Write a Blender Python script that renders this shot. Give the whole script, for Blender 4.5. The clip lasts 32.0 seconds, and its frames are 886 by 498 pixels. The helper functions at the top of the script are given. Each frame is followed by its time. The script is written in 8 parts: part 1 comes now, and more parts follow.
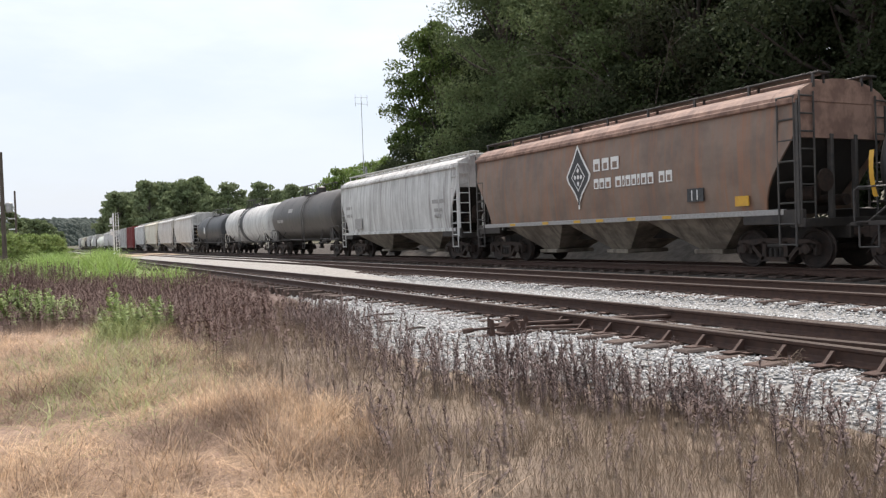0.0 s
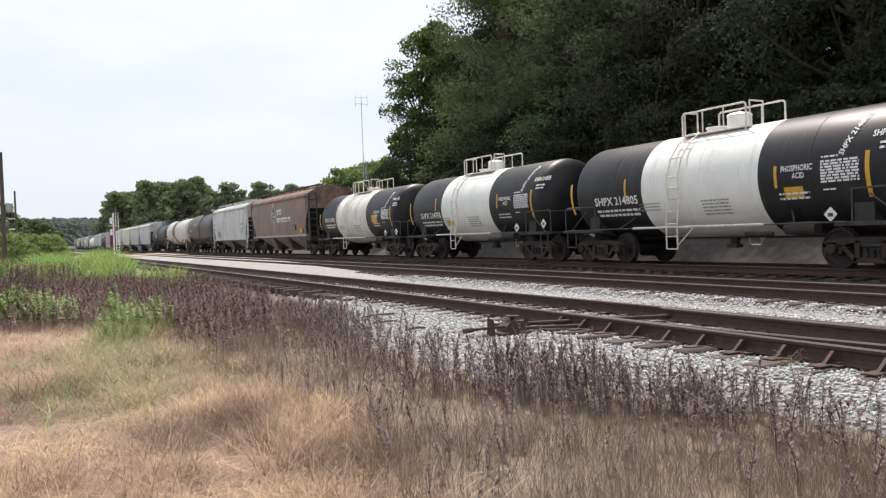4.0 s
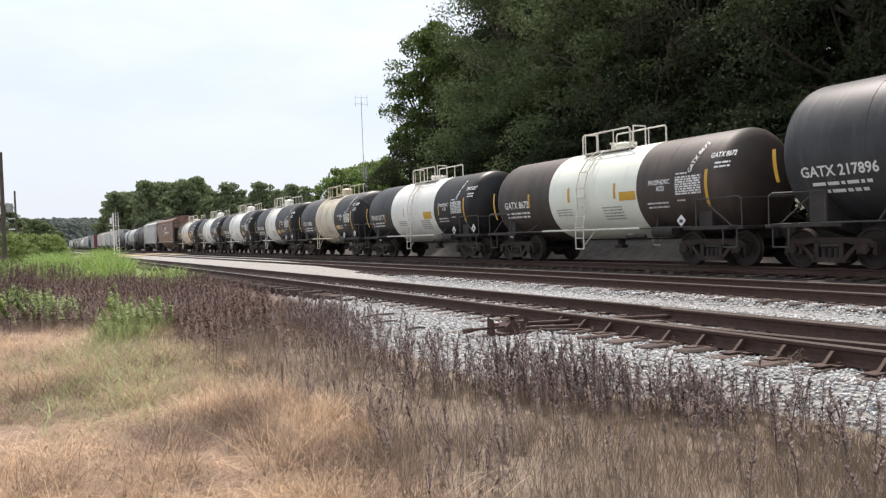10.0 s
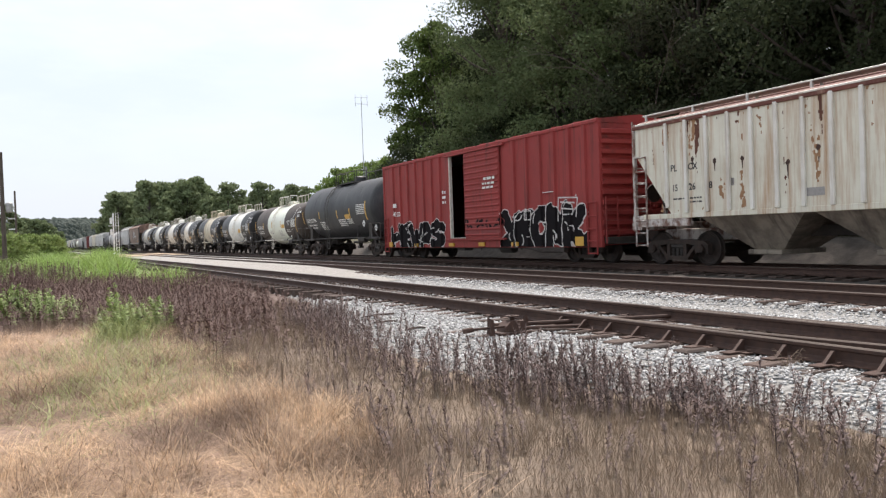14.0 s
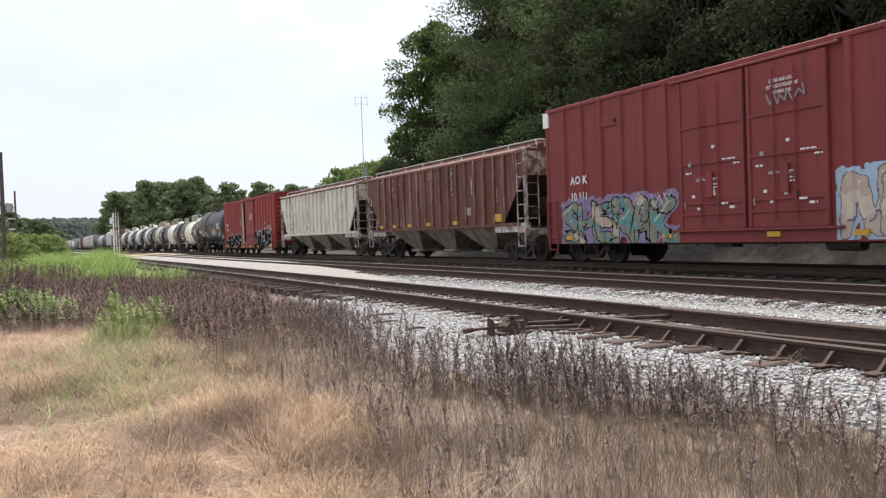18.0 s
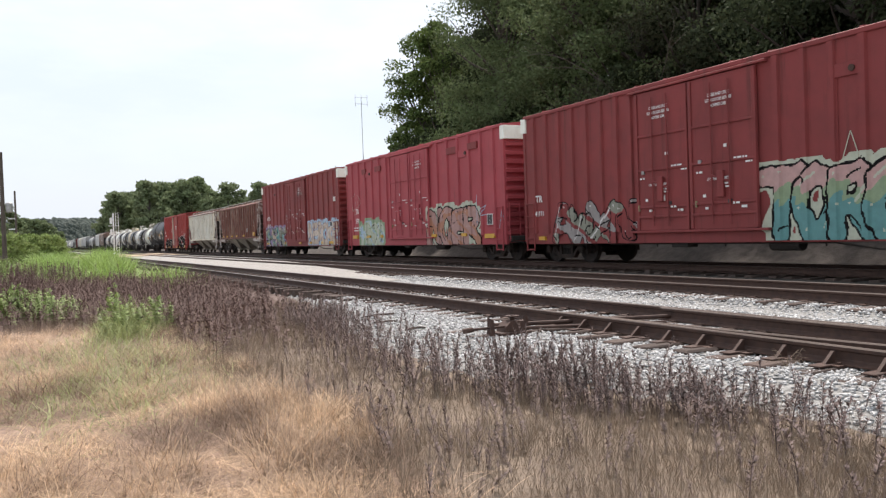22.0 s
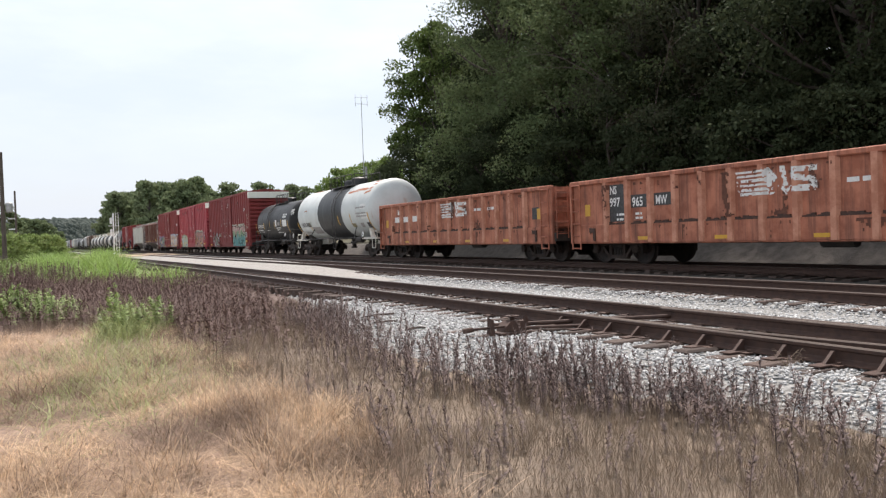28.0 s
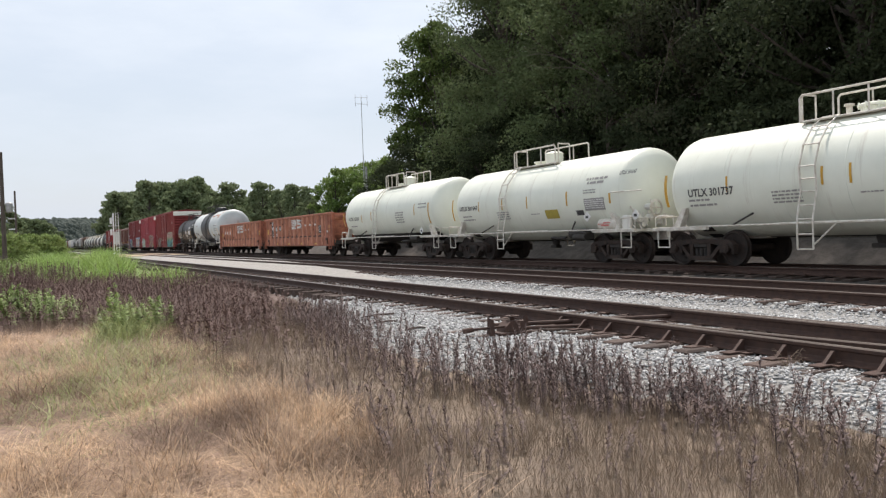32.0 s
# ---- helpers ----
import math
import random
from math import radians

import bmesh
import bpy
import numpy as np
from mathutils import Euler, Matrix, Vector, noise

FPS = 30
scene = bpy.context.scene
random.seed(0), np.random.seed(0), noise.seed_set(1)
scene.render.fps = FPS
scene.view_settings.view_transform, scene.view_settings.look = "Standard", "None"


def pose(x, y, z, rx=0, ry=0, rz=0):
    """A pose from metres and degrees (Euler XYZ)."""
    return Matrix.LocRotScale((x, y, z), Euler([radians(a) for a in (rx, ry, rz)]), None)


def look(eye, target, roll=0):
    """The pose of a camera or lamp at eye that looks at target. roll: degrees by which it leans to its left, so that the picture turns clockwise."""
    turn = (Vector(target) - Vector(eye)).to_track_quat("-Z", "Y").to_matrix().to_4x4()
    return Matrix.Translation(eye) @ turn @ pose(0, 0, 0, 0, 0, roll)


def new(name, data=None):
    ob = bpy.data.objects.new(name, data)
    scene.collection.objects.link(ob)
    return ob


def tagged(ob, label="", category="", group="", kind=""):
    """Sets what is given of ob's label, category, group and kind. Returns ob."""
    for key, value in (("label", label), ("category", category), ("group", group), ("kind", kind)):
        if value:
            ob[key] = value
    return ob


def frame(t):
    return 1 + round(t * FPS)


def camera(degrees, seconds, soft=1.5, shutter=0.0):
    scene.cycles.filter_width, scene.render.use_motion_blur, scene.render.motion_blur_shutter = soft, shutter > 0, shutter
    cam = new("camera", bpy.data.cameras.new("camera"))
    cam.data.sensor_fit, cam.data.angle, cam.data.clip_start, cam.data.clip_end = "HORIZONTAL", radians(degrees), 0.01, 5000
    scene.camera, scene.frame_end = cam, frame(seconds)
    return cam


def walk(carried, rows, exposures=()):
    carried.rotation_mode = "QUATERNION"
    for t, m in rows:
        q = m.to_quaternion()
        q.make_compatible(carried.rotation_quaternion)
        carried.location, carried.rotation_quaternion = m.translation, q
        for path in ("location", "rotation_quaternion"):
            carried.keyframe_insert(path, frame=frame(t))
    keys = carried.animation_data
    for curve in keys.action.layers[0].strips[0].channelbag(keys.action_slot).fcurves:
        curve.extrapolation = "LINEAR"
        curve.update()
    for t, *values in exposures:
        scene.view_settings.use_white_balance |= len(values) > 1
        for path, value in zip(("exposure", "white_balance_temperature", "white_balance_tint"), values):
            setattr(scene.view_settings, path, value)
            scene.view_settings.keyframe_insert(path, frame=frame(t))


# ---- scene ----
cam = camera(58.48, 32.0, soft=1.3)
EYE = (0.0, 0.0, 1.17)
HEADING, TILT = radians(27.67), radians(1.09)
AIM = (math.sin(HEADING) * math.cos(TILT), math.cos(HEADING) * math.cos(TILT), EYE[2] - math.sin(TILT))
VIEW = look(EYE, AIM, roll=-2.0)
walk(cam, [(0.0, VIEW), (32.0, VIEW)], exposures=[(0.0, 0.36, 6650, 16), (12.5, 0.36, 6650, 16), (14.0, 0.42, 6650, 16), (26.0, 0.42, 6650, 16), (27.5, 0.37, 6650, 16), (29.7, 0.37, 6650, 16), (30.8, 0.16, 6600, 15), (32.0, 0.16, 6600, 15)])

# ---- world and sun ----
SUN_ELEVATION, SUN_AZIMUTH = radians(60), radians(24)      # azimuth from +Y towards +X
world = bpy.data.worlds.new("sky")
scene.world = world
world.use_nodes = True
wn, wl = world.node_tree.nodes, world.node_tree.links
wn.clear()
sky = wn.new("ShaderNodeTexSky")
sky.sky_type, sky.sun_disc = "NISHITA", False
sky.sun_elevation, sky.sun_rotation = SUN_ELEVATION, SUN_AZIMUTH
sky.dust_density, sky.ozone_density, sky.air_density = 1.2, 1.6, 1.2
w_geo = wn.new("ShaderNodeTexCoord")
w_map = wn.new("ShaderNodeMapping")
w_map.inputs["Scale"].default_value = (1.5, 1.5, 5.0)
w_map.inputs["Location"].default_value = (0.3, 0.1, 0.4)
w_noise = wn.new("ShaderNodeTexNoise")
w_noise.inputs["Scale"].default_value, w_noise.inputs["Detail"].default_value = 2.2, 7.0
w_noise.inputs["Roughness"].default_value = 0.55
w_ramp = wn.new("ShaderNodeValToRGB")
w_ramp.color_ramp.elements[0].position, w_ramp.color_ramp.elements[1].position = 0.34, 0.70
w_ramp.color_ramp.elements[0].color, w_ramp.color_ramp.elements[1].color = (0.62, 0.62, 0.62, 1), (0.95, 0.95, 0.95, 1)
w_mix = wn.new("ShaderNodeMixRGB")
w_up = wn.new("ShaderNodeSeparateXYZ")                   # hazier and dimmer low over the horizon
w_haze = wn.new("ShaderNodeValToRGB")
w_haze.color_ramp.elements[0].position, w_haze.color_ramp.elements[1].position = 0.0, 0.30
w_haze.color_ramp.elements[0].color, w_haze.color_ramp.elements[1].color = (0.63, 0.715, 0.81, 1), (0.845, 0.94, 1.0, 1)
w_deep = wn.new("ShaderNodeMixRGB")
w_deep.blend_type = "MULTIPLY"
w_deep.inputs["Fac"].default_value = 1.0
w_deep.inputs["Color2"].default_value = (11.0, 11.0, 11.0, 1)
w_low = wn.new("ShaderNodeMapRange")
w_low.inputs["From Min"].default_value, w_low.inputs["From Max"].default_value = 0.02, 0.22
w_low.inputs["To Min"].default_value, w_low.inputs["To Max"].default_value = 0.93, 0.0
w_most = wn.new("ShaderNodeMath")
w_most.operation = "MAXIMUM"
w_bg, w_out = wn.new("ShaderNodeBackground"), wn.new("ShaderNodeOutputWorld")
w_bg.inputs["Strength"].default_value = 0.09
wl.new(w_geo.outputs["Generated"], w_map.inputs["Vector"])
wl.new(w_map.outputs["Vector"], w_noise.inputs["Vector"])
wl.new(w_noise.outputs["Fac"], w_ramp.inputs["Fac"])
wl.new(w_geo.outputs["Generated"], w_up.inputs["Vector"])
wl.new(w_up.outputs["Z"], w_haze.inputs["Fac"])
wl.new(w_haze.outputs["Color"], w_deep.inputs["Color1"])
wl.new(w_deep.outputs["Color"], w_mix.inputs["Color2"])
wl.new(w_up.outputs["Z"], w_low.inputs["Value"])
wl.new(w_ramp.outputs["Color"], w_most.inputs[0])
wl.new(w_low.outputs["Result"], w_most.inputs[1])
wl.new(w_most.outputs["Value"], w_mix.inputs["Fac"])
wl.new(sky.outputs["Color"], w_mix.inputs["Color1"])
wl.new(w_mix.outputs["Color"], w_bg.inputs["Color"])
wl.new(w_bg.outputs["Background"], w_out.inputs["Surface"])
sun = new("sun", bpy.data.lights.new("sun", "SUN"))
sun.data.energy, sun.data.angle, sun.data.color = 4.2, radians(3), (1.0, 0.94, 0.86)
SUN_WAY = Vector((math.sin(SUN_AZIMUTH) * math.cos(SUN_ELEVATION), math.cos(SUN_AZIMUTH) * math.cos(SUN_ELEVATION), math.sin(SUN_ELEVATION)))
sun.matrix_basis = look(SUN_WAY * 100, (0, 0, 0))


# ---- materials ----
def surface(name, base, second=None, rough=0.7, metal=0.0, grain=8.0, amount=0.5, streak=None, streak_amount=0.5,
            bump=0.15, bump_scale=60.0, stretch=(1, 1, 1), random_value=0.0, translucent=0.0, island=0.0, spec=0.5):
    """A node material: base mottled with second, vertical weather streaks, fine relief, variation from piece to piece."""
    m = bpy.data.materials.new(name)
    m.use_nodes = True
    n, l = m.node_tree.nodes, m.node_tree.links
    b = n["Principled BSDF"]
    b.inputs["Roughness"].default_value, b.inputs["Metallic"].default_value = rough, metal
    b.inputs["Specular IOR Level"].default_value = spec
    tc, mp = n.new("ShaderNodeTexCoord"), n.new("ShaderNodeMapping")
    mp.inputs["Scale"].default_value = stretch
    l.new(tc.outputs["Object"], mp.inputs["Vector"])
    a = n.new("ShaderNodeTexNoise")
    a.inputs["Scale"].default_value, a.inputs["Detail"].default_value, a.inputs["Roughness"].default_value = grain, 6, 0.65
    l.new(mp.outputs["Vector"], a.inputs["Vector"])
    r = n.new("ShaderNodeValToRGB")
    r.color_ramp.elements[0].position, r.color_ramp.elements[1].position = 0.5 - 0.28 * (1.15 - amount), 0.5 + 0.28 * (1.15 - amount)
    r.color_ramp.elements[0].color = (*base, 1)
    r.color_ramp.elements[1].color = (*(second or [c * 0.72 for c in base]), 1)
    l.new(a.outputs["Fac"], r.inputs["Fac"])
    col = r.outputs["Color"]
    if streak:
        ms = n.new("ShaderNodeMapping")
        ms.inputs["Scale"].default_value = (0.6, 2.6, 0.16)
        l.new(tc.outputs["Object"], ms.inputs["Vector"])
        s = n.new("ShaderNodeTexNoise")
        s.inputs["Scale"].default_value, s.inputs["Detail"].default_value, s.inputs["Roughness"].default_value = 1.9, 8, 0.7
        l.new(ms.outputs["Vector"], s.inputs["Vector"])
        sr = n.new("ShaderNodeValToRGB")
        sr.color_ramp.elements[0].position, sr.color_ramp.elements[1].position = 0.62 - 0.22 * streak_amount, 0.78 - 0.12 * streak_amount
        l.new(s.outputs["Fac"], sr.inputs["Fac"])
        x = n.new("ShaderNodeMixRGB")
        x.inputs["Color2"].default_value = (*streak, 1)
        l.new(sr.outputs["Color"], x.inputs["Fac"])
        l.new(col, x.inputs["Color1"])
        col = x.outputs["Color"]
    if random_value or island:
        hv = n.new("ShaderNodeHueSaturation")
        src = n.new("ShaderNodeObjectInfo").outputs["Random"] if random_value else n.new("ShaderNodeNewGeometry").outputs["Random Per Island"]
        k = random_value or island
        mr = n.new("ShaderNodeMapRange")
        mr.inputs["To Min"].default_value, mr.inputs["To Max"].default_value = 1 - k, 1 + k
        l.new(src, mr.inputs["Value"])
        l.new(mr.outputs["Result"], hv.inputs["Value"])
        l.new(col, hv.inputs["Color"])
        col = hv.outputs["Color"]
    l.new(col, b.inputs["Base Color"])
    if bump:
        bn, bp = n.new("ShaderNodeTexNoise"), n.new("ShaderNodeBump")
        bn.inputs["Scale"].default_value, bn.inputs["Detail"].default_value = bump_scale, 4
        bp.inputs["Strength"].default_value, bp.inputs["Distance"].default_value = bump, 0.02
        l.new(tc.outputs["Object"], bn.inputs["Vector"])
        l.new(bn.outputs["Fac"], bp.inputs["Height"])
        l.new(bp.outputs["Normal"], b.inputs["Normal"])
    if translucent:
        tr, add = n.new("ShaderNodeBsdfTranslucent"), n.new("ShaderNodeMixShader")
        l.new(col, tr.inputs["Color"])
        add.inputs["Fac"].default_value = translucent
        l.new(b.outputs["BSDF"], add.inputs[1])
        l.new(tr.outputs["BSDF"], add.inputs[2])
        l.new(add.outputs["Shader"], n["Material Output"].inputs["Surface"])
    return m


BLACK_PAINT = surface("black_paint", (0.012, 0.012, 0.013), (0.022, 0.021, 0.021), 0.45, spec=0.28, grain=1.2, streak=(0.05, 0.045, 0.04), streak_amount=0.3, bump=0.03)
DUSTY_BLACK = surface("dusty_black_paint", (0.030, 0.027, 0.025), (0.065, 0.056, 0.048), 0.5, grain=1.0, streak=(0.08, 0.07, 0.06), streak_amount=0.5, bump=0.04)
BROWN_BLACK = surface("brown_black_paint", (0.036, 0.026, 0.021), (0.065, 0.046, 0.036), 0.6, grain=0.9, streak=(0.02, 0.016, 0.014), streak_amount=0.6, bump=0.05)
GREY_BLACK = surface("grey_black_paint", (0.028, 0.030, 0.033), (0.05, 0.052, 0.055), 0.5, spec=0.28, grain=1.1, streak=(0.09, 0.09, 0.09), streak_amount=0.4, bump=0.04)
WHITE_PAINT = surface("white_paint", (0.78, 0.78, 0.74), (0.66, 0.66, 0.61), 0.45, grain=1.1, streak=(0.5, 0.46, 0.38), streak_amount=0.25, bump=0.03)
DIRTY_WHITE = surface("dirty_white_paint", (0.74, 0.73, 0.68), (0.60, 0.58, 0.52), 0.5, grain=1.1, streak=(0.34, 0.27, 0.20), streak_amount=0.55, bump=0.04)
CREAM_PAINT = surface("cream_paint", (0.66, 0.62, 0.50), (0.52, 0.46, 0.35), 0.5, grain=1.3, streak=(0.30, 0.21, 0.13), streak_amount=0.6, bump=0.04)
TANK_WHITE = surface("tank_white_paint", (0.76, 0.785, 0.69), (0.69, 0.715, 0.62), 0.42, grain=0.9, streak=(0.55, 0.53, 0.45), streak_amount=0.25, bump=0.03)
RUSTED_WHITE = surface("rusted_white_paint", (0.60, 0.63, 0.62), (0.48, 0.51, 0.50), 0.5, grain=1.0, streak=(0.36, 0.15, 0.06), streak_amount=0.12, bump=0.05)
RAIL_WHITE = surface("railing_paint", (0.72, 0.70, 0.64), (0.45, 0.40, 0.33), 0.5, grain=6, bump=0.05)
RAIL_GREY = surface("railing_grey", (0.035, 0.034, 0.034), (0.07, 0.062, 0.055), 0.6, grain=6, bump=0.05)
TRUCK_STEEL = surface("truck_steel", (0.017, 0.013, 0.011), (0.052, 0.031, 0.022), 0.75, 0.1, grain=7, bump=0.3)
WHEEL_STEEL = surface("wheel_steel", (0.012, 0.010, 0.009), (0.040, 0.025, 0.019), 0.75, 0.1, grain=6, bump=0.2)
UNDERFRAME = surface("underframe_black", (0.018, 0.016, 0.015), (0.045, 0.037, 0.031), 0.7, grain=4, bump=0.15)
END_WHITE = surface("end_plate_white", (0.84, 0.86, 0.79), (0.76, 0.78, 0.70), 0.5, grain=2, streak=(0.55, 0.52, 0.45), streak_amount=0.2, bump=0.03)
BOXCAR_RED = surface("boxcar_red_paint", (0.300, 0.044, 0.040), (0.245, 0.038, 0.035), 0.6, spec=0.25, grain=1.0, streak=(0.10, 0.03, 0.026), streak_amount=0.45, bump=0.04)
BOXCAR_BROWN = surface("boxcar_brown_paint", (0.240, 0.047, 0.046), (0.185, 0.041, 0.040), 0.62, spec=0.25, grain=1.0, streak=(0.10, 0.032, 0.028), streak_amount=0.35, bump=0.04)
BOXCAR_PINK = surface("faded_red_paint", (0.385, 0.070, 0.082), (0.315, 0.058, 0.068), 0.6, spec=0.25, grain=1.0, streak=(0.20, 0.05, 0.05), streak_amount=0.25, bump=0.04)
HOPPER_BROWN = surface("weathered_brown_paint", (0.215, 0.155, 0.120), (0.150, 0.108, 0.085), 0.6, grain=0.7, amount=0.8, streak=(0.26, 0.125, 0.07), streak_amount=0.7, bump=0.05)
HOPPER_RUST = surface("rust_brown_paint", (0.150, 0.046, 0.030), (0.095, 0.033, 0.023), 0.7, grain=1.1, streak=(0.36, 0.24, 0.18), streak_amount=0.30, bump=0.08)
GRIMY_GREY = surface("grimy_grey_paint", (0.27, 0.235, 0.19), (0.15, 0.125, 0.10), 0.75, grain=1.5, amount=0.85, streak=(0.06, 0.048, 0.04), streak_amount=0.6, bump=0.08)
WORN_WHITE = surface("worn_white_paint", (0.52, 0.49, 0.46), (0.16, 0.085, 0.062), 0.7, grain=3.2, amount=0.9, streak=(0.10, 0.05, 0.038), streak_amount=0.5, bump=0.08)
HOPPER_RUST_ROOF = surface("rusty_roof_paint", (0.29, 0.18, 0.135), (0.17, 0.10, 0.075), 0.75, grain=1.8, amount=0.85, streak=(0.09, 0.05, 0.038), streak_amount=0.5, bump=0.1)
HOPPER_GREY = surface("pale_grey_paint", (0.70, 0.69, 0.59), (0.58, 0.55, 0.45), 0.6, grain=0.9, streak=(0.40, 0.24, 0.13), streak_amount=0.66, bump=0.05)
HOPPER_WHITE = surface("light_grey_paint", (0.62, 0.62, 0.60), (0.44, 0.44, 0.43), 0.55, grain=0.9, streak=(0.22, 0.20, 0.19), streak_amount=0.75, bump=0.05)
GONDOLA_ORANGE = surface("faded_orange_paint", (0.44, 0.165, 0.098), (0.30, 0.100, 0.056), 0.75, grain=1.9, amount=0.85, streak=(0.12, 0.048, 0.032), streak_amount=0.75, bump=0.1)
ORANGE_BARE = surface("bleached_orange", (0.52, 0.25, 0.165), (0.38, 0.155, 0.095), 0.8, grain=3, amount=0.8, bump=0.08)
GALVANIZED = surface("galvanized_steel", (0.62, 0.62, 0.58), (0.5, 0.5, 0.46), 0.45, 0.1, grain=3, bump=0.05)
YELLOW = surface("reflector_yellow", (0.60, 0.34, 0.03), (0.50, 0.27, 0.03), 0.4, grain=9, bump=0.02)
LETTER_WHITE = surface("letter_white", (0.74, 0.74, 0.72), (0.6, 0.6, 0.58), 0.6, grain=14, bump=0)
LETTER_GREY = surface("letter_grey", (0.34, 0.33, 0.32), (0.24, 0.23, 0.22), 0.6, grain=14, bump=0)
LETTER_BLACK = surface("letter_black", (0.02, 0.02, 0.022), (0.06, 0.06, 0.06), 0.6, grain=14, bump=0)
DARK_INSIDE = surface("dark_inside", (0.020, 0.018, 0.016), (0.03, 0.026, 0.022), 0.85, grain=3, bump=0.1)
RAIL_RUST = surface("rail_rust", (0.038, 0.020, 0.015), (0.075, 0.038, 0.026), 0.75, 0.1, grain=9, bump=0.2)
RAIL_HEAD = surface("worn_rail_head", (0.10, 0.075, 0.063), (0.16, 0.13, 0.11), 0.42, 0.6, grain=12, stretch=(1, 0.05, 1), bump=0.05)
TIE_WOOD = surface("tie_wood", (0.050, 0.034, 0.028), (0.10, 0.070, 0.056), 0.9, grain=7, stretch=(0.25, 3, 3), random_value=0.3, bump=0.4)
STONE = surface("ballast_stone", (0.47, 0.47, 0.465), (0.34, 0.34, 0.335), 0.9, grain=9, island=0.5, bump=0.2)
BALLAST = surface("ballast_bed", (0.31, 0.305, 0.29), (0.17, 0.168, 0.158), 0.95, grain=22, amount=0.9, bump=0.9, bump_scale=26)
# bed below the train: grime, with the shadow there painted into the colour too
GRIMY_SHADED_BALLAST = surface("shaded_old_ballast", (0.055, 0.047, 0.041), (0.032, 0.028, 0.024), 0.95, grain=20, amount=0.9, bump=0.9, bump_scale=26)


# ---- builders ----
class Build:
    """Gathers vertices and faces for one mesh; every piece may take a material slot."""

    def __init__(self):
        self.v, self.f, self.m = [], [], []

    def add(self, verts, faces, slot=0):
        o = len(self.v)
        self.v += [tuple(p) for p in verts]
        self.f += [tuple(i + o for i in q) for q in faces]
        self.m += [slot] * len(faces)
        return self

    def box(self, x0, x1, y0, y1, z0, z1, b=0.0, slot=0):
        if b <= 0:
            v = [(x, y, z) for x in (x0, x1) for y in (y0, y1) for z in (z0, z1)]
            return self.add(v, [(0, 1, 3, 2), (4, 6, 7, 5), (0, 4, 5, 1), (2, 3, 7, 6), (0, 2, 6, 4), (1, 5, 7, 3)], slot)
        lo, hi = (x0, y0, z0), (x1, y1, z1)
        v, idx = [], {}
        for s in ((a, c, d) for a in (0, 1) for c in (0, 1) for d in (0, 1)):
            for k in range(3):
                p = [(hi if s[j] else lo)[j] for j in range(3)]
                for j in range(3):
                    if j != k:
                        p[j] += -b if s[j] else b
                idx[s, k] = len(v)
                v.append(p)
        f = []
        for k in range(3):
            i, j = (k + 1) % 3, (k + 2) % 3
            for e in (0, 1):
                ring = []
                for a, c in ((0, 0), (1, 0), (1, 1), (0, 1)):
                    s = [0, 0, 0]
                    s[k], s[i], s[j] = e, a, c
                    ring.append(idx[tuple(s), k])
                f.append(ring if e else ring[::-1])
            for a in (0, 1):
                for c in (0, 1):
                    s0, s1 = [0, 0, 0], [0, 0, 0]
                    s0[k], s1[k] = 0, 1
                    for s in (s0, s1):
                        s[i], s[j] = a, c
                    s0, s1 = tuple(s0), tuple(s1)
                    q = [idx[s0, i], idx[s1, i], idx[s1, j], idx[s0, j]]
                    f.append(q if a == c else q[::-1])
        for s in ((a, c, d) for a in (0, 1) for c in (0, 1) for d in (0, 1)):
            q = [idx[s, 0], idx[s, 1], idx[s, 2]]
            f.append(q if sum(s) % 2 else q[::-1])
        return self.add(v, f, slot)

    def rod(self, p, q, r, n=6, r2=None, slot=0):
        p, q = Vector(p), Vector(q)
        d = (q - p).normalized()
        a = d.orthogonal().normalized()
        c = d.cross(a)
        v = []
        for o, w in ((p, r), (q, r if r2 is None else r2)):
            v += [o + (a * math.cos(t) + c * math.sin(t)) * w for t in (2 * math.pi * k / n for k in range(n))]
        f = [(k, (k + 1) % n, n + (k + 1) % n, n + k) for k in range(n)] + [tuple(range(n))[::-1], tuple(range(n, 2 * n))]
        return self.add(v, f, slot)

    def tube(self, pts, r, n=6, slot=0):
        """One unbroken tube along a bent line."""
        pts = [Vector(p) for p in pts]
        ways = [(q - p).normalized() for p, q in zip(pts[:-1], pts[1:])]
        a = ways[0].orthogonal().normalized()
        v = []
        for k, p in enumerate(pts):
            d = (ways[max(0, k - 1)] + ways[min(len(ways) - 1, k)]).normalized()
            a = (a - d * a.dot(d)).normalized()
            c = d.cross(a)
            v += [p + (a * math.cos(t) + c * math.sin(t)) * r for t in (2 * math.pi * j / n for j in range(n))]
        f = [(k * n + j, k * n + (j + 1) % n, (k + 1) * n + (j + 1) % n, (k + 1) * n + j) for k in range(len(pts) - 1) for j in range(n)]
        m = (len(pts) - 1) * n
        return self.add(v, f + [tuple(range(n))[::-1], tuple(range(m, m + n))], slot)

    def pipe(self, pts, r, n=6, slot=0):
        for p, q in zip(pts[:-1], pts[1:]):
            self.rod(p, q, r, n, slot=slot)
        return self

    def lathe(self, profile, axis="y", centre=(0, 0, 0), n=32, slot=None):
        """profile: (along, radius) rows, round the axis through centre."""
        v, f, ms = [], [], []
        cx, cy, cz = centre
        for a, r in profile:
            for k in range(n):
                t = 2 * math.pi * k / n
                s, c = r * math.sin(t), r * math.cos(t)
                v.append((cx + s, cy + a, cz + c) if axis == "y" else (cx + a, cy + s, cz + c) if axis == "x" else (cx + s, cy + c, cz + a))
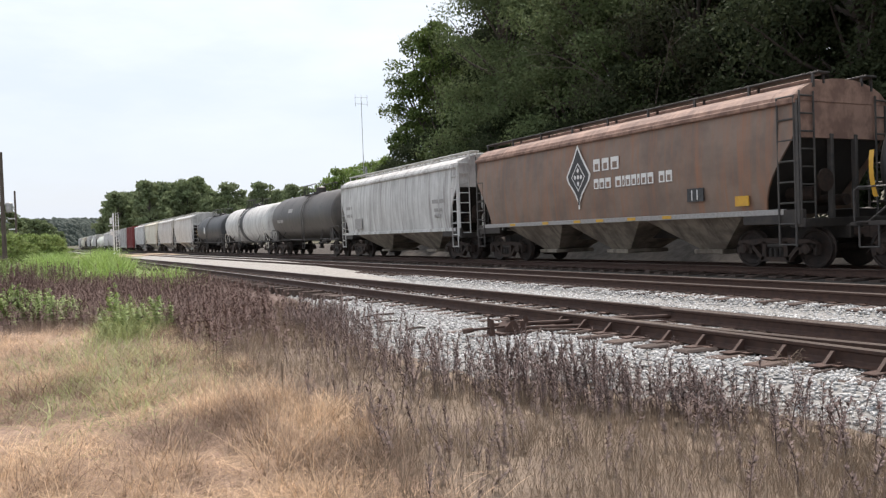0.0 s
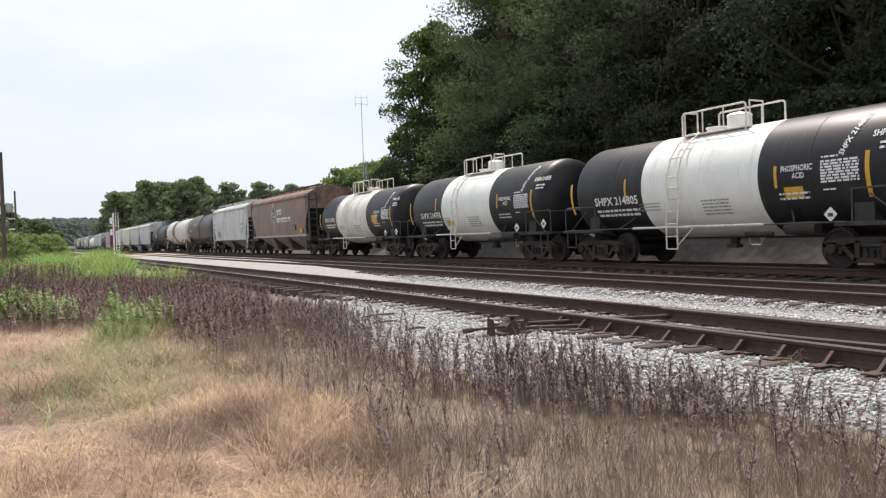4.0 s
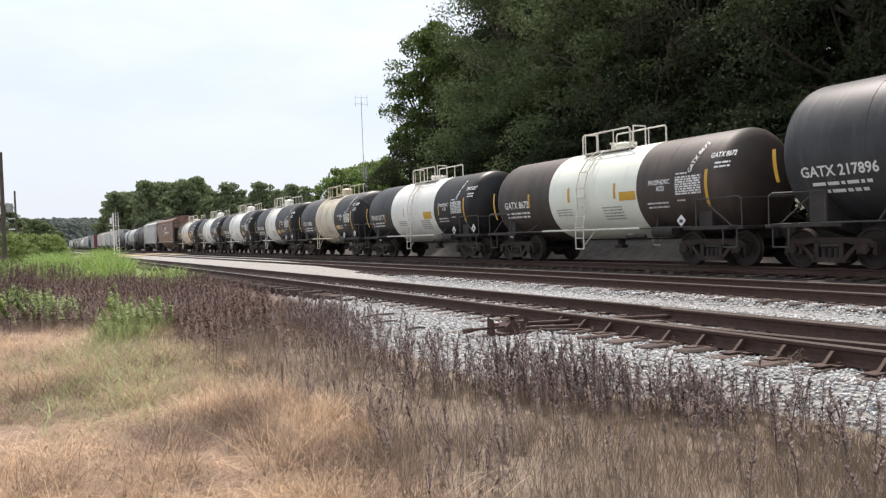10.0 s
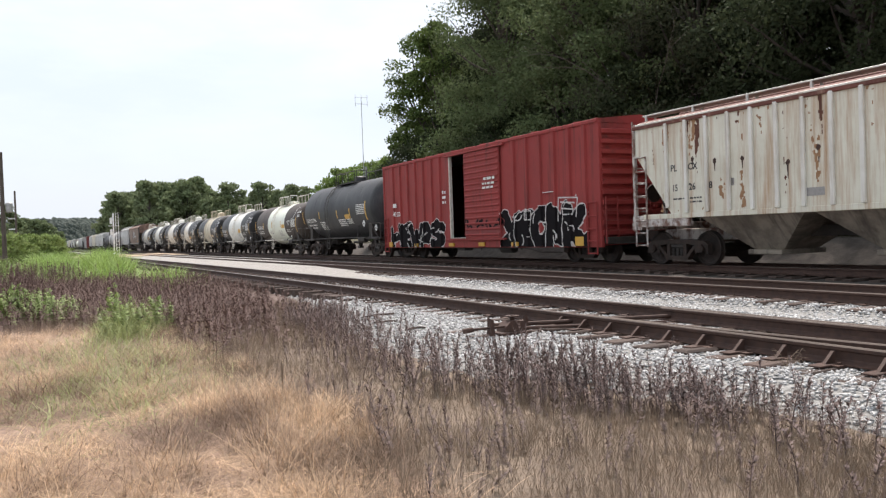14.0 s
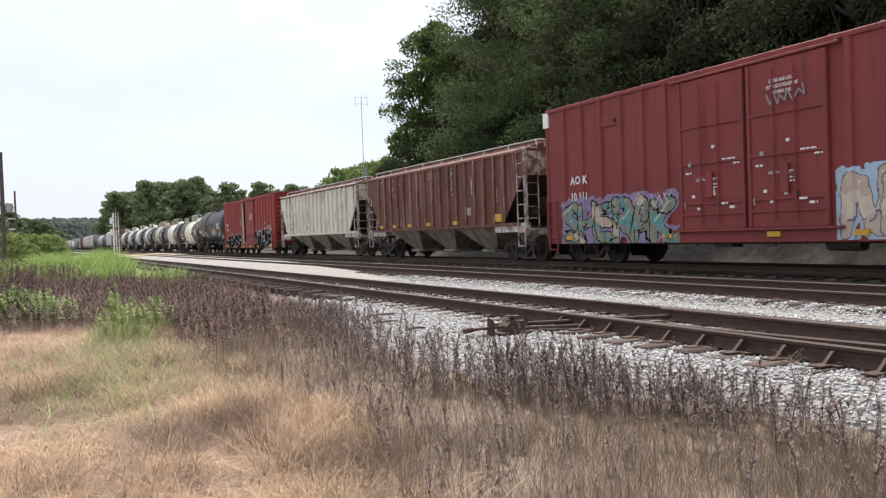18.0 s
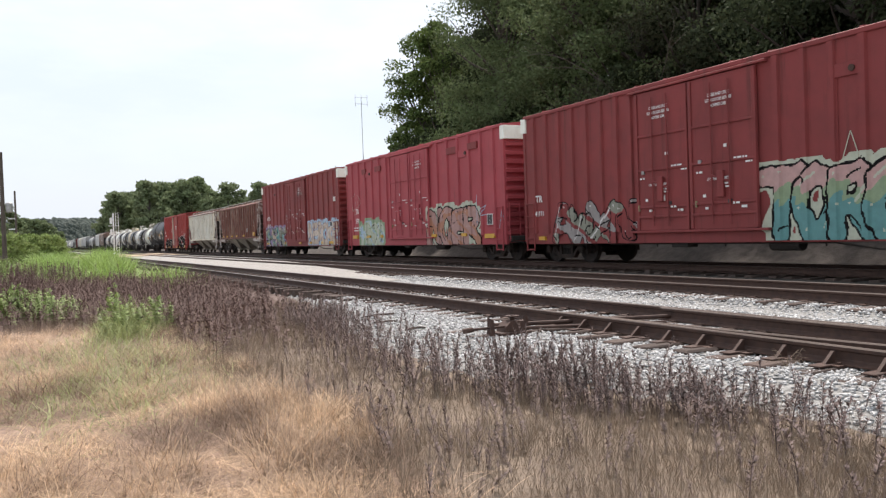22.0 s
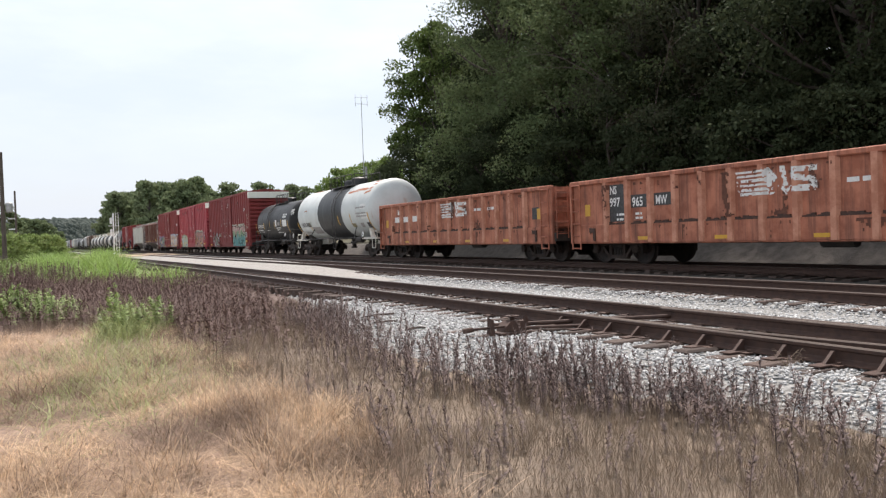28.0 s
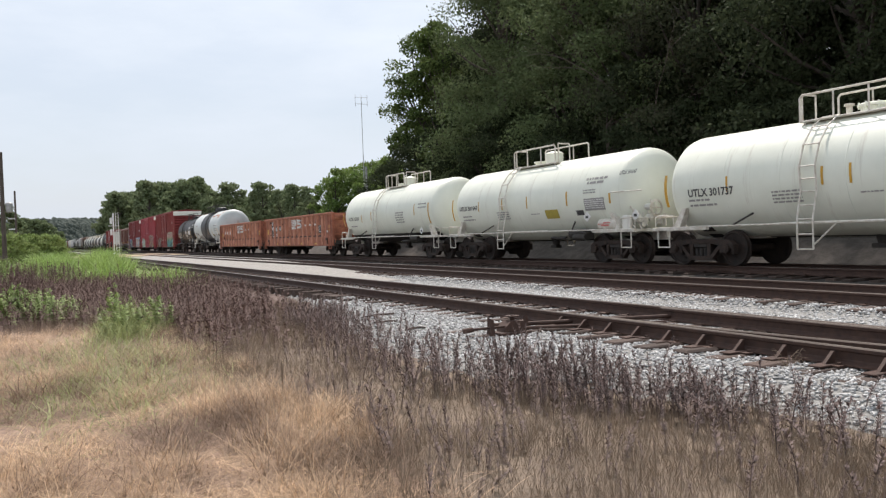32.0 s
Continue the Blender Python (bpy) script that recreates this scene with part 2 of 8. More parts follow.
        for i in range(len(profile) - 1):
            for k in range(n):
                q = (i * n + k, i * n + (k + 1) % n, (i + 1) * n + (k + 1) % n, (i + 1) * n + k)
                f.append(q)
                ms.append(slot((profile[i][0] + profile[i + 1][0]) / 2, k / n) if slot else 0)
        o = len(self.v)
        self.v += v
        self.f += [tuple(i + o for i in q) for q in f]
        self.m += ms
        return self

    def prism(self, poly, a, b, axis="y", slot=0):
        """A polygon drawn across the axis, drawn out from a to b along it; poly in (x, z) for y, (y, z) for x, (x, y) for z."""
        n = len(poly)
        put = {"y": lambda p, t: (p[0], t, p[1]), "x": lambda p, t: (t, p[0], p[1]), "z": lambda p, t: (p[0], p[1], t)}[axis]
        v = [put(p, a) for p in poly] + [put(p, b) for p in poly]
        return self.add(v, [(k, (k + 1) % n, n + (k + 1) % n, n + k) for k in range(n)] + [tuple(range(n))[::-1], tuple(range(n, 2 * n))], slot)

    def mesh(self, name, mats, smooth=False):
        me = bpy.data.meshes.new(name)
        me.from_pydata(self.v, [], self.f)
        for m in mats if isinstance(mats, (list, tuple)) else [mats]:
            me.materials.append(m)
        me.polygons.foreach_set("material_index", self.m)
        if smooth:
            me.polygons.foreach_set("use_smooth", [True] * len(self.f))
        me.update()
        bm = bmesh.new()
        bm.from_mesh(me)
        bmesh.ops.recalc_face_normals(bm, faces=bm.faces)
        bm.to_mesh(me)
        bm.free()
        return me


def part(name, b, mats, parent=None, label="", smooth=False, at=None, category=""):
    """One mesh object, under a thing or under a part. b: a Build or a mesh."""
    ob = new(name, b.mesh(name, mats, smooth) if isinstance(b, Build) else b)
    if parent is not None:
        ob.parent = parent
    if at is not None:
        ob.matrix_basis = at
    return tagged(ob, label, category)


def thing(name, label, category, at, group=""):
    ob = new(name)
    ob.matrix_basis = at
    ob.empty_display_size = 0.3
    return tagged(ob, label, category, group)


LETTERS = {}


def letters_mesh(text, size):
    """The triangles of a text in the built-in font: (x, y) points and faces, left end at 0, foot at 0."""
    if (text, size) not in LETTERS:
        cu = bpy.data.curves.new("text", "FONT")
        cu.body, cu.size, cu.resolution_u, cu.offset = text, size, 2, 0.022
        ob = bpy.data.objects.new("text", cu)
        me = ob.to_mesh()
        LETTERS[text, size] = ([(p.co.x, p.co.y) for p in me.vertices], [tuple(q.vertices) for q in me.polygons])
        ob.to_mesh_clear()
        bpy.data.objects.remove(ob)
        bpy.data.curves.remove(cu)
    return LETTERS[text, size]


def lettering(parent, rows, mat, side, name="lettering", label=""):
    """Writing on a car's near side in one mesh. rows: (text, forward end y, foot z, cap height, stretch, slope); a text of '=' and digits is bars of
    that length in decimetres. side(y, z) gives the place on the surface."""
    for text, y0, z0, h, stretch, slope in rows:
        b = Build()
        ca, sa = math.cos(radians(slope)), math.sin(radians(slope))
        if text.startswith("="):
            w = float(text[1:]) / 10
            n = max(2, int(w / 0.12))
            rr = random.Random(int(w * 977 + abs(y0) * 131 + z0 * 517))
            cells, x = [], 0.0
            while x < w:
                d = h * rr.uniform(0.8, 4.5)
                cells.append((x, min(x + d, w)))
                x += d + h * 0.7
            for a, c in cells:
                pts = [(a, 0), (c, 0), (c, h), (a, h)]
                b.add([side(y0 - (p[0] * ca - p[1] * sa), z0 + p[0] * sa + p[1] * ca) for p in pts], [(0, 1, 2, 3)])
        else:
            v, f = letters_mesh(text, 1.0)
            k = h / 0.70
            if stretch > 1.2:          # a width in metres
                stretch = stretch / (k * max(x for x, y in v))
            b.add([side(y0 - (x * k * stretch * ca - y * k * sa), z0 + x * k * stretch * sa + y * k * ca) for x, y in v], f)
        row = part(name, b, mat, parent, label)
        if text.startswith("="):
            tagged(row, kind="stuff")


def flat_side(x):
    return lambda y, z: (x, y, z)


def round_side(r, cz, proud=0.006):
    """On a tank's near side: z is read along the outline's height."""
    def place(y, z):
        s = max(-0.98, min(0.98, (z - cz) / (r + proud)))
        return (-(r + proud) * math.sqrt(1 - s * s), y, z)
    return place


# ---- rolling gear shared by all cars ----
WHEEL_R, TRAIN_X, TRAIN_Z = 0.45, 16.6, 0.10
GAUGE = 1.435
VEER = 0.0062                                  # the train's track draws away from the others, metres for each metre along it


def on_line(y):
    """A place on the train's track."""
    return pose(TRAIN_X + VEER * (y - 13), y, TRAIN_Z, 0, 0, -math.degrees(math.atan(VEER)))




def wheelset_mesh():
    b = Build()
    for s in (-1, 1):
        x = s * 0.7525
        rim = [(-0.095 * s, 0.10), (-0.095 * s, 0.36), (-0.085 * s, WHEEL_R - 0.02), (-0.075 * s, WHEEL_R + 0.024), (-0.045 * s, WHEEL_R + 0.022),
               (-0.035 * s, WHEEL_R + 0.002), (0.055 * s, WHEEL_R - 0.004), (0.058 * s, WHEEL_R - 0.055), (0.03 * s, WHEEL_R - 0.075), (0.0, 0.17), (0.055 * s, 0.13), (0.06 * s, 0.085)]
        b.lathe(rim, "x", (x, 0, 0), 28)
        for k in range(4):
            t = k * math.pi / 2 + 0.4
            b.rod((x + 0.008 * s, 0.26 * math.sin(t), 0.26 * math.cos(t)), (x + 0.03 * s, 0.26 * math.sin(t), 0.26 * math.cos(t)), 0.03, 8)
        b.rod((x, 0, 0), (s * 1.02, 0, 0), 0.075, 10)
    b.rod((-0.75, 0, 0), (0.75, 0, 0), 0.085, 10)
    return b.mesh("wheelset", WHEEL_STEEL)


def side_frame_mesh(s):
    """Cast truck side frame: top and bottom members round two windows and the spring nest, pedestals at the ends."""
    b = Build()
    x0, x1 = sorted((s * 0.90, s * 1.06))
    top = [(-1.12, 0.56), (-0.98, 0.66), (-0.42, 0.70), (0.42, 0.70), (0.98, 0.66), (1.12, 0.56), (1.10, 0.47), (0.75, 0.50), (0.42, 0.58), (-0.42, 0.58), (-0.75, 0.50), (-1.10, 0.47)]
    b.prism(top, x0, x1, "x")
    for d in (-1, 1):
        b.prism([(d * 0.72, 0.52), (d * 0.60, 0.52), (d * 0.30, 0.22), (d * 0.38, 0.16)], x0, x1, "x")
        b.prism([(d * 0.36, 0.62), (d * 0.25, 0.62), (d * 0.25, 0.24), (d * 0.36, 0.24)], x0, x1, "x")
        b.prism([(d * 1.12, 0.56), (d * 1.04, 0.56), (d * 1.04, 0.32), (d * 1.12, 0.32)], x0, x1, "x")
        b.prism([(d * 0.75, 0.54), (d * 0.66, 0.54), (d * 0.66, 0.34), (d * 0.75, 0.34)], x0, x1, "x")
        b.rod((x0 - 0.0 * s, d * 0.89, 0.45), (s * 1.13, d * 0.89, 0.45), 0.115, 12)
        b.rod((s * 1.13, d * 0.89, 0.45), (s * 1.145, d * 0.89, 0.45), 0.075, 8)
        b.box(x0, x1, d * 0.89 - 0.15, d * 0.89 + 0.15, 0.53, 0.60, 0.02)
    b.prism([(-0.42, 0.15), (0.42, 0.15), (0.38, 0.26), (-0.38, 0.26)], x0, x1, "x")
    return b.mesh("side_frame", TRUCK_STEEL)


def spring_nest_mesh(s):
    b = Build()
    for dy in (-0.15, 0.0, 0.15):
        prof = []
        for k in range(9):
            prof += [(0.26 + k * 0.025, 0.062), (0.26 + k * 0.025 + 0.012, 0.072)]
        b.lathe(prof, "z", (s * 0.98, dy, 0), 10)
    b.box(min(s * 0.88, s * 1.05), max(s * 0.88, s * 1.05), -0.24, 0.24, 0.48, 0.58, 0.02)
    return b.mesh("spring_nest", UNDERFRAME)


def bolster_mesh():
    b = Build()
    b.prism([(-1.0, 0.56), (1.0, 0.56), (1.0, 0.46), (0.4, 0.34), (-0.4, 0.34), (-1.0, 0.46)], -0.16, 0.16)
    b.rod((0, 0, 0.56), (0, 0, 0.74), 0.2, 12)
    for d in (-1, 1):
        b.box(-0.8, 0.8, d * 0.42 - 0.04, d * 0.42 + 0.04, 0.30, 0.38, 0.01)
    return b.mesh("truck", UNDERFRAME)


GEAR = {}
WHEELSETS = []


def truck(car, y):
    if not GEAR:
        GEAR.update(wheelset=wheelset_mesh(), near=side_frame_mesh(-1), far=side_frame_mesh(1), near_spring=spring_nest_mesh(-1), far_spring=spring_nest_mesh(1), bolster=bolster_mesh())
    t = part("truck", GEAR["bolster"], None, car, at=pose(0, y, 0))
    for key, name in (("near", "side_frame"), ("far", "side_frame"), ("near_spring", "spring_nest"), ("far_spring", "spring_nest")):
        part(name, GEAR[key], None, t)
    for d in (-0.89, 0.89):
        w = part("wheelset", GEAR["wheelset"], None, t, at=pose(0, d, WHEEL_R))
        WHEELSETS.append((w, d))
    return t


def coupler_mesh():
    b = Build()
    b.box(-0.09, 0.09, -0.55, 0.0, 0.72, 0.90, 0.02)
    b.prism([(-0.17, 0.0), (0.17, 0.0), (0.19, 0.22), (0.05, 0.34), (0.02, 0.16), (-0.10, 0.12), (-0.20, 0.24)], 0.68, 0.96, "z")
    b.pipe([(-0.35, -0.1, 0.85), (-0.4, 0.05, 0.45), (-0.3, 0.25, 0.32), (-0.12, 0.3, 0.36)], 0.025, 6)
    return b.mesh("coupler", TRUCK_STEEL)


def couplers(car, half):
    if "coupler" not in GEAR:
        GEAR["coupler"] = coupler_mesh()
    for s in (1, -1):
        part("coupler", GEAR["coupler"], None, car, at=pose(0, s * (half - 0.2), 0, 0, 0, 0 if s > 0 else 180))


def ladder(name, car, x, y0, y1, z0, z1, rungs, mat, r=0.022, label=""):
    """Stiles joined over the top in one bent tube, with every rung a piece of its own."""
    stiles = part(name, Build().tube([(x, y0, z0), (x, y0, z1), (x, y1, z1), (x, y1, z0)], r * 1.2), mat, car, label)
    rung = Build().rod((x, y0, 0), (x, y1, 0), r).mesh("rung", mat)
    for k in range(rungs - 1):
        part("rung", rung, None, stiles, at=pose(0, 0, z0 + 0.04 + (z1 - z0 - 0.08) * k / (rungs - 1)))
    return stiles


CARS = []


def car_at(label, front, length, name, category, group):
    """A rail car by the place of its forward coupler along the train and its coupled length."""
    u = front - length / 2
    car = thing(name, label, category, on_line(u), group)
    CARS.append((car, u))
    return car


# ---- tank cars ----
def tank_car(label, front, length, r, cz, end_mat, mid_mat, band, top_z=None, rail_mat=RAIL_WHITE, railing=(1.5, 0.55), dome=0, ladder_y=None,
             marks=(), marks_mat=None, bars=(), bars_mat=None, stripes=(), panels=(), roof_mat=None, walkway=True, belly_mat=None, head_in=0.62, placards=(), group="tank cars of the train"):
    """band: (forward y, rear y) of the middle paint, from the car's middle. railing: half length and half width of the top platform."""
    car = car_at(label, front, length, "tank_car", "tank car", group)
    half = length / 2
    light = end_mat in (TANK_WHITE, RUSTED_WHITE)
    he = half - head_in                         # tank half length at the head's tip
    hd = r * 0.42                               # depth of the head
    mats = [end_mat, mid_mat, roof_mat or end_mat, belly_mat or end_mat]
    prof = []
    for k in range(9):
        a = math.pi / 2 * k / 8
        prof.append((-(he - hd) - hd * math.cos(a), max(0.01, r * math.sin(a))))
    ys = sorted({-(he - hd), he - hd, *([max(-(he - hd), min(he - hd, y)) for y in band] if band else [])} | {-(he - hd) + (2 * (he - hd)) * k / 6 for k in range(7)})
    prof += [(y, r) for y in ys[1:]]
    prof += [((he - hd) + hd * math.sin(math.pi / 2 * k / 8), max(0.01, r * math.cos(math.pi / 2 * k / 8))) for k in range(1, 9)]

    def slot(y, turn):
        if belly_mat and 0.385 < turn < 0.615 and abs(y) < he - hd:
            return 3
        if band and band[1] < y < band[0]:
            return 1
        return 2 if roof_mat and (turn < 0.135 or turn > 0.865) else 0
    part("tank", Build().lathe(prof, "y", (0, 0, cz), 48, slot), mats, car, smooth=True)
    # weld rings round the shell
    for k in range(1, 6):
        b = Build()
        y = -(he - hd) + 2 * (he - hd) * k / 6
        b.lathe([(y - 0.02, r - 0.01), (y - 0.012, r + 0.004), (y + 0.012, r + 0.004), (y + 0.02, r - 0.01)], "y", (0, 0, cz), 48,
                lambda a, t: slot(a, t))
        part("weld_seam", b, mats, car, smooth=True)
    # underframe: stub sills with end platforms, saddles
    ty = half - 1.72
    for s in (1, -1):
        b = Build()
        b.box(-0.22, 0.22, *sorted((s * (half - 0.35), s * (half - 3.1))), 0.68, 1.02, 0.015)
        b.box(-1.42, 1.42, *sorted((s * (half - 0.35), s * (half - 0.80))), 0.94, 1.02, 0.01)
        b.box(-1.42, -1.30, *sorted((s * (half - 0.5), s * (half - 2.3))), 0.94, 1.04, 0.01)
        b.box(1.30, 1.42, *sorted((s * (half - 0.5), s * (half - 2.3))), 0.94, 1.04, 0.01)
        part("end_sill", b, RAIL_WHITE if light else UNDERFRAME, car)
        b = Build()
        w = r * (0.62 if light else 0.86)
        y0, y1 = sorted((s * ty - 0.22, s * ty + 0.22))
        zb = cz - math.sqrt(r * r - w * w)
        arc = [(w * math.sin(t), cz - r * 0.995 * math.cos(math.asin(min(1, w * abs(math.sin(t)) / (r * 0.995))))) for t in [math.pi / 2 * (k / 6 - 1) for k in range(13)]]
        b.prism([(-w, 0.98), (-0.3, 0.72), (0.3, 0.72), (w, 0.98)] + arc[::-1], y0, y1)
        part("saddle", b, UNDERFRAME, car)
        if light:
            for x in (-1.34, 1.34):        # slanted stays from the platform up to the shell
                part("stay", Build().prism([(s * (half - 1.05), 1.02), (s * (half - 1.3), 1.02), (s * (half - 1.55), 1.52), (s * (half - 1.42), 1.52)], *sorted((x, x * 0.86)), "x"), RAIL_WHITE, car)
        truck(car, s * ty)
        # hand rails at the end, crossover step
        b = Build()
        yy = s * (half - 0.42)
        hr = 1.34 if light else 1.72
        b.pipe([(-1.36, s * (half - (1.1 if light else 1.9)), 1.0), (-1.36, s * (half - (1.1 if light else 1.9)), hr), (-1.36, yy - s * 0.1, hr + 0.02), (-1.36, yy, hr - 0.06), (-1.36, yy, 0.98)], 0.016 if light else 0.02)
        b.pipe([(-1.36, yy, hr - 0.02), (1.36, yy, hr - 0.02)], 0.018)
        b.pipe([(1.36, yy, 0.98), (1.36, yy, 1.72), (1.36, s * (half - 1.9), 1.72), (1.36, s * (half - 1.9), 1.0)], 0.02)
        b.pipe([(-1.4, s * (half - 0.55), 0.98), (-1.4, s * (half - 0.55), 0.50), (-1.4, s * (half - 0.98), 0.50), (-1.4, s * (half - 0.98), 0.98)], 0.02)
        if not light:
            b.pipe([(-1.36, s * (half - 0.7), 1.0), (-1.36, s * (half - 1.5), 1.6)], 0.018)
        part("end_rail", b, RAIL_GREY if end_mat in (BLACK_PAINT, DUSTY_BLACK, BROWN_BLACK, GREY_BLACK) else RAIL_WHITE, car)
    couplers(car, half)
    if walkway:
        b = Build()
        for x in (-1.52, 1.52):
            b.rod((x, -(half - 1.9), 1.03), (x, half - 1.9, 1.03), 0.02, 6, slot=0)
        b2 = Build()
        m0, m1 = (band[1] - 0.25, band[0] + 0.25) if band else (-1.6, 1.6)
        b2.rod((-1.525, m0, 1.035), (-1.525, m1, 1.035), 0.032, 6)
        part("side_rail", b, RAIL_GREY if rail_mat is not RAIL_WHITE or band else RAIL_WHITE, car)
        part("side_rail", b2, rail_mat, car, "painted length of side rail")
        for y in (-(half - 3.2), half - 3.2):
            for s in (-1, 1):
                b = Build()
                b.rod((s * 1.50, y, 1.03), (s * (r * 0.80), y + (0.35 if y < 0 else -0.35), cz - r * 0.55), 0.025, 6)
                part("rail_bracket", b, UNDERFRAME, car)
    # ladder up the near side, bent over the shell
    ly = ladder_y if ladder_y is not None else (sum(band) / 2 + 0.5 if band else 0.4)
    for s in (-1, 1):
        pts = [(s * 1.56, 0.46), (s * 1.56, 1.12)] + [(s * (r + 0.1) * math.cos(t), cz + (r + 0.1) * math.sin(t)) for t in [radians(a) for a in (-14, 8, 28, 48, 64)]]
        steps = part("ladder", Build().tube([(x, ly - 0.2, z) for x, z in pts] + [(x, ly + 0.2, z) for x, z in pts[::-1]], 0.022), rail_mat, car)
        if walkway:
            part("brace", Build().rod((s * 1.56, ly - 0.2, 0.55), (s * 1.52, ly - 0.75, 1.02), 0.018), rail_mat, steps)
        rung = GEAR.setdefault("rung_" + rail_mat.name, None) or Build().rod((0, -0.2, 0), (0, 0.2, 0), 0.017).mesh("rung", rail_mat)
        GEAR["rung_" + rail_mat.name] = rung
        for (xa, za), (xb, zb) in zip(pts[:-1], pts[1:]):
            k = max(1, round(math.hypot(xb - xa, zb - za) / 0.36))
            for i in range(k):
                x, z = xa + (xb - xa) * i / k, za + (zb - za) * i / k
                part("rung", rung, None, steps, at=pose(x, ly, z))
    # platform with railings and fittings on top
    if railing:
        hl, hw = railing[:2]
        py = railing[2] if len(railing) > 2 else sum(band) / 2 if band else 0.0
        tz = cz + r
        b = Build()
        for s in (-1, 1):
            b.box(min(s * 0.45, s * (hw + 0.1)), max(s * 0.45, s * (hw + 0.1)), py - hl, py + hl, tz - 0.10, tz - 0.06, 0.008)
        for y in (-hl + 0.1, hl - 0.1):
            for s in (-1, 1):
                x = s * (hw + 0.02)
                b.rod((x, py + y, cz + math.sqrt(max(0, r * r - x * x)) - 0.02), (x, py + y, tz - 0.06), 0.03)
        part("platform", b, rail_mat, car)
        for s in (-1, 1):
            b = Build()
            x = s * (hw + 0.08)
            h = 0.62 if s > 0 else 0.52
            e = hl if s > 0 else hl * 0.98
            b.pipe([(x, py + e, tz - 0.1), (x, py + e, tz + h - 0.06), (x, py + e - 0.06, tz + h), (x, py - e + 0.06, tz + h), (x, py - e, tz + h - 0.06), (x, py - e, tz - 0.1)], 0.026, 8)
            for y in (0.33, -0.33):
                b.rod((x, py + y * e, tz - 0.08), (x, py + y * e, tz + h), 0.022)
            part("railing", b, rail_mat, car)
        for e in (-1, 1):
            b = Build()
            y = py + e * hl
            b.pipe([(-hw * 0.95, y, tz - 0.1), (-hw * 0.95, y, tz + 0.56), (-0.12, y, tz + 0.56), (-0.12, y, tz - 0.02)], 0.022, 8)
            part("end_railing", b, rail_mat, car)
        if dome == 0:          # manway and valves
            b = Build()
            b.lathe([(tz - 0.05, 0.30), (tz + 0.10, 0.30), (tz + 0.10, 0.36), (tz + 0.15, 0.36), (tz + 0.18, 0.30), (tz + 0.20, 0.02)], "z", (0, py - 0.1, 0), 20)
            for k in range(8):
                t = k * math.pi / 4
                b.rod((0.33 * math.cos(t), py - 0.1 + 0.33 * math.sin(t), tz + 0.05), (0.33 * math.cos(t), py - 0.1 + 0.33 * math.sin(t), tz + 0.2), 0.022)
            part("manway", b, mid_mat if band else end_mat, car)
            b = Build()
            b.rod((0.1, py + 0.6, tz - 0.05), (0.1, py + 0.6, tz + 0.22), 0.07, 10)
            b.rod((0.1, py + 0.6, tz + 0.22), (0.1, py + 0.6, tz + 0.27), 0.11, 10)
            b.rod((-0.25, py - 0.7, tz - 0.08), (-0.25, py - 0.7, tz + 0.16), 0.06, 10)
            part("valve", b, rail_mat, car)
        else:                  # housing over the valves
            b = Build()
            hh = {1: 0.30, 2: 0.22, 3: 0.30}[dome]
            dr = 0.47 if dome == 3 else 0.31
            b.lathe([(tz - 0.08, dr), (tz + hh, dr), (tz + hh + 0.03, dr + 0.02), (tz + hh + 0.09, dr * 0.8), (tz + hh + 0.13, 0.02)], "z", (0, py - (0.85 if dome == 3 else 0.25), 0), 24)
            if dome == 3:
                part("valve_housing", Build().lathe([(tz - 0.08, 0.42), (tz + hh - 0.05, 0.42), (tz + hh + 0.03, 0.36), (tz + hh + 0.06, 0.02)], "z", (0, py + 0.35, 0), 24), mid_mat if band else end_mat, car)
            part("dome", b, mid_mat if band else end_mat, car, smooth=False)
            b = Build()
            b.lathe([(tz - 0.05, 0.26), (tz + 0.08, 0.26), (tz + 0.08, 0.31), (tz + 0.12, 0.31), (tz + 0.13, 0.02)], "z", (0, py + 0.5, 0), 18)
            b.rod((0.2, py + 1.0, tz - 0.08), (0.2, py + 1.0, tz + 0.12), 0.05, 8)
            part("manway", b, mid_mat if band else end_mat, car)
    # bottom outlet and brake gear
    b = Build()
    b.lathe([(0.52, 0.02), (0.52, 0.10), (0.60, 0.12), (cz - r + 0.06, 0.16)], "z", (0, 0.1, 0), 12)
    b.box(-0.12, 0.12, -0.05, 0.3, 0.44, 0.54, 0.01)
    part("outlet", b, UNDERFRAME, car)
    b = Build()
    b.rod((-1.12, -(half - 2.9), 0.92), (-1.12, -(half - 3.7), 0.92), 0.15, 14)
    b.rod((-1.0, -(half - 4.2), 0.80), (-1.0, -(half - 5.0), 0.80), 0.05, 8)
    b.rod((0, -(half - 2.5), 0.72), (0, half - 2.5, 0.72), 0.025, 6)
    part("brake_cylinder", b, UNDERFRAME, car)
    # stripes, lettering
    side = round_side(r, cz, 0.008)
    for y, z0, z1, w in stripes:
        b = Build()
        rows = [z0 + (z1 - z0) * k / 8 for k in range(9)]
        v = [side(y + d, z) for z in rows for d in (-w / 2, w / 2)]
        b.add(v, [(2 * k, 2 * k + 1, 2 * k + 3, 2 * k + 2) for k in range(8)])
        part("reflector", b, YELLOW, car)
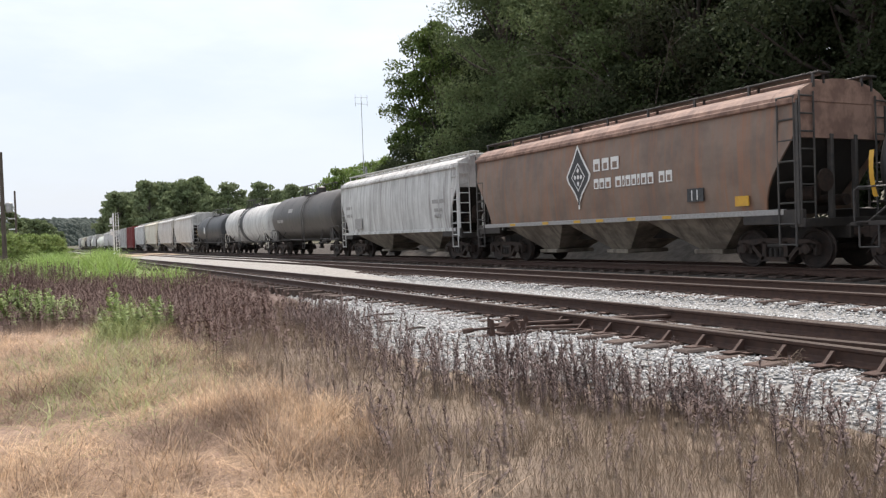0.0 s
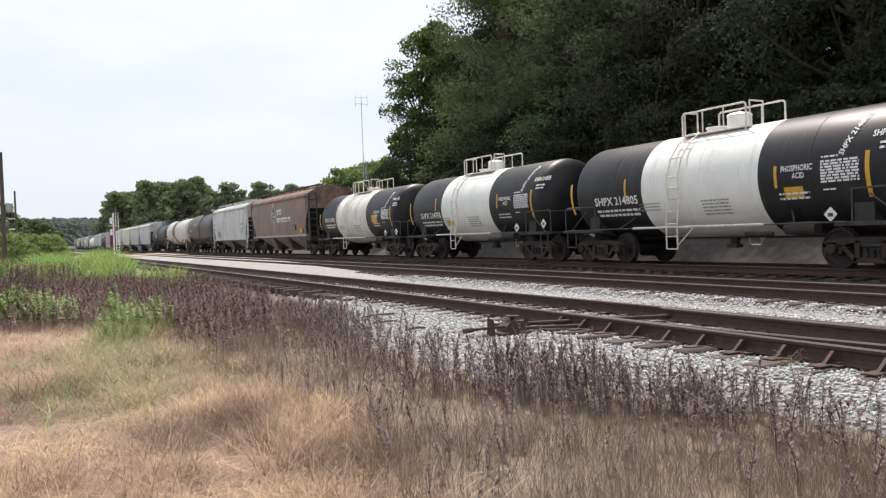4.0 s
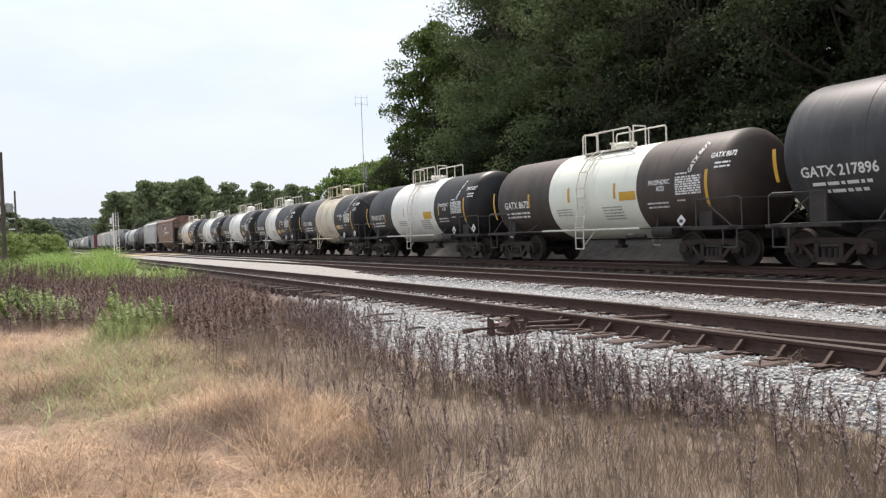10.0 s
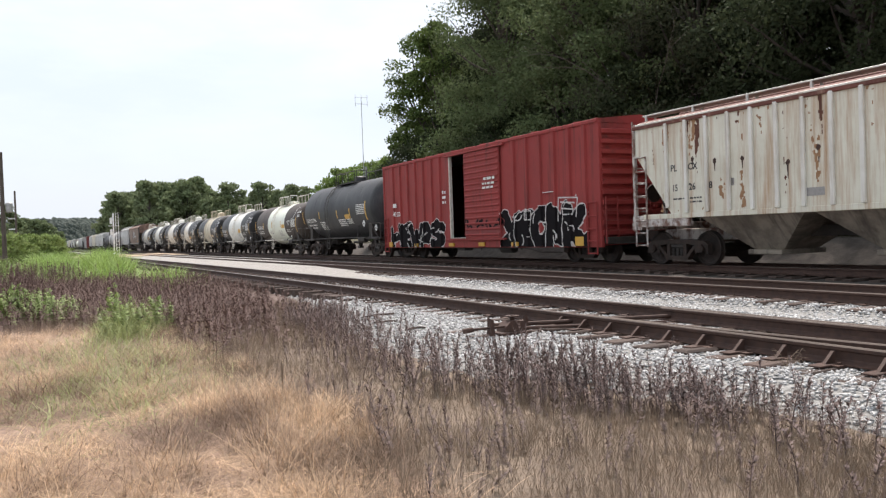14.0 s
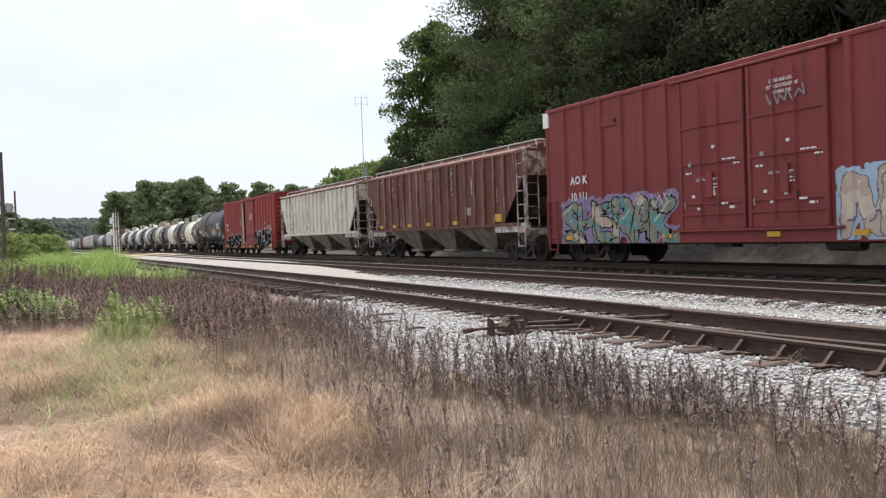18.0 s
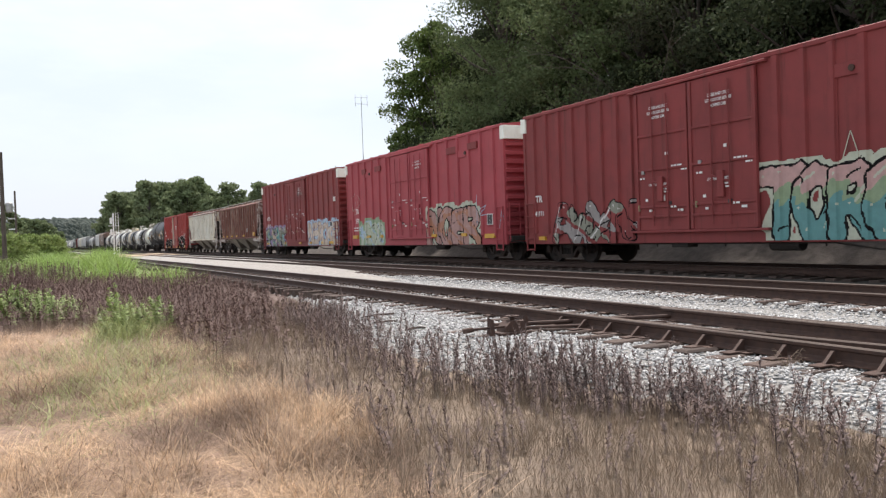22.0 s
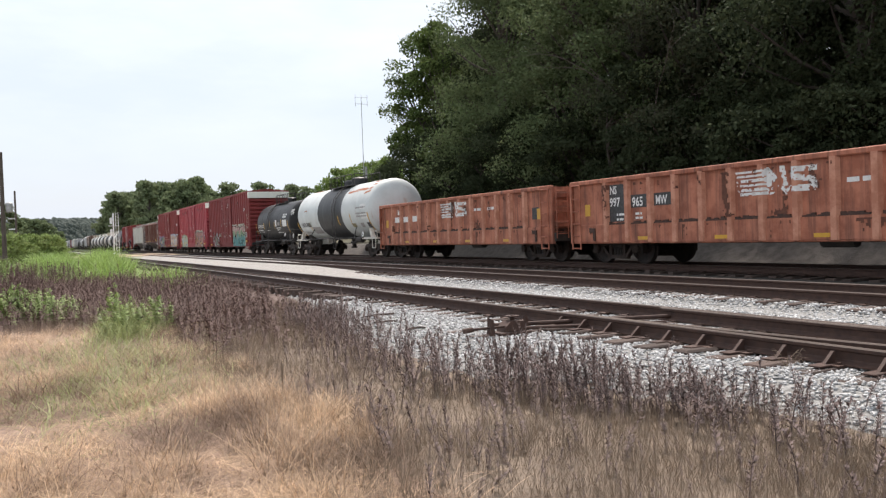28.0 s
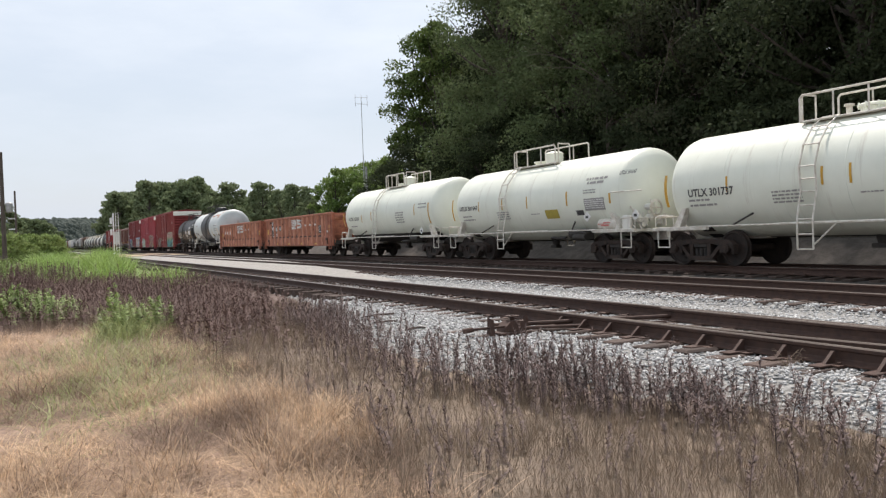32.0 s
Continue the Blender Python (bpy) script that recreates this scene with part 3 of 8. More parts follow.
    for y0, y1, z0, z1, m, nm in panels:
        b = Build()
        n = max(3, int(abs(z1 - z0) / 0.12))
        rows = [z0 + (z1 - z0) * k / n for k in range(n + 1)]
        v = [side(y, z) for z in rows for y in (y0, y1)]
        b.add(v, [(2 * k, 2 * k + 1, 2 * k + 3, 2 * k + 2) for k in range(n)])
        part(nm, b, m, car)
    for y, z, s in placards:
        b = Build()
        pts = [(y, z + s), (y - s, z), (y, z - s), (y + s, z)]
        b.add([(-1.44, p, q) for p, q in pts] + [(-1.43, p, q) for p, q in pts], [(0, 1, 2, 3), (7, 6, 5, 4)] + [(k, (k + 1) % 4, 4 + (k + 1) % 4, 4 + k) for k in range(4)])
        part("placard", b, LETTER_WHITE, car)
        b = Build()
        b.add([(-1.443, p, q) for p, q in ((y + s * 0.4, z + 0.03), (y - s * 0.4, z + 0.03), (y - s * 0.4, z - 0.05), (y + s * 0.4, z - 0.05))], [(0, 1, 2, 3)])
        part("placard_mark", b, LETTER_BLACK, car)
    if band and mid_mat in (WHITE_PAINT, DIRTY_WHITE, CREAM_PAINT, TANK_WHITE):
        # small dark notices on the pale band
        lettering(car, [("=9", ly - 0.85, 1.66 - 0.085 * k, 0.04, 1, 0) for k in range(5)] + [("=8", ly + 1.45, 1.68 - 0.085 * k, 0.035, 1, 0) for k in range(3)], LETTER_GREY, round_side(r, cz, 0.012), "fine_print")
    if marks:
        lettering(car, marks, marks_mat or LETTER_WHITE, round_side(r, cz, 0.012))
    if bars:
        lettering(car, bars, bars_mat or marks_mat or LETTER_WHITE, round_side(r, cz, 0.012), "fine_print")
    return car


def acid_marks(half, mark, number, z=2.15, h=0.26, acid=True, wide=1.7, tail=True, y0=None):
    """The usual lettering of an acid tank: reporting mark forward, data rows, a data block and the name of the load at the rear."""
    a = (half - 1.1) if y0 is None else y0
    marks = [(mark + " " + number, a, z, h, wide, 0)]
    bars = [("=%d" % (wide * 10), a - 0.02, z - 0.20, 0.065, 1, 0), ("=%d" % (wide * 10 - 1), a - 0.06, z - 0.33, 0.065, 1, 0)]
    if acid:
        b = -half + 3.5
        marks += [("PHOSPHORIC", b + 0.1, 2.20, 0.13, 0.72, 0), ("ACID", b - 0.2, 2.03, 0.13, 0.72, 0)]
        bars += [("=4", b - 0.93, 2.42, 0.04, 1, 0)] + [("=9", b - 0.92, 2.32 - 0.062 * k, 0.044, 1, 0) for k in range(8)]
        bars += [("=8", b + 0.2, 1.68, 0.045, 1, 0), ("=8", b + 0.2, 1.57, 0.045, 1, 0), ("=3", b - 0.95, 1.72, 0.035, 1, 0)]
    if tail:
        marks += [(mark + " " + number, -half + 2.05, 2.42, 0.13, 0.9, 66), (mark + " " + number, -half + 1.45, 2.75, 0.13, 0.9, 0)]
        bars += [("=5", -half + 1.25, 2.58, 0.05, 1, 0), ("=5", -half + 1.25, 2.48, 0.05, 1, 0)]
    return marks, bars


# ---- hopper cars ----
def hopper_car(label, front, length, eave, sill, mat, roof_mat, ribs=0, marks=(), marks_mat=None, bars=(), end_mat=None, post_mat=None, sill_mat=None, name="hopper_car",
               bays=3, patches=(), roof_rise=0.45, cut=0.85, curved=True, panels=(), board=True, belly=None, half_width=1.56, rib_mat=None, rib_at=None):
    """Covered hopper: hung side sheets cut away at both lower ends, discharge bays under them, curved roof, end ladders and running boards."""
    car = car_at(label, front, length, name, "hopper car", "hopper cars of the train")
    half = length / 2
    hb = half - 0.75                              # body half length
    post_mat, end_mat, sill_mat = post_mat or mat, end_mat or mat, sill_mat or mat
    hw = half_width
    sh = eave - (eave - sill) * 0.30              # where the end cut begins
    # side sheets: a bowed or flat shell in strips along the height
    def outline(z):
        """How far forward the side reaches at height z."""
        if z >= sh:
            return hb - 0.05
        t = (sh - z) / (sh - sill)
        return hb - 0.05 - cut * (math.sin(t * math.pi / 2) ** 1.2 if curved else t)
    zs = [sill + (eave - sill) * k / 10 for k in range(11)]
    bow = (lambda z: 0.10 * math.sin(math.pi * (z - sill) / (eave - sill)) - 0.05) if curved else (lambda z: 0.0)
    for s in (-1, 1):
        b = Build()
        v = []
        for z in zs:
            o = outline(z)
            for k in range(13):
                y = -o + 2 * o * k / 12
                v.append((s * (hw + bow(z)), y, z))
        v2 = [(x - s * 0.05, y, z) for x, y, z in v]
        f = [(i * 13 + k, i * 13 + k + 1, (i + 1) * 13 + k + 1, (i + 1) * 13 + k) for i in range(10) for k in range(12)]
        n = len(v)
        edge = [k for k in range(13)] + [i * 13 + 12 for i in range(1, 11)] + [10 * 13 + k for k in range(11, -1, -1)] + [i * 13 for i in range(9, 0, -1)]
        f += [tuple(n + i for i in q) for q in f] + [(edge[i], edge[(i + 1) % len(edge)], n + edge[(i + 1) % len(edge)], n + edge[i]) for i in range(len(edge))]
        part("side_sheet", b.add(v + v2, f), mat, car, smooth=False)
        if ribs:
            for k in range(ribs):
                y = rib_at[0] - rib_at[1] * k if rib_at else (hb - 0.35) * (1 - 2 * (k + 0.5) / ribs)
                zlo = sill
                while outline(zlo) < abs(y) + 0.02 and zlo < eave - 0.3:
                    zlo += 0.05
                part("rib", Build().box(*sorted((s * hw, s * (hw + 0.075))), y - 0.05, y + 0.05, zlo, eave - 0.03, 0.012), rib_mat or mat, car)
        # side sill and top chord
        o = outline(sill)
        part("side_sill", Build().box(*sorted((s * (hw - 0.10), s * (hw + 0.02))), -(hb - 0.35) if not curved else -o - 0.5, (hb - 0.35) if not curved else o + 0.5, sill - 0.13, sill, 0.01), sill_mat, car)
        part("top_chord", Build().box(*sorted((s * (hw - 0.06), s * (hw + 0.05))), -hb, hb, eave - 0.06, eave + 0.05, 0.015), roof_mat, car)
    # roof with hatches
    b = Build()
    arc = [(hw * math.cos(t) * 1.0, eave + roof_rise * math.sin(t)) for t in [math.pi * k / 12 for k in range(13)]]
    b.prism(arc, -hb, hb)
    part("roof", b, roof_mat, car)
    top = eave + roof_rise
    b = Build()
    b.box(-0.36, 0.36, -hb + 0.6, hb - 0.6, top - 0.04, top + 0.10, 0.02)
    part("hatch_cover", b, roof_mat, car)
    if board:
        for s in (-1, 1):
            b = Build()
            b.box(min(s * 0.62, s * 1.02), max(s * 0.62, s * 1.02), -hb - 0.15, hb + 0.15, top + 0.06, top + 0.10, 0.006)
            for k in range(9):
                y = -hb + 2 * hb * k / 8
                b.box(min(s * 0.98, s * 1.03), max(s * 0.98, s * 1.03), y - 0.03, y + 0.03, top - 0.24, top + 0.08)
                b.box(min(s * 0.65, s * 0.69), max(s * 0.65, s * 0.69), y - 0.03, y + 0.03, top - 0.14, top + 0.08)
            part("running_board", b, GALVANIZED if mat is not HOPPER_BROWN else RAIL_GREY, car)
    # ends: slope sheet, end panel, ladders and posts
    for s in (1, -1):
        b = Build()
        y0 = s * (hb - 0.12)
        zc = eave - (eave - sill) * 0.34
        b.add([(-hw + 0.06, y0, zc), (hw - 0.06, y0, zc), (hw - 0.06, s * (hb - cut - 0.75), sill - 0.1), (-hw + 0.06, s * (hb - cut - 0.75), sill - 0.1)], [(0, 1, 2, 3)])
        b.add([(-hw + 0.06, y0 - s * 0.06, zc), (hw - 0.06, y0 - s * 0.06, zc), (hw - 0.06, s * (hb - cut - 0.81), sill - 0.1), (-hw + 0.06, s * (hb - cut - 0.81), sill - 0.1)], [(0, 1, 2, 3)])
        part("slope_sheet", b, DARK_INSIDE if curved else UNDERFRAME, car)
        b = Build()
        poly = [(-hw, zc), (hw, zc)] + [(hw * math.cos(t), eave + roof_rise * math.sin(t)) for t in [math.pi * k / 12 for k in range(13)]]
        b.prism(poly, *sorted((s * (hb - 0.10), s * (hb - 0.02))))
        part("end_sheet", b, end_mat, car)
        b = Build()
        for x in (-0.42, 0.42):
            b.box(x - 0.05, x + 0.05, *sorted((s * (hb - 0.10), s * (hb + 0.02))), sill - 0.3, zc + 0.1, 0.01)
        for x in (-hw + 0.02, hw - 0.02):
            b.box(x - 0.05, x + 0.05, *sorted((s * (hb - 0.06), s * (hb + 0.03))), sill - 0.35, eave, 0.01)
        part("end_post", b, post_mat, car)
        for side in (-1, 1):
            ladder("ladder", car, side * (hw + 0.03), s * (hb - 0.06), s * (hb - 0.50), 0.52, eave * 0.78 if s > 0 else eave + 0.1, 8, post_mat)
            lb = Build()
            for x in (side * (hw - 0.02), side * (hw - 0.48)):
                lb.rod((x, s * (hb + 0.05), 0.95), (x, s * (hb + 0.05), eave + 0.2), 0.024)
            for k in range(8):
                z = 1.1 + (eave - 1.0) * k / 7
                lb.rod((side * (hw - 0.02), s * (hb + 0.05), z), (side * (hw - 0.48), s * (hb + 0.05), z), 0.02)
            part("end_ladder", lb, post_mat, car)
        b = Build()
        b.box(-hw, hw, *sorted((s * (hb - 0.25), s * (hb + 0.15))), sill - 0.42, sill - 0.22, 0.015)
        b.box(-0.2, 0.2, *sorted((s * (half - 0.5), s * (hb - cut - 1.6))), 0.66, 0.98, 0.015)
        for x in (-hw + 0.05, hw - 0.05):
            b.box(x - 0.06, x + 0.06, *sorted((s * (hb + 0.1), s * (hb - cut - 0.7))), sill - 0.34, sill - 0.02, 0.012)
        part("end_sill", b, UNDERFRAME if curved else post_mat, car)
        part("brake_cylinder", Build().rod((-0.6, s * (hb - 0.3), sill + 0.35), (-0.6, s * (hb - 1.0), sill + 0.35), 0.17, 14), TRUCK_STEEL, car)
        part("air_reservoir", Build().rod((0.55, s * (hb - 0.35), sill + 0.2), (0.55, s * (hb - 1.1), sill + 0.2), 0.14, 14), TRUCK_STEEL, car)
        part("brake_wheel", Build().rod((-0.75, s * (hb + 0.04), sill + 0.62), (-0.75, s * (hb + 0.08), sill + 0.62), 0.26, 16), TRUCK_STEEL, car)
        truck(car, s * (half - 1.85))
    couplers(car, half)
    # discharge bays
    span = 2 * (hb - cut - 0.75)
    for k in range(bays):
        w = span / bays
        yc = (k - (bays - 1) / 2) * w
        b = Build()
        top4 = [(-hw + 0.12, yc - w / 2 + 0.03), (hw - 0.12, yc - w / 2 + 0.03), (hw - 0.12, yc + w / 2 - 0.03), (-hw + 0.12, yc + w / 2 - 0.03)]
        bot4 = [(-0.62, yc - 0.42), (0.62, yc - 0.42), (0.62, yc + 0.42), (-0.62, yc + 0.42)]
        b.add([(x, y, sill - 0.05) for x, y in top4] + [(x, y, 0.42) for x, y in bot4], [(0, 1, 5, 4), (1, 2, 6, 5), (2, 3, 7, 6), (3, 0, 4, 7), (4, 5, 6, 7), (3, 2, 1, 0)])
        b.box(-0.8, 0.8, yc - 0.5, yc + 0.5, 0.30, 0.42, 0.02)
        part("discharge_bay", b, belly or mat, car)
    part("centre_sill", Build().box(-0.18, 0.18, -hb + 1.2, hb - 1.2, 0.72, 0.98, 0.01), UNDERFRAME, car)
    sd = flat_side(-(hw + (0.062 if curved else 0.006)))
    for y0, y1, z0, z1, m, nm in panels:
        part(nm, Build().add([sd(y, z) for y, z in ((y0, z0), (y1, z0), (y1, z1), (y0, z1))], [(0, 1, 2, 3)]), m, car)
    if marks:
        lettering(car, marks, marks_mat or LETTER_WHITE, sd)
    if bars:
        lettering(car, bars, marks_mat or LETTER_WHITE, sd, "fine_print")
    return car


# ---- boxcars ----
def boxcar(label, front, length, sill, eave, mat, doors, posts, end_cap=False, open_door=None, marks=(), bars=(), yellow=(), roof_mat=None, hw=1.58, patches=()):
    """doors: list of (forward y, rear y, kind); posts: y of the side posts; open_door: (forward y, rear y) of a doorway with nothing in it."""
    car = car_at(label, front, length, "boxcar", "boxcar", "boxcars of the train")
    half = length / 2
    hb = half - 0.70
    floor_z = sill + 0.36
    shut = sorted([(d[0], d[1]) for d in doors] + ([open_door] if open_door else []), reverse=True)
    for s in (-1, 1):
        x0, x1 = sorted((s * (hw - 0.06), s * hw))
        spans, y = [], hb
        if s < 0 and open_door:
            spans = [(hb, open_door[0]), (open_door[1], -hb)]
        else:
            spans = [(hb, -hb)]
        for a, c in spans:
            part("side_wall", Build().box(x0, x1, c, a, floor_z, eave), mat, car)
        part("side_sill", Build().box(*sorted((s * (hw - 0.10), s * (hw + 0.012))), -hb, hb, sill, floor_z, 0.01), mat, car)
        part("top_chord", Build().box(*sorted((s * (hw - 0.08), s * (hw + 0.05))), -hb - 0.02, hb + 0.02, eave - 0.02, eave + 0.10, 0.015), roof_mat or mat, car)
        for y in posts:
            if not (s < 0 and open_door and open_door[1] - 0.05 < y < open_door[0] + 0.05):
                part("side_post", Build().prism([(s * hw, y + 0.11), (s * (hw + 0.065), y + 0.07), (s * (hw + 0.065), y - 0.07), (s * hw, y - 0.10)], floor_z - 0.02, eave - 0.02, "z"), mat, car)
        for e in (-1, 1):
            part("corner_post", Build().box(*sorted((s * (hw - 0.1), s * (hw + 0.03))), e * hb - 0.06, e * hb + 0.06, sill, eave, 0.012), mat, car)
    part("floor", Build().box(-hw + 0.05, hw - 0.05, -hb + 0.05, hb - 0.05, floor_z - 0.1, floor_z, 0), DARK_INSIDE, car)
    # roof sheets with raised seams
    b = Build()
    ridge = eave + 0.26
    b.prism([(-hw - 0.04, eave + 0.08), (0, ridge), (hw + 0.04, eave + 0.08), (hw - 0.04, eave + 0.03), (0, ridge - 0.05), (-hw + 0.04, eave + 0.03)], -hb, hb)
    part("roof", b, GALVANIZED, car)
    n = 14
    for k in range(1, n):
        y = -hb + 2 * hb * k / n
        part("roof_seam", Build().prism([(-hw - 0.02, eave + 0.09), (0, ridge + 0.005), (hw + 0.02, eave + 0.09), (hw, eave + 0.14), (0, ridge + 0.05), (-hw, eave + 0.14)], y - 0.035, y + 0.035), mat, car)
    # doors with cross bars
    for a, c, kind in doors:
        d = part("door", Build().box(-hw - 0.085, -hw - 0.02, c, a, floor_z - 0.02, eave - 0.12, 0.012), mat, car)
        if kind == "ribbed":
            for k in range(15):
                z = floor_z + 0.12 + (eave - floor_z - 0.38) * k / 14
                part("door_rib", Build().prism([(-hw - 0.085, z - 0.05), (-hw - 0.125, z - 0.015), (-hw - 0.125, z + 0.015), (-hw - 0.085, z + 0.05)], c + 0.06, a - 0.06), mat, d)
        else:
            for z in (floor_z + 0.35, floor_z + 0.62, floor_z + (eave - floor_z) * 0.42, floor_z + (eave - floor_z) * 0.66):
                part("door_bar", Build().box(-hw - 0.125, -hw - 0.085, c + 0.05, a - 0.05, z - 0.03, z + 0.03, 0.008), mat, d)
            for y in (c + 0.05, a - 0.05):
                part("door_post", Build().box(-hw - 0.12, -hw - 0.085, y - 0.05, y + 0.05, floor_z, eave - 0.14, 0.008), mat, d)
            b = Build()
            ym = (a + c) / 2
            for o in (-0.28, 0.28):
                b.rod((-hw - 0.15, ym + o, floor_z + 0.1), (-hw - 0.15, ym + o, eave - 0.3), 0.02)
            b.rod((-hw - 0.15, ym - 0.28, floor_z + 1.1), (-hw - 0.15, ym + 0.28, floor_z + 1.3), 0.025)
            b.box(-hw - 0.18, -hw - 0.10, ym - 0.1, ym + 0.1, floor_z + 0.75, floor_z + 1.4, 0.01)
            part("lock_bar", b, mat, d)
        part("door_back", Build().box(hw + 0.02, hw + 0.085, c, a, floor_z, eave - 0.12, 0.012), mat, car)
    if shut:
        ya, yc = shut[0][0] + 0.3, shut[-1][1] - 0.3
        for z in (floor_z - 0.08, eave - 0.10):
            part("door_track", Build().box(-hw - 0.13, -hw - 0.01, yc, ya, z, z + 0.06, 0.008), mat, car)
    if open_door:
        for y in open_door:
            part("door_jamb", Build().box(-hw - 0.03, -hw + 0.10, y - 0.035, y + 0.035, floor_z, eave - 0.1, 0.008), RAIL_WHITE if y == open_door[0] else DARK_INSIDE, car)
        part("threshold", Build().box(-hw - 0.05, -hw + 0.06, open_door[1], open_door[0], floor_z, floor_z + 0.03, 0.005), RAIL_WHITE, car)
    # corrugated ends
    for s in (1, -1):
        b = Build()
        n = 11
        poly = [(s * (hb - 0.04), sill + 0.05)]
        z0, z1 = sill + 0.25, eave - (0.5 if end_cap else 0.15)
        for k in range(n):
            za, zb = z0 + (z1 - z0) * k / n, z0 + (z1 - z0) * (k + 1) / n
            poly += [(s * hb, za), (s * (hb + 0.02), za + (zb - za) * 0.2), (s * (hb + 0.13), za + (zb - za) * 0.38), (s * (hb + 0.13), za + (zb - za) * 0.72), (s * (hb + 0.02), za + (zb - za) * 0.9)]
        poly += [(s * hb, eave + 0.05), (s * (hb - 0.04), eave + 0.05)]
        b.prism(poly, -hw + 0.04, hw - 0.04, "x")
        part("end_wall", b, mat, car)
        b = Build()
        b.prism([(-hw, eave - 0.02), (hw, eave - 0.02), (hw, eave + 0.09), (0, ridge), (-hw, eave + 0.09)], *sorted((s * (hb - 0.02), s * (hb + 0.03))))
        part("end_cap", b, mat, car)
        if end_cap:
            b = Build()
            b.box(-hw - 0.055, hw + 0.02, *sorted((s * (hb - 0.13), s * (hb + 0.15))), eave - 0.46, eave + 0.02, 0.01)
            part("end_plate", b, END_WHITE, car, "white painted high-car end plate")
        for side in (-1, 1):
            ladder("ladder", car, side * (hw + 0.07), s * (hb - 0.08), s * (hb - 0.52), sill - 0.22, sill + 1.35, 5, mat)
        lb = Build()
        for x in (-hw + 0.06, -hw + 0.50):
            lb.rod((x, s * (hb + 0.20), sill + 0.1), (x, s * (hb + 0.20), sill + 1.5), 0.022)
        for k in range(5):
            lb.rod((-hw + 0.06, s * (hb + 0.20), sill + 0.2 + 0.3 * k), (-hw + 0.50, s * (hb + 0.20), sill + 0.2 + 0.3 * k), 0.02)
        part("end_ladder", lb, mat, car)
        b = Build()
        b.rod((0.35, s * (hb + 0.16), sill + 1.2), (0.35, s * (hb + 0.30), sill + 1.2), 0.05, 8)
        b.lathe([(s * (hb + 0.28), 0.24), (s * (hb + 0.30), 0.27), (s * (hb + 0.32), 0.24)], "y", (0.35, 0, sill + 1.2), 18)
        part("brake_wheel", b, mat, car)
        b = Build()
        b.box(-0.2, 0.2, *sorted((s * (half - 0.5), s * (hb - 3.5))), 0.66, 0.98, 0.015)
        b.box(-hw + 0.1, hw - 0.1, *sorted((s * (hb - 0.02), s * (hb + 0.25))), sill + 0.12, sill + 0.30, 0.015)
        b.pipe([(-hw + 0.1, s * (hb + 0.1), sill + 0.1), (-0.3, s * (half - 0.1), 0.62)], 0.02)
        part("end_sill", b, UNDERFRAME, car)
        truck(car, s * (half - 2.15))
    couplers(car, half)
    b = Build()
    b.box(-0.2, 0.2, -hb + 3, hb - 3, 0.66, 0.98, 0.01)
    for k in range(7):
        y = -5 + 10 * k / 6
        b.box(-hw + 0.1, hw - 0.1, y - 0.05, y + 0.05, sill + 0.05, sill + 0.3)
    part("underframe", b, UNDERFRAME, car)
    b = Build()
    b.rod((-1.2, -1.9, sill - 0.05), (-1.2, -2.7, sill - 0.05), 0.16, 12)
    b.box(-1.42, -1.05, 0.6, 1.2, sill - 0.12, sill + 0.05, 0.02)
    b.pipe([(-1.35, 3.8, sill - 0.02), (-1.35, -3.6, sill - 0.02), (-1.35, -4.6, sill - 0.16), (-1.2, -5.6, sill - 0.18)], 0.022)
    for y in (3.3, 1.8, -0.6, -3.4):
        b.rod((-1.35, y, sill + 0.05), (-1.35, y, sill - 0.1), 0.022)
    part("brake_rigging", b, UNDERFRAME, car)
    sd = flat_side(-(hw + 0.069))
    for y, z, w, h in yellow:
        part("reflector", Build().box(-hw - 0.074, -hw - 0.012, y - w / 2, y + w / 2, z, z + h), YELLOW, car)
    for y0, y1, z0, z1, m, nm in patches:
        pl = part(nm, Build().box(-hw - 0.070, -hw, min(y0, y1), max(y0, y1), z0, z1), m, car)
        if nm == "stencil_plate":
            w, h = abs(y0 - y1), z1 - z0
            for q in (0.28, 0.72):
                part("stencil_field", Build().box(-hw - 0.074, -hw - 0.05, max(y0, y1) - w * q - w * 0.20, max(y0, y1) - w * q + w * 0.20, z0 + h * 0.07, z1 - h * 0.07), LETTER_BLACK, pl)
    if marks:
        lettering(car, marks, LETTER_WHITE, sd)
    if bars:
        over = [r for r in bars if any(c < r[1] < a for a, c, kind in doors)]
        lettering(car, [r for r in bars if r not in over], LETTER_WHITE, sd, "fine_print")
        lettering(car, over, LETTER_WHITE, flat_side(-(hw + 0.13)), "fine_print")
    return car


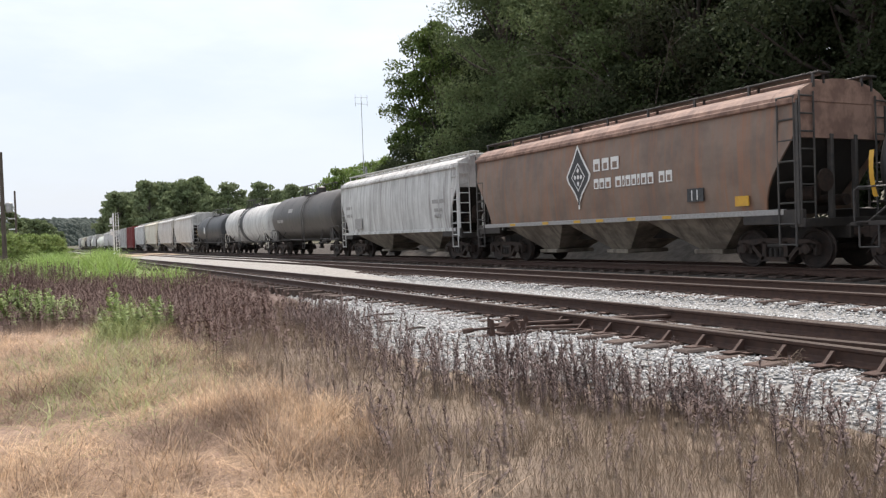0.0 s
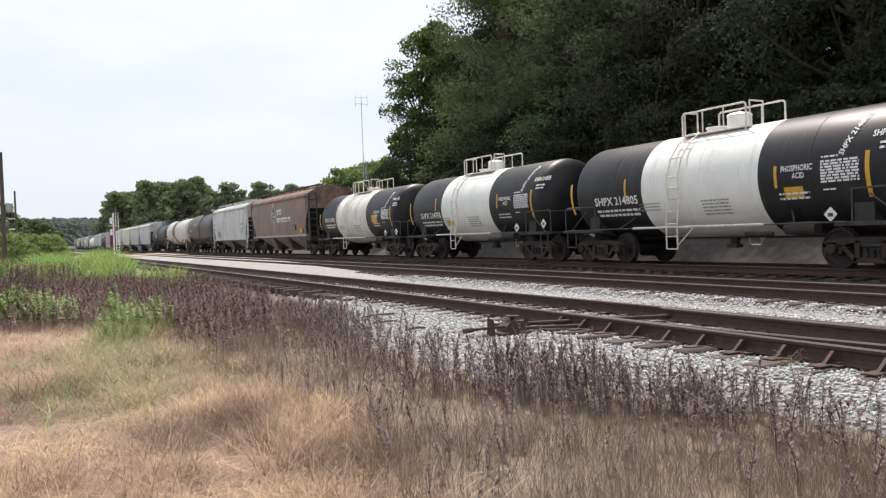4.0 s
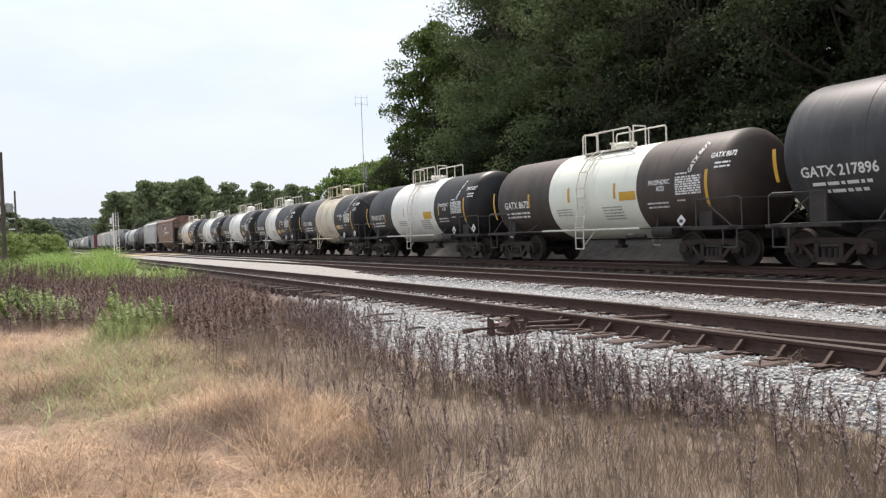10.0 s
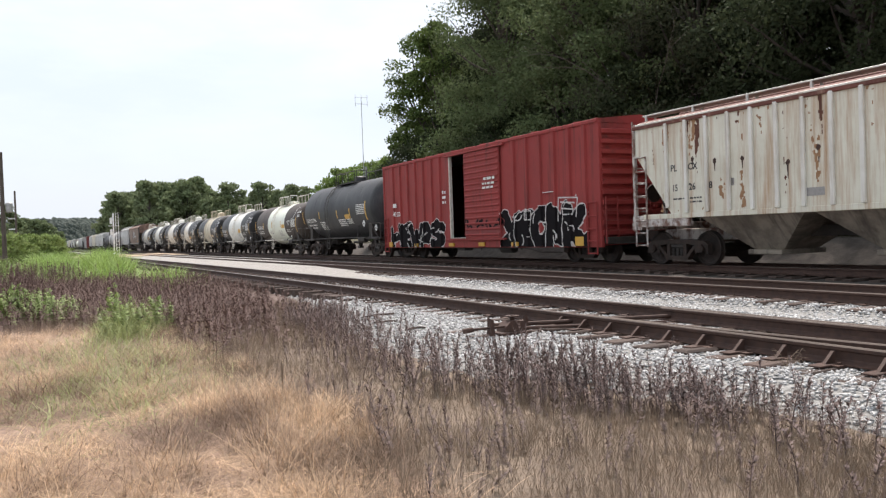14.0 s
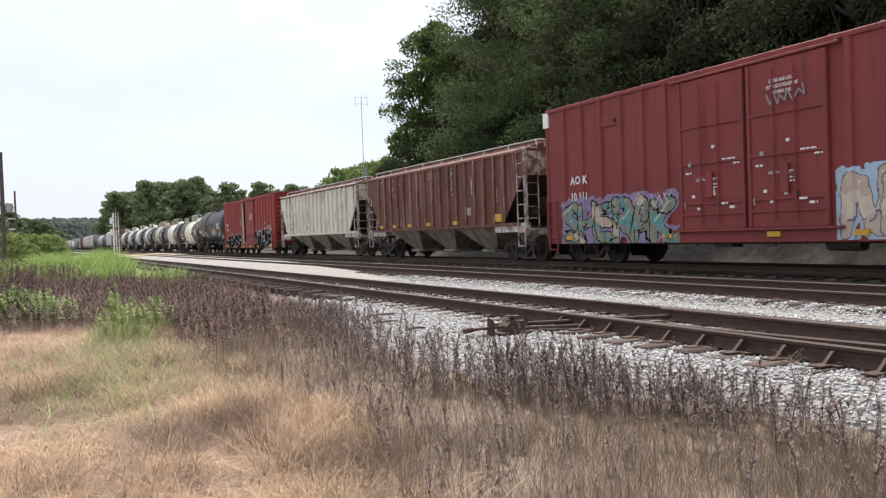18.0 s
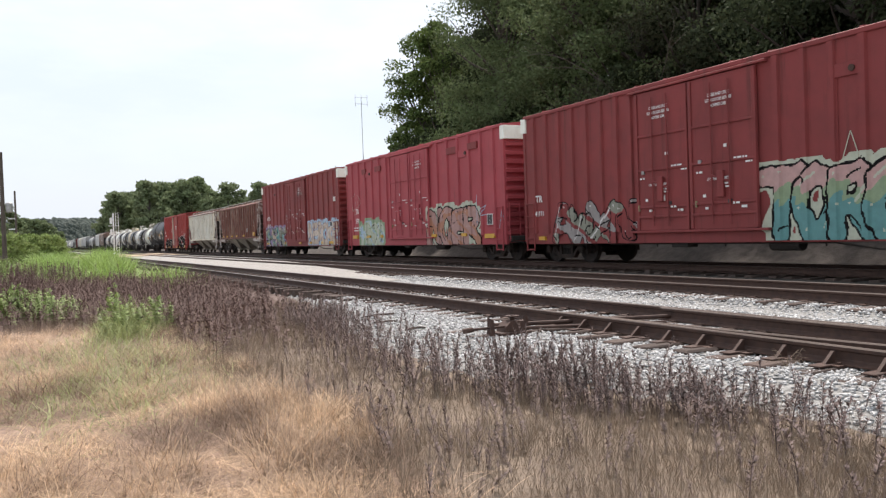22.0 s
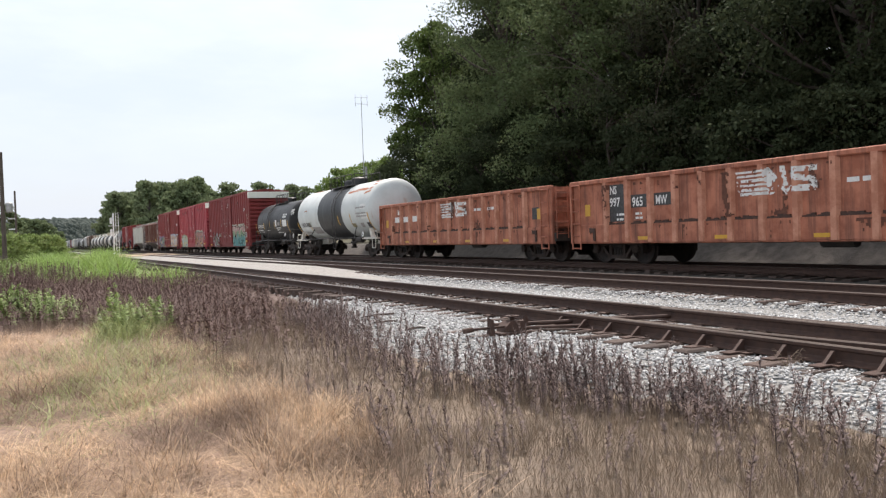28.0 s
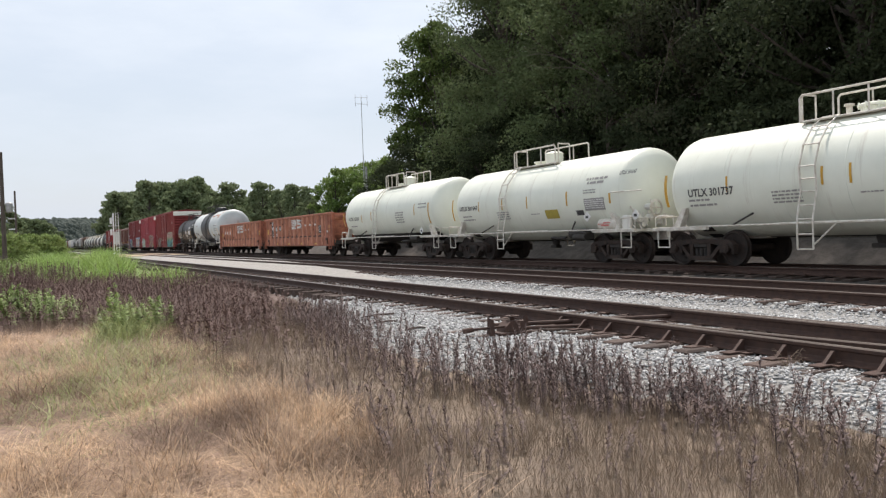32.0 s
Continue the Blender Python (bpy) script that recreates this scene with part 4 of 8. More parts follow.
# ---- gondolas ----
def gondola(label, front, length, marks, patches=(), post_y=5.63):
    car = car_at(label, front, length, "gondola_car", "gondola", "gondolas of the train")
    half = length / 2
    hb, hw, z0, z1 = half - 0.55, 1.52, 0.62, 2.50
    mat = GONDOLA_ORANGE
    part("floor", Build().box(-hw, hw, -hb, hb, 1.02, 1.12), DARK_INSIDE, car)
    for s in (-1, 1):
        part("side_wall", Build().box(*sorted((s * (hw - 0.03), s * hw)), -hb, hb, z0 + 0.2, z1 - 0.05), mat, car)
        part("top_chord", Build().box(*sorted((s * (hw - 0.05), s * (hw + 0.09))), -hb - 0.03, hb + 0.03, z1 - 0.10, z1 + 0.03, 0.02), mat, car)
        part("side_sill", Build().box(*sorted((s * (hw - 0.08), s * (hw + 0.03))), -hb, hb, z0, z0 + 0.22, 0.012), mat, car)
        part("lower_panel", Build().prism([(s * (hw - 0.02), z0 + 0.60), (s * (hw + 0.05), z0 + 0.54), (s * (hw + 0.05), z0 + 0.05), (s * (hw - 0.02), z0 + 0.02)], -hb + 0.1, hb - 0.1), mat, car)
        rr = random.Random(int(length * 10) + s)
        for k in range(13):
            y = post_y - 0.932 * k
            if k < 12:
                b, q = Build(), y - 0.13
                while q > y - 0.80:        # dirt caked on the ledge between two posts
                    w = rr.uniform(0.04, 0.14)
                    b.box(*sorted((s * (hw - 0.01), s * (hw + 0.048))), q - w, q, z0 + 0.545, z0 + 0.59 + rr.uniform(-0.01, 0.05))
                    q -= w
                part("ledge_dirt", b, RAIL_RUST, car)
            part("side_post", Build().prism([(s * hw, y + 0.12), (s * (hw + 0.10), y + 0.07), (s * (hw + 0.10), y - 0.07), (s * hw, y - 0.12)], z0 + 0.04, z1 - 0.08, "z"), ORANGE_BARE, car)
        for e in (-1, 1):
            part("corner_post", Build().box(*sorted((s * (hw - 0.05), s * (hw + 0.07))), e * hb - 0.07, e * hb + 0.07, z0, z1, 0.015), mat, car)
            ladder("ladder", car, s * (hw + 0.11), e * (hb - 0.1), e * (hb - 0.5), z0 - 0.18, z1 - 0.1, 6, mat)
    for e in (-1, 1):
        b = Build()
        b.box(-hw, hw, *sorted((e * (hb - 0.04), e * hb)), 1.0, z1 - 0.02)
        for z in (1.25, 1.75, 2.2):
            b.prism([(e * hb, z + 0.12), (e * (hb + 0.08), z + 0.06), (e * (hb + 0.08), z - 0.06), (e * hb, z - 0.12)], -hw, hw, "x")
        part("end_wall", b, mat, car)
        lb = Build()
        for x in (-hw + 0.05, -hw + 0.5):
            lb.rod((x, e * (hb + 0.16), 0.8), (x, e * (hb + 0.16), z1), 0.022)
        for k in range(5):
            lb.rod((-hw + 0.05, e * (hb + 0.16), 0.95 + 0.35 * k), (-hw + 0.5, e * (hb + 0.16), 0.95 + 0.35 * k), 0.02)
        part("end_ladder", lb, mat, car)
        b = Build()
        b.box(-hw, hw, *sorted((e * (hb - 0.02), e * (hb + 0.14))), 0.70, 0.98, 0.015)
        b.box(-0.2, 0.2, *sorted((e * (half - 0.5), e * (hb - 3))), 0.66, 0.98)
        part("end_sill", b, UNDERFRAME, car)
        truck(car, e * (half - 2.05))
    couplers(car, half)
    part("underframe", Build().box(-0.25, 0.25, -hb + 3, hb - 3, 0.60, 1.0, 0.01).box(-hw + 0.1, hw - 0.1, -hb + 0.5, hb - 0.5, 0.95, 1.02), UNDERFRAME, car)
    b = Build()
    b.rod((-1.1, -1.2, 0.62), (-1.1, -2.0, 0.62), 0.14, 12)
    b.pipe([(-1.3, 3.6, 0.62), (-1.3, -3.6, 0.62)], 0.02)
    part("brake_rigging", b, UNDERFRAME, car)
    sd = lambda y, z: (-hw - 0.012, y, z)
    for y0, y1, za, zb, m, nm in patches:
        part(nm, Build().box(-hw - 0.008, -hw + 0.01, min(y0, y1), max(y0, y1), za, zb), m, car)
    lettering(car, marks, LETTER_WHITE, sd)
    for k in (1, 4, 7, 10):
        y = post_y - 0.932 * k - 0.62
        part("reflector", Build().box(-hw - 0.056, -hw - 0.04, y - 0.2, y + 0.2, z0 + 0.10, z0 + 0.19), YELLOW, car)
    for e in (-1, 1):
        part("warning_panel", Build().box(-hw - 0.01, -hw + 0.01, e * (hb - 0.75) - 0.12, e * (hb - 0.75) + 0.12, 1.45, 1.8), YELLOW, car)
        part("hand_brake_bracket", Build().box(-hw - 0.10, -hw - 0.03, e * (hb - 1.0) - 0.16, e * (hb - 1.0) + 0.10, 0.95, 1.08, 0.01).box(-hw - 0.08, -hw - 0.03, e * (hb - 1.0) - 0.16, e * (hb - 1.0) - 0.06, 0.70, 0.95), RAIL_RUST, car)
    return car


# ---- ground and tracks ----
def ease(a, b, t):
    t = max(0.0, min(1.0, t))
    return a + (b - a) * t * t * (3 - 2 * t)


EDGES = {}


def ballast_edge(y):
    """Where the siding's stone meets the weeds, across the track."""
    y = round(max(0.0, min(399.0, y)), 1)
    if y not in EDGES:
        line = ((0, 5.45), (4.5, 5.3), (6.5, 4.6), (8, 4.1), (10, 4.2), (12, 4.55), (15, 5.25), (20, 6.1), (26, 6.35), (400, 6.4))
        k = max(j for j in range(len(line) - 1) if line[j][0] <= y)
        (a, p), (b, q) = line[k], line[k + 1]
        EDGES[y] = p + (q - p) * (y - a) / (b - a) + 0.16 * noise.noise((y * 0.7, 3.1, 0))
    return EDGES[y]


def ground_z(x, y):
    if x < ballast_edge(y) + 0.9:
        z = ease(-0.46, -0.20, (x - ballast_edge(y) + 0.6) / 1.5)
        if y > 0:
            z += 0.05 * noise.noise((x * 0.5, y * 0.5, 0)) * max(0, min(1, (ballast_edge(y) - x) / 2))
        if x < -20:
            z += min(3.0, (-20 - x) * 0.03)
        return z
    for edge, a, b, w in ((5.8, -0.20, -0.208, 0.3), (9.0, -0.208, -0.30, 0.6), (10.4, -0.30, -0.178, 0.5), (13.8, -0.178, -0.26, 0.5), (14.6, -0.26, -0.135, 0.6), (18.2, -0.135, -0.35, 0.9), (20.0, -0.35, 0.62, 2.4), (24.0, 0.62, 0.8, 6.0)):
        if x < edge:
            return a
        if x < edge + w:
            return ease(a, b, (x - edge) / w)
    return 0.8 + min(6.0, max(0, x - 30) * 0.05)


DRY_GROUND = surface("dry_ground", (0.36, 0.255, 0.190), (0.215, 0.148, 0.110), 0.95, grain=7.0, amount=0.8, bump=0.8, bump_scale=30)
LITTER = surface("weed_litter", (0.105, 0.072, 0.060), (0.16, 0.112, 0.092), 0.95, grain=3.0, amount=0.8, bump=0.8, bump_scale=30)
WEED_GROUND = surface("weed_ground", (0.168, 0.128, 0.095), (0.238, 0.184, 0.136), 0.95, grain=3.0, amount=0.8, bump=0.8, bump_scale=30)
GREEN_GROUND = surface("green_ground", (0.10, 0.15, 0.035), (0.16, 0.16, 0.06), 0.95, grain=0.6, amount=0.8, bump=0.8, bump_scale=10)
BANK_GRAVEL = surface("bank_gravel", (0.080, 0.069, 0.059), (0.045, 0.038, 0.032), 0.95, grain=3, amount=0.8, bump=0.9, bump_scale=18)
FOREST_FLOOR = surface("forest_floor", (0.05, 0.055, 0.028), (0.085, 0.07, 0.04), 0.95, grain=2, bump=0.8, bump_scale=12)


def build_ground():
    xs = sorted({-3000, -1200, -500, -250, -120, -80, -50, -35, -26, -20, -16, -12, -9, -7, *[-7 + 0.2 * k for k in range(58)], *[4.4 + 0.15 * k for k in range(40)], *[10.4 + 0.3 * k for k in range(45)], 24, 25, 27, 30, 35, 45, 60, 90, 140, 250, 500, 1200, 3000})
    ys = sorted({-3000, -1000, -300, -100, -50, -30, -20, -14, -10, *[-9 + 0.25 * k for k in range(120)], *[21 + 1.0 * k for k in range(40)], *[62 + 4 * k for k in range(30)], 190, 210, 240, 280, 330, 400, 500, 700, 1000, 1600, 3000})
    v = [(x, y, ground_z(x, y)) for y in ys for x in xs]
    nx = len(xs)
    f, m = [], []
    for j in range(len(ys) - 1):
        for i in range(nx - 1):
            f.append((j * nx + i, j * nx + i + 1, (j + 1) * nx + i + 1, (j + 1) * nx + i))
            x, y = (xs[i] + xs[i + 1]) / 2, (ys[j] + ys[j + 1]) / 2
            e = ballast_edge(y)
            if x < e:
                weedy = x > 2.1 + 0.8 * noise.noise((y * 0.35, 8.2, 0)) + 0.6 * noise.noise((x * 1.7, y * 1.7, 3)) or 17 < y
                m.append(2 if y > 34 and x > -0.3 else 7 if weedy and y > 13.5 + 1.2 * noise.noise((x * 0.8, y * 0.5, 2)) else 1 if weedy else 0)
            else:
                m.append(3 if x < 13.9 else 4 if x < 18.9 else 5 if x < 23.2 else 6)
    b = Build()
    b.v, b.f, b.m = v, f, m
    g = part("ground", b, [DRY_GROUND, WEED_GROUND, GREEN_GROUND, BALLAST, GRIMY_SHADED_BALLAST, BANK_GRAVEL, FOREST_FLOOR, LITTER])
    tagged(g, "dry grass verge, pale ballast beds and gravel bank", "ground", kind="structure")


build_ground()


def rail_build(x, z, y0, y1):
    """One rail: head, web and foot in section, drawn along the track."""
    h = [(-0.07, -0.175), (0.07, -0.175), (0.07, -0.162), (0.02, -0.140), (0.009, -0.120), (0.009, -0.055), (0.034, -0.040), (0.036, -0.010), (0.028, 0.0), (-0.028, 0.0), (-0.036, -0.010), (-0.034, -0.040), (-0.009, -0.055), (-0.009, -0.120), (-0.02, -0.140), (-0.07, -0.162)]
    n = len(h)
    b = Build()
    ys = [y0, y1]
    v = [(x + p, y, z + q) for y in ys for p, q in h]
    for k in range(n):
        b.add([v[k], v[(k + 1) % n], v[n + (k + 1) % n], v[n + k]], [(0, 1, 2, 3)], 1 if k in (7, 8, 9) else 0)
    b.add(v[:n], [tuple(range(n))])
    b.add(v[n:], [tuple(range(n))])
    return b


def tie_mesh(k):
    rr = random.Random(k)
    b = Build().box(-1.3, 1.3, -0.115, 0.115, -0.18, 0.0, 0.012)
    b.v = [(x + rr.uniform(-0.012, 0.012), y + rr.uniform(-0.012, 0.012), z + rr.uniform(-0.012, 0.006)) for x, y, z in b.v]
    return b.mesh("tie", TIE_WOOD)


TIE_MESHES = [tie_mesh(k) for k in range(5)]


def railway(label, x, z, tie_span, skew=0.012):
    tr = new("railway_track")
    tagged(tr, label, "railway track", "tracks side by side", "structure")
    tr.matrix_basis = pose(x, 0, z)
    for s in (-1, 1):
        part("rail", rail_build(s * (GAUGE / 2 + 0.036), 0, -40, 460), [RAIL_RUST, RAIL_HEAD], tr)
    rr = random.Random(int(x * 10))
    y, made = tie_span[0], 0
    while y < tie_span[1]:
        o = part("tie", TIE_MESHES[rr.randrange(5)], None, tr, at=pose(rr.uniform(-0.09, 0.05), y, -0.178, rr.uniform(-0.6, 0.6), rr.uniform(-0.8, 0.8), rr.uniform(-1.6, 1.6)))
        y += rr.uniform(0.47, 0.56)
    b = Build()
    while y < 300:
        b.box(-1.3 + rr.uniform(-0.08, 0.05), 1.3, y - 0.11, y + 0.11, -0.3, -0.175)
        y += 0.53
    tagged(part("far_ties", b, TIE_WOOD, tr), kind="stuff")
    b = Build()
    yy = tie_span[0]
    while yy < 30:
        for s in (-1, 1):
            xx = s * (GAUGE / 2 + 0.036)
            b.box(xx - 0.17, xx + 0.17, yy - 0.09, yy + 0.09, -0.180, -0.166)
            for d in (-0.09, 0.09):
                b.box(xx + d - 0.014, xx + d + 0.014, yy - 0.06, yy - 0.03, -0.17, -0.145)
        yy += 0.515
    tagged(part("tie_plates", b, RAIL_RUST, tr), kind="stuff")
    return tr


SIDING = railway("rusty siding track on worn wooden ties", 7.43, 0.0, (-6, 110))
MAIN = railway("main line track with rusty rails and ties", 12.2, 0.03, (-2, 100))
FREIGHT = railway("track under the freight train, its bed coloured dark for grime and shadow", TRAIN_X, TRAIN_Z, (4, 70))
FREIGHT.matrix_basis = on_line(0)


# ---- the turnout in the siding ----
def turnout():
    t = thing("turnout", "rusty hand-thrown turnout with point rails and braces", "turnout", pose(7.43, 0, 0))
    for s, way in ((-1, [(8.7, 0.075), (7.6, 0.10), (6.4, 0.19), (5.2, 0.31), (4.0, 0.45), (2.0, 0.72), (-3.0, 1.3)]), (1, [(8.7, 0.075), (4.0, 0.10), (-3.0, 0.30)])):
        b = Build()
        for (ya, ga), (yb, gb) in zip(way[:-1], way[1:]):
            seg = rail_build(0, -0.006, yb, ya)
            seg.v = [(px + s * (GAUGE / 2 + 0.036) - s * (ga + (gb - ga) * (ya - py) / (ya - yb)), py, pz) for px, py, pz in seg.v]
            b.add(seg.v, seg.f)
            b.m[-len(seg.m):] = seg.m
        part("point_rail", b, [RAIL_RUST, RAIL_HEAD], t)
    for k in range(12):
        y = 9.1 - 0.53 * k
        x = -(GAUGE / 2 + 0.036)
        b = Build()
        b.prism([(x - 0.20, -0.17), (x - 0.05, -0.17), (x - 0.035, -0.05), (x - 0.06, -0.05)], y - 0.018, y + 0.018)
        b.box(x - 0.32, x + 0.2, y - 0.07, y + 0.07, -0.178, -0.16, 0.004)
        part("rail_brace", b, RAIL_RUST, t)
        x = -x
        b = Build().prism([(x + 0.26, -0.17), (x + 0.05, -0.17), (x + 0.04, -0.045), (x + 0.07, -0.045)], y - 0.022, y + 0.022)
        part("rail_brace", b, RAIL_RUST, t)
    b = Build()
    b.rod((-1.85, 9.25, -0.10), (0.78, 8.5, -0.12), 0.03, 8)
    b.rod((-1.85, 9.05, -0.13), (0.2, 8.1, -0.13), 0.022, 8)
    part("throw_rod", b, RAIL_RUST, t)
    for y in (6.39, 5.50):
        part("rail_mark", Build().box(GAUGE / 2 + 0.022, GAUGE / 2 + 0.03, y - 0.09, y + 0.09, -0.125, -0.06, 0.002), LETTER_WHITE, t, "pale paint mark on the rail's web")
    for y in (9.0, 9.62):
        part("head_block", Build().box(-2.35, -1.2, y - 0.10, y + 0.10, -0.36, -0.185, 0.015), TIE_WOOD, t)
    return t


turnout()


def switch_stand():
    s = thing("switch_stand", "low rusty switch stand bolted on two long ties", "switch stand", pose(5.62, 8.95, -0.19) @ Matrix.Scale(0.68, 4))
    b = Build()
    b.box(-0.30, 0.42, -0.24, 0.24, 0.0, 0.05, 0.01)
    b.prism([(-0.16, 0.05), (0.36, 0.05), (0.30, 0.24), (0.0, 0.26), (-0.12, 0.15)], -0.15, 0.15)
    part("housing", b, RAIL_RUST, s)
    b = Build()
    b.rod((0.12, 0, 0.2), (0.12, 0, 0.36), 0.05, 10)
    b.rod((0.12, 0, 0.33), (0.12, 0, 0.35), 0.14, 10)
    part("spindle", b, RAIL_RUST, s)
    b = Build()
    b.rod((0.05, -0.1, 0.16), (-0.75, 0.05, 0.14), 0.025, 8)
    b.rod((-0.75, 0.05, 0.14), (-0.95, 0.08, 0.12), 0.05, 8)
    part("throw_lever", b, RAIL_RUST, s)
    for x, y in ((-0.34, 0.1), (-0.42, -0.12), (0.5, 0.1)):
        b = Build()
        b.prism([(x - 0.05, 0.0), (x + 0.05, 0.0), (x + 0.03, 0.30), (x - 0.03, 0.33)], y - 0.03, y + 0.03)
        part("lever_latch", b, RAIL_RUST, s)


switch_stand()


# ---- loose stone, weeds and grass: what nobody could count ----
def scatter_mesh(name, mat, protos, places, label, category):
    """Joins many turned copies of small prototypes into one mesh. protos: (verts Nx3, faces); places: proto, x, y, z, turn, lean, lean way, sx, sz."""
    rows = np.array(places)
    V, F, base = [], [], 0
    for k, (pv, pf) in enumerate(protos):
        g = rows[rows[:, 0] == k]
        if not len(g):
            continue
        x, y, z, turn, lean, way, sx, sz = (g[:, j:j + 1] for j in range(1, 9))
        px, py, pz = pv[None, :, 0] * sx, pv[None, :, 1] * sx, pv[None, :, 2] * sz
        qx, qy = px * np.cos(turn) - py * np.sin(turn), px * np.sin(turn) + py * np.cos(turn)
        h = pz * np.sin(lean)
        V.append(np.stack((qx + h * np.cos(way) + x, qy + h * np.sin(way) + y, pz * np.cos(lean) + z), 2).reshape(-1, 3))
        F.append((pf[None] + (np.arange(len(g)) * len(pv))[:, None, None]).reshape(-1, pf.shape[1]) + base)
        base += len(g) * len(pv)
    V, F = np.concatenate(V), np.concatenate(F)
    me = bpy.data.meshes.new(name)
    me.vertices.add(len(V))
    me.vertices.foreach_set("co", V.astype(np.float32).ravel())
    k = F.shape[1]
    me.loops.add(F.size)
    me.loops.foreach_set("vertex_index", F.astype(np.int32).ravel())
    me.polygons.add(len(F))
    me.polygons.foreach_set("loop_start", np.arange(0, F.size, k, dtype=np.int32))
    me.update(calc_edges=True)
    me.materials.append(mat)
    return tagged(new(name, me), label, category, kind="stuff")


RNG = random.Random(7)


def stone_protos():
    out = []
    for k in range(8):
        rr = random.Random(k + 50)
        d = [(1, 0, 0), (-1, 0, 0), (0, 1, 0), (0, -1, 0), (0, 0, 1), (0, 0, -1)]
        pv = np.array([[c * rr.uniform(0.7, 1.2) + rr.uniform(-0.25, 0.25) for c in p] for p in d]) * (1, 0.8, 0.65)
        pf = np.array([(0, 2, 4), (2, 1, 4), (1, 3, 4), (3, 0, 4), (2, 0, 5), (1, 2, 5), (3, 1, 5), (0, 3, 5)])
        out.append((pv, pf))
    return out


def stones():
    places = []
    rr = RNG
    for n, x0, x1, y0, y1, s0, s1 in ((32000, 4.0, 9.9, 2.4, 13, 0.014, 0.033), (17000, 4.4, 10.8, 13, 30, 0.018, 0.038), (15000, 9.0, 11.4, 4.5, 24, 0.018, 0.038), (9000, 12.9, 14.6, 6, 30, 0.018, 0.036)):
        for _ in range(n):
            x, y = rr.uniform(x0, x1), y0 + (y1 - y0) * rr.random() ** 1.3
            if x < ballast_edge(y) - 0.1 + rr.random() * 0.4:
                continue
            s = rr.uniform(s0, s1)
            z = ground_z(x, y) + s * 0.25
            places.append((rr.randrange(8), x, y, z, rr.uniform(0, 6.3), rr.uniform(0, 0.6), rr.uniform(0, 6.3), s, s))
    scatter_mesh("ballast_stones", STONE, stone_protos(), places, "pale grey crushed ballast stones", "gravel")


stones()

DEAD_WEED = surface("dead_weed", (0.125, 0.090, 0.084), (0.22, 0.165, 0.150), 0.9, grain=3, island=0.45, bump=0)
DARK_WEED = surface("dark_weed", (0.118, 0.073, 0.063), (0.18, 0.120, 0.102), 0.9, grain=0.8, island=0.25, bump=0)
BROWN_STALK = surface("brown_stalk", (0.182, 0.138, 0.101), (0.278, 0.214, 0.156), 0.9, grain=1.4, island=0.3, bump=0, translucent=0.2)
STRAW = surface("straw", (0.56, 0.405, 0.268), (0.23, 0.160, 0.116), 0.85, grain=0.8, amount=0.9, island=0.5, bump=0, translucent=0.25)
GREEN_WEED = surface("green_weed", (0.21, 0.30, 0.095), (0.30, 0.36, 0.15), 0.7, grain=0.7, island=0.4, bump=0, translucent=0.3)
PALE_GREEN = surface("pale_green_grass", (0.27, 0.33, 0.12), (0.36, 0.36, 0.18), 0.7, grain=0.9, island=0.35, bump=0, translucent=0.3)
YELLOW_GREEN = surface("yellow_green_grass", (0.30, 0.40, 0.115), (0.19, 0.31, 0.075), 0.7, grain=0.25, amount=0.7, island=0.3, bump=0, translucent=0.3)


def weed_protos(n, leaves, height=1.0, leaf=0.05, spread=0.09, top=0.35, rise=(-0.03, 0.07)):
    """Upright dead stalks: a thin bent stem with short ragged side leaves and seed heads, thicker towards the tip."""
    out = []
    for k in range(n):
        rr = random.Random(k * 7 + leaves)
        V, F = [], []
        bx, by = rr.uniform(-0.1, 0.1), rr.uniform(-0.1, 0.1)
        pts = [(bx * t * t, by * t * t, height * t) for t in (0, 0.33, 0.66, 1.0)]
        for i, (x, y, z) in enumerate(pts):
            r = 0.004 * (1 - 0.2 * i)
            V += [(x - r, y, z), (x + r, y, z), (x, y + r * 1.6, z)]
        for i in range(3):
            for a in range(3):
                q = (i * 3 + a, i * 3 + (a + 1) % 3, i * 3 + 3 + (a + 1) % 3, i * 3 + 3 + a)
                F += [(q[0], q[1], q[2]), (q[0], q[2], q[3])]
        for _ in range(leaves):
            t = top + (1 - top) * rr.random() ** 0.8
            a = rr.uniform(0, 6.3)
            w = spread * (1.15 - t) + 0.012
            c = (bx * t * t, by * t * t, height * t)
            tip = (c[0] + math.cos(a) * w, c[1] + math.sin(a) * w, c[2] + rr.uniform(*rise))
            s = leaf * rr.uniform(0.18, 0.4)
            o = len(V)
            V += [c, (c[0] + (tip[0] - c[0]) * 0.5 - math.sin(a) * s, c[1] + (tip[1] - c[1]) * 0.5 + math.cos(a) * s, (c[2] + tip[2]) / 2 + s), tip,
                  (c[0] + (tip[0] - c[0]) * 0.5 + math.sin(a) * s, c[1] + (tip[1] - c[1]) * 0.5 - math.cos(a) * s, (c[2] + tip[2]) / 2 - s)]
            F += [(o, o + 1, o + 2), (o, o + 2, o + 3)]
        out.append((np.array(V), np.array(F)))
    return out


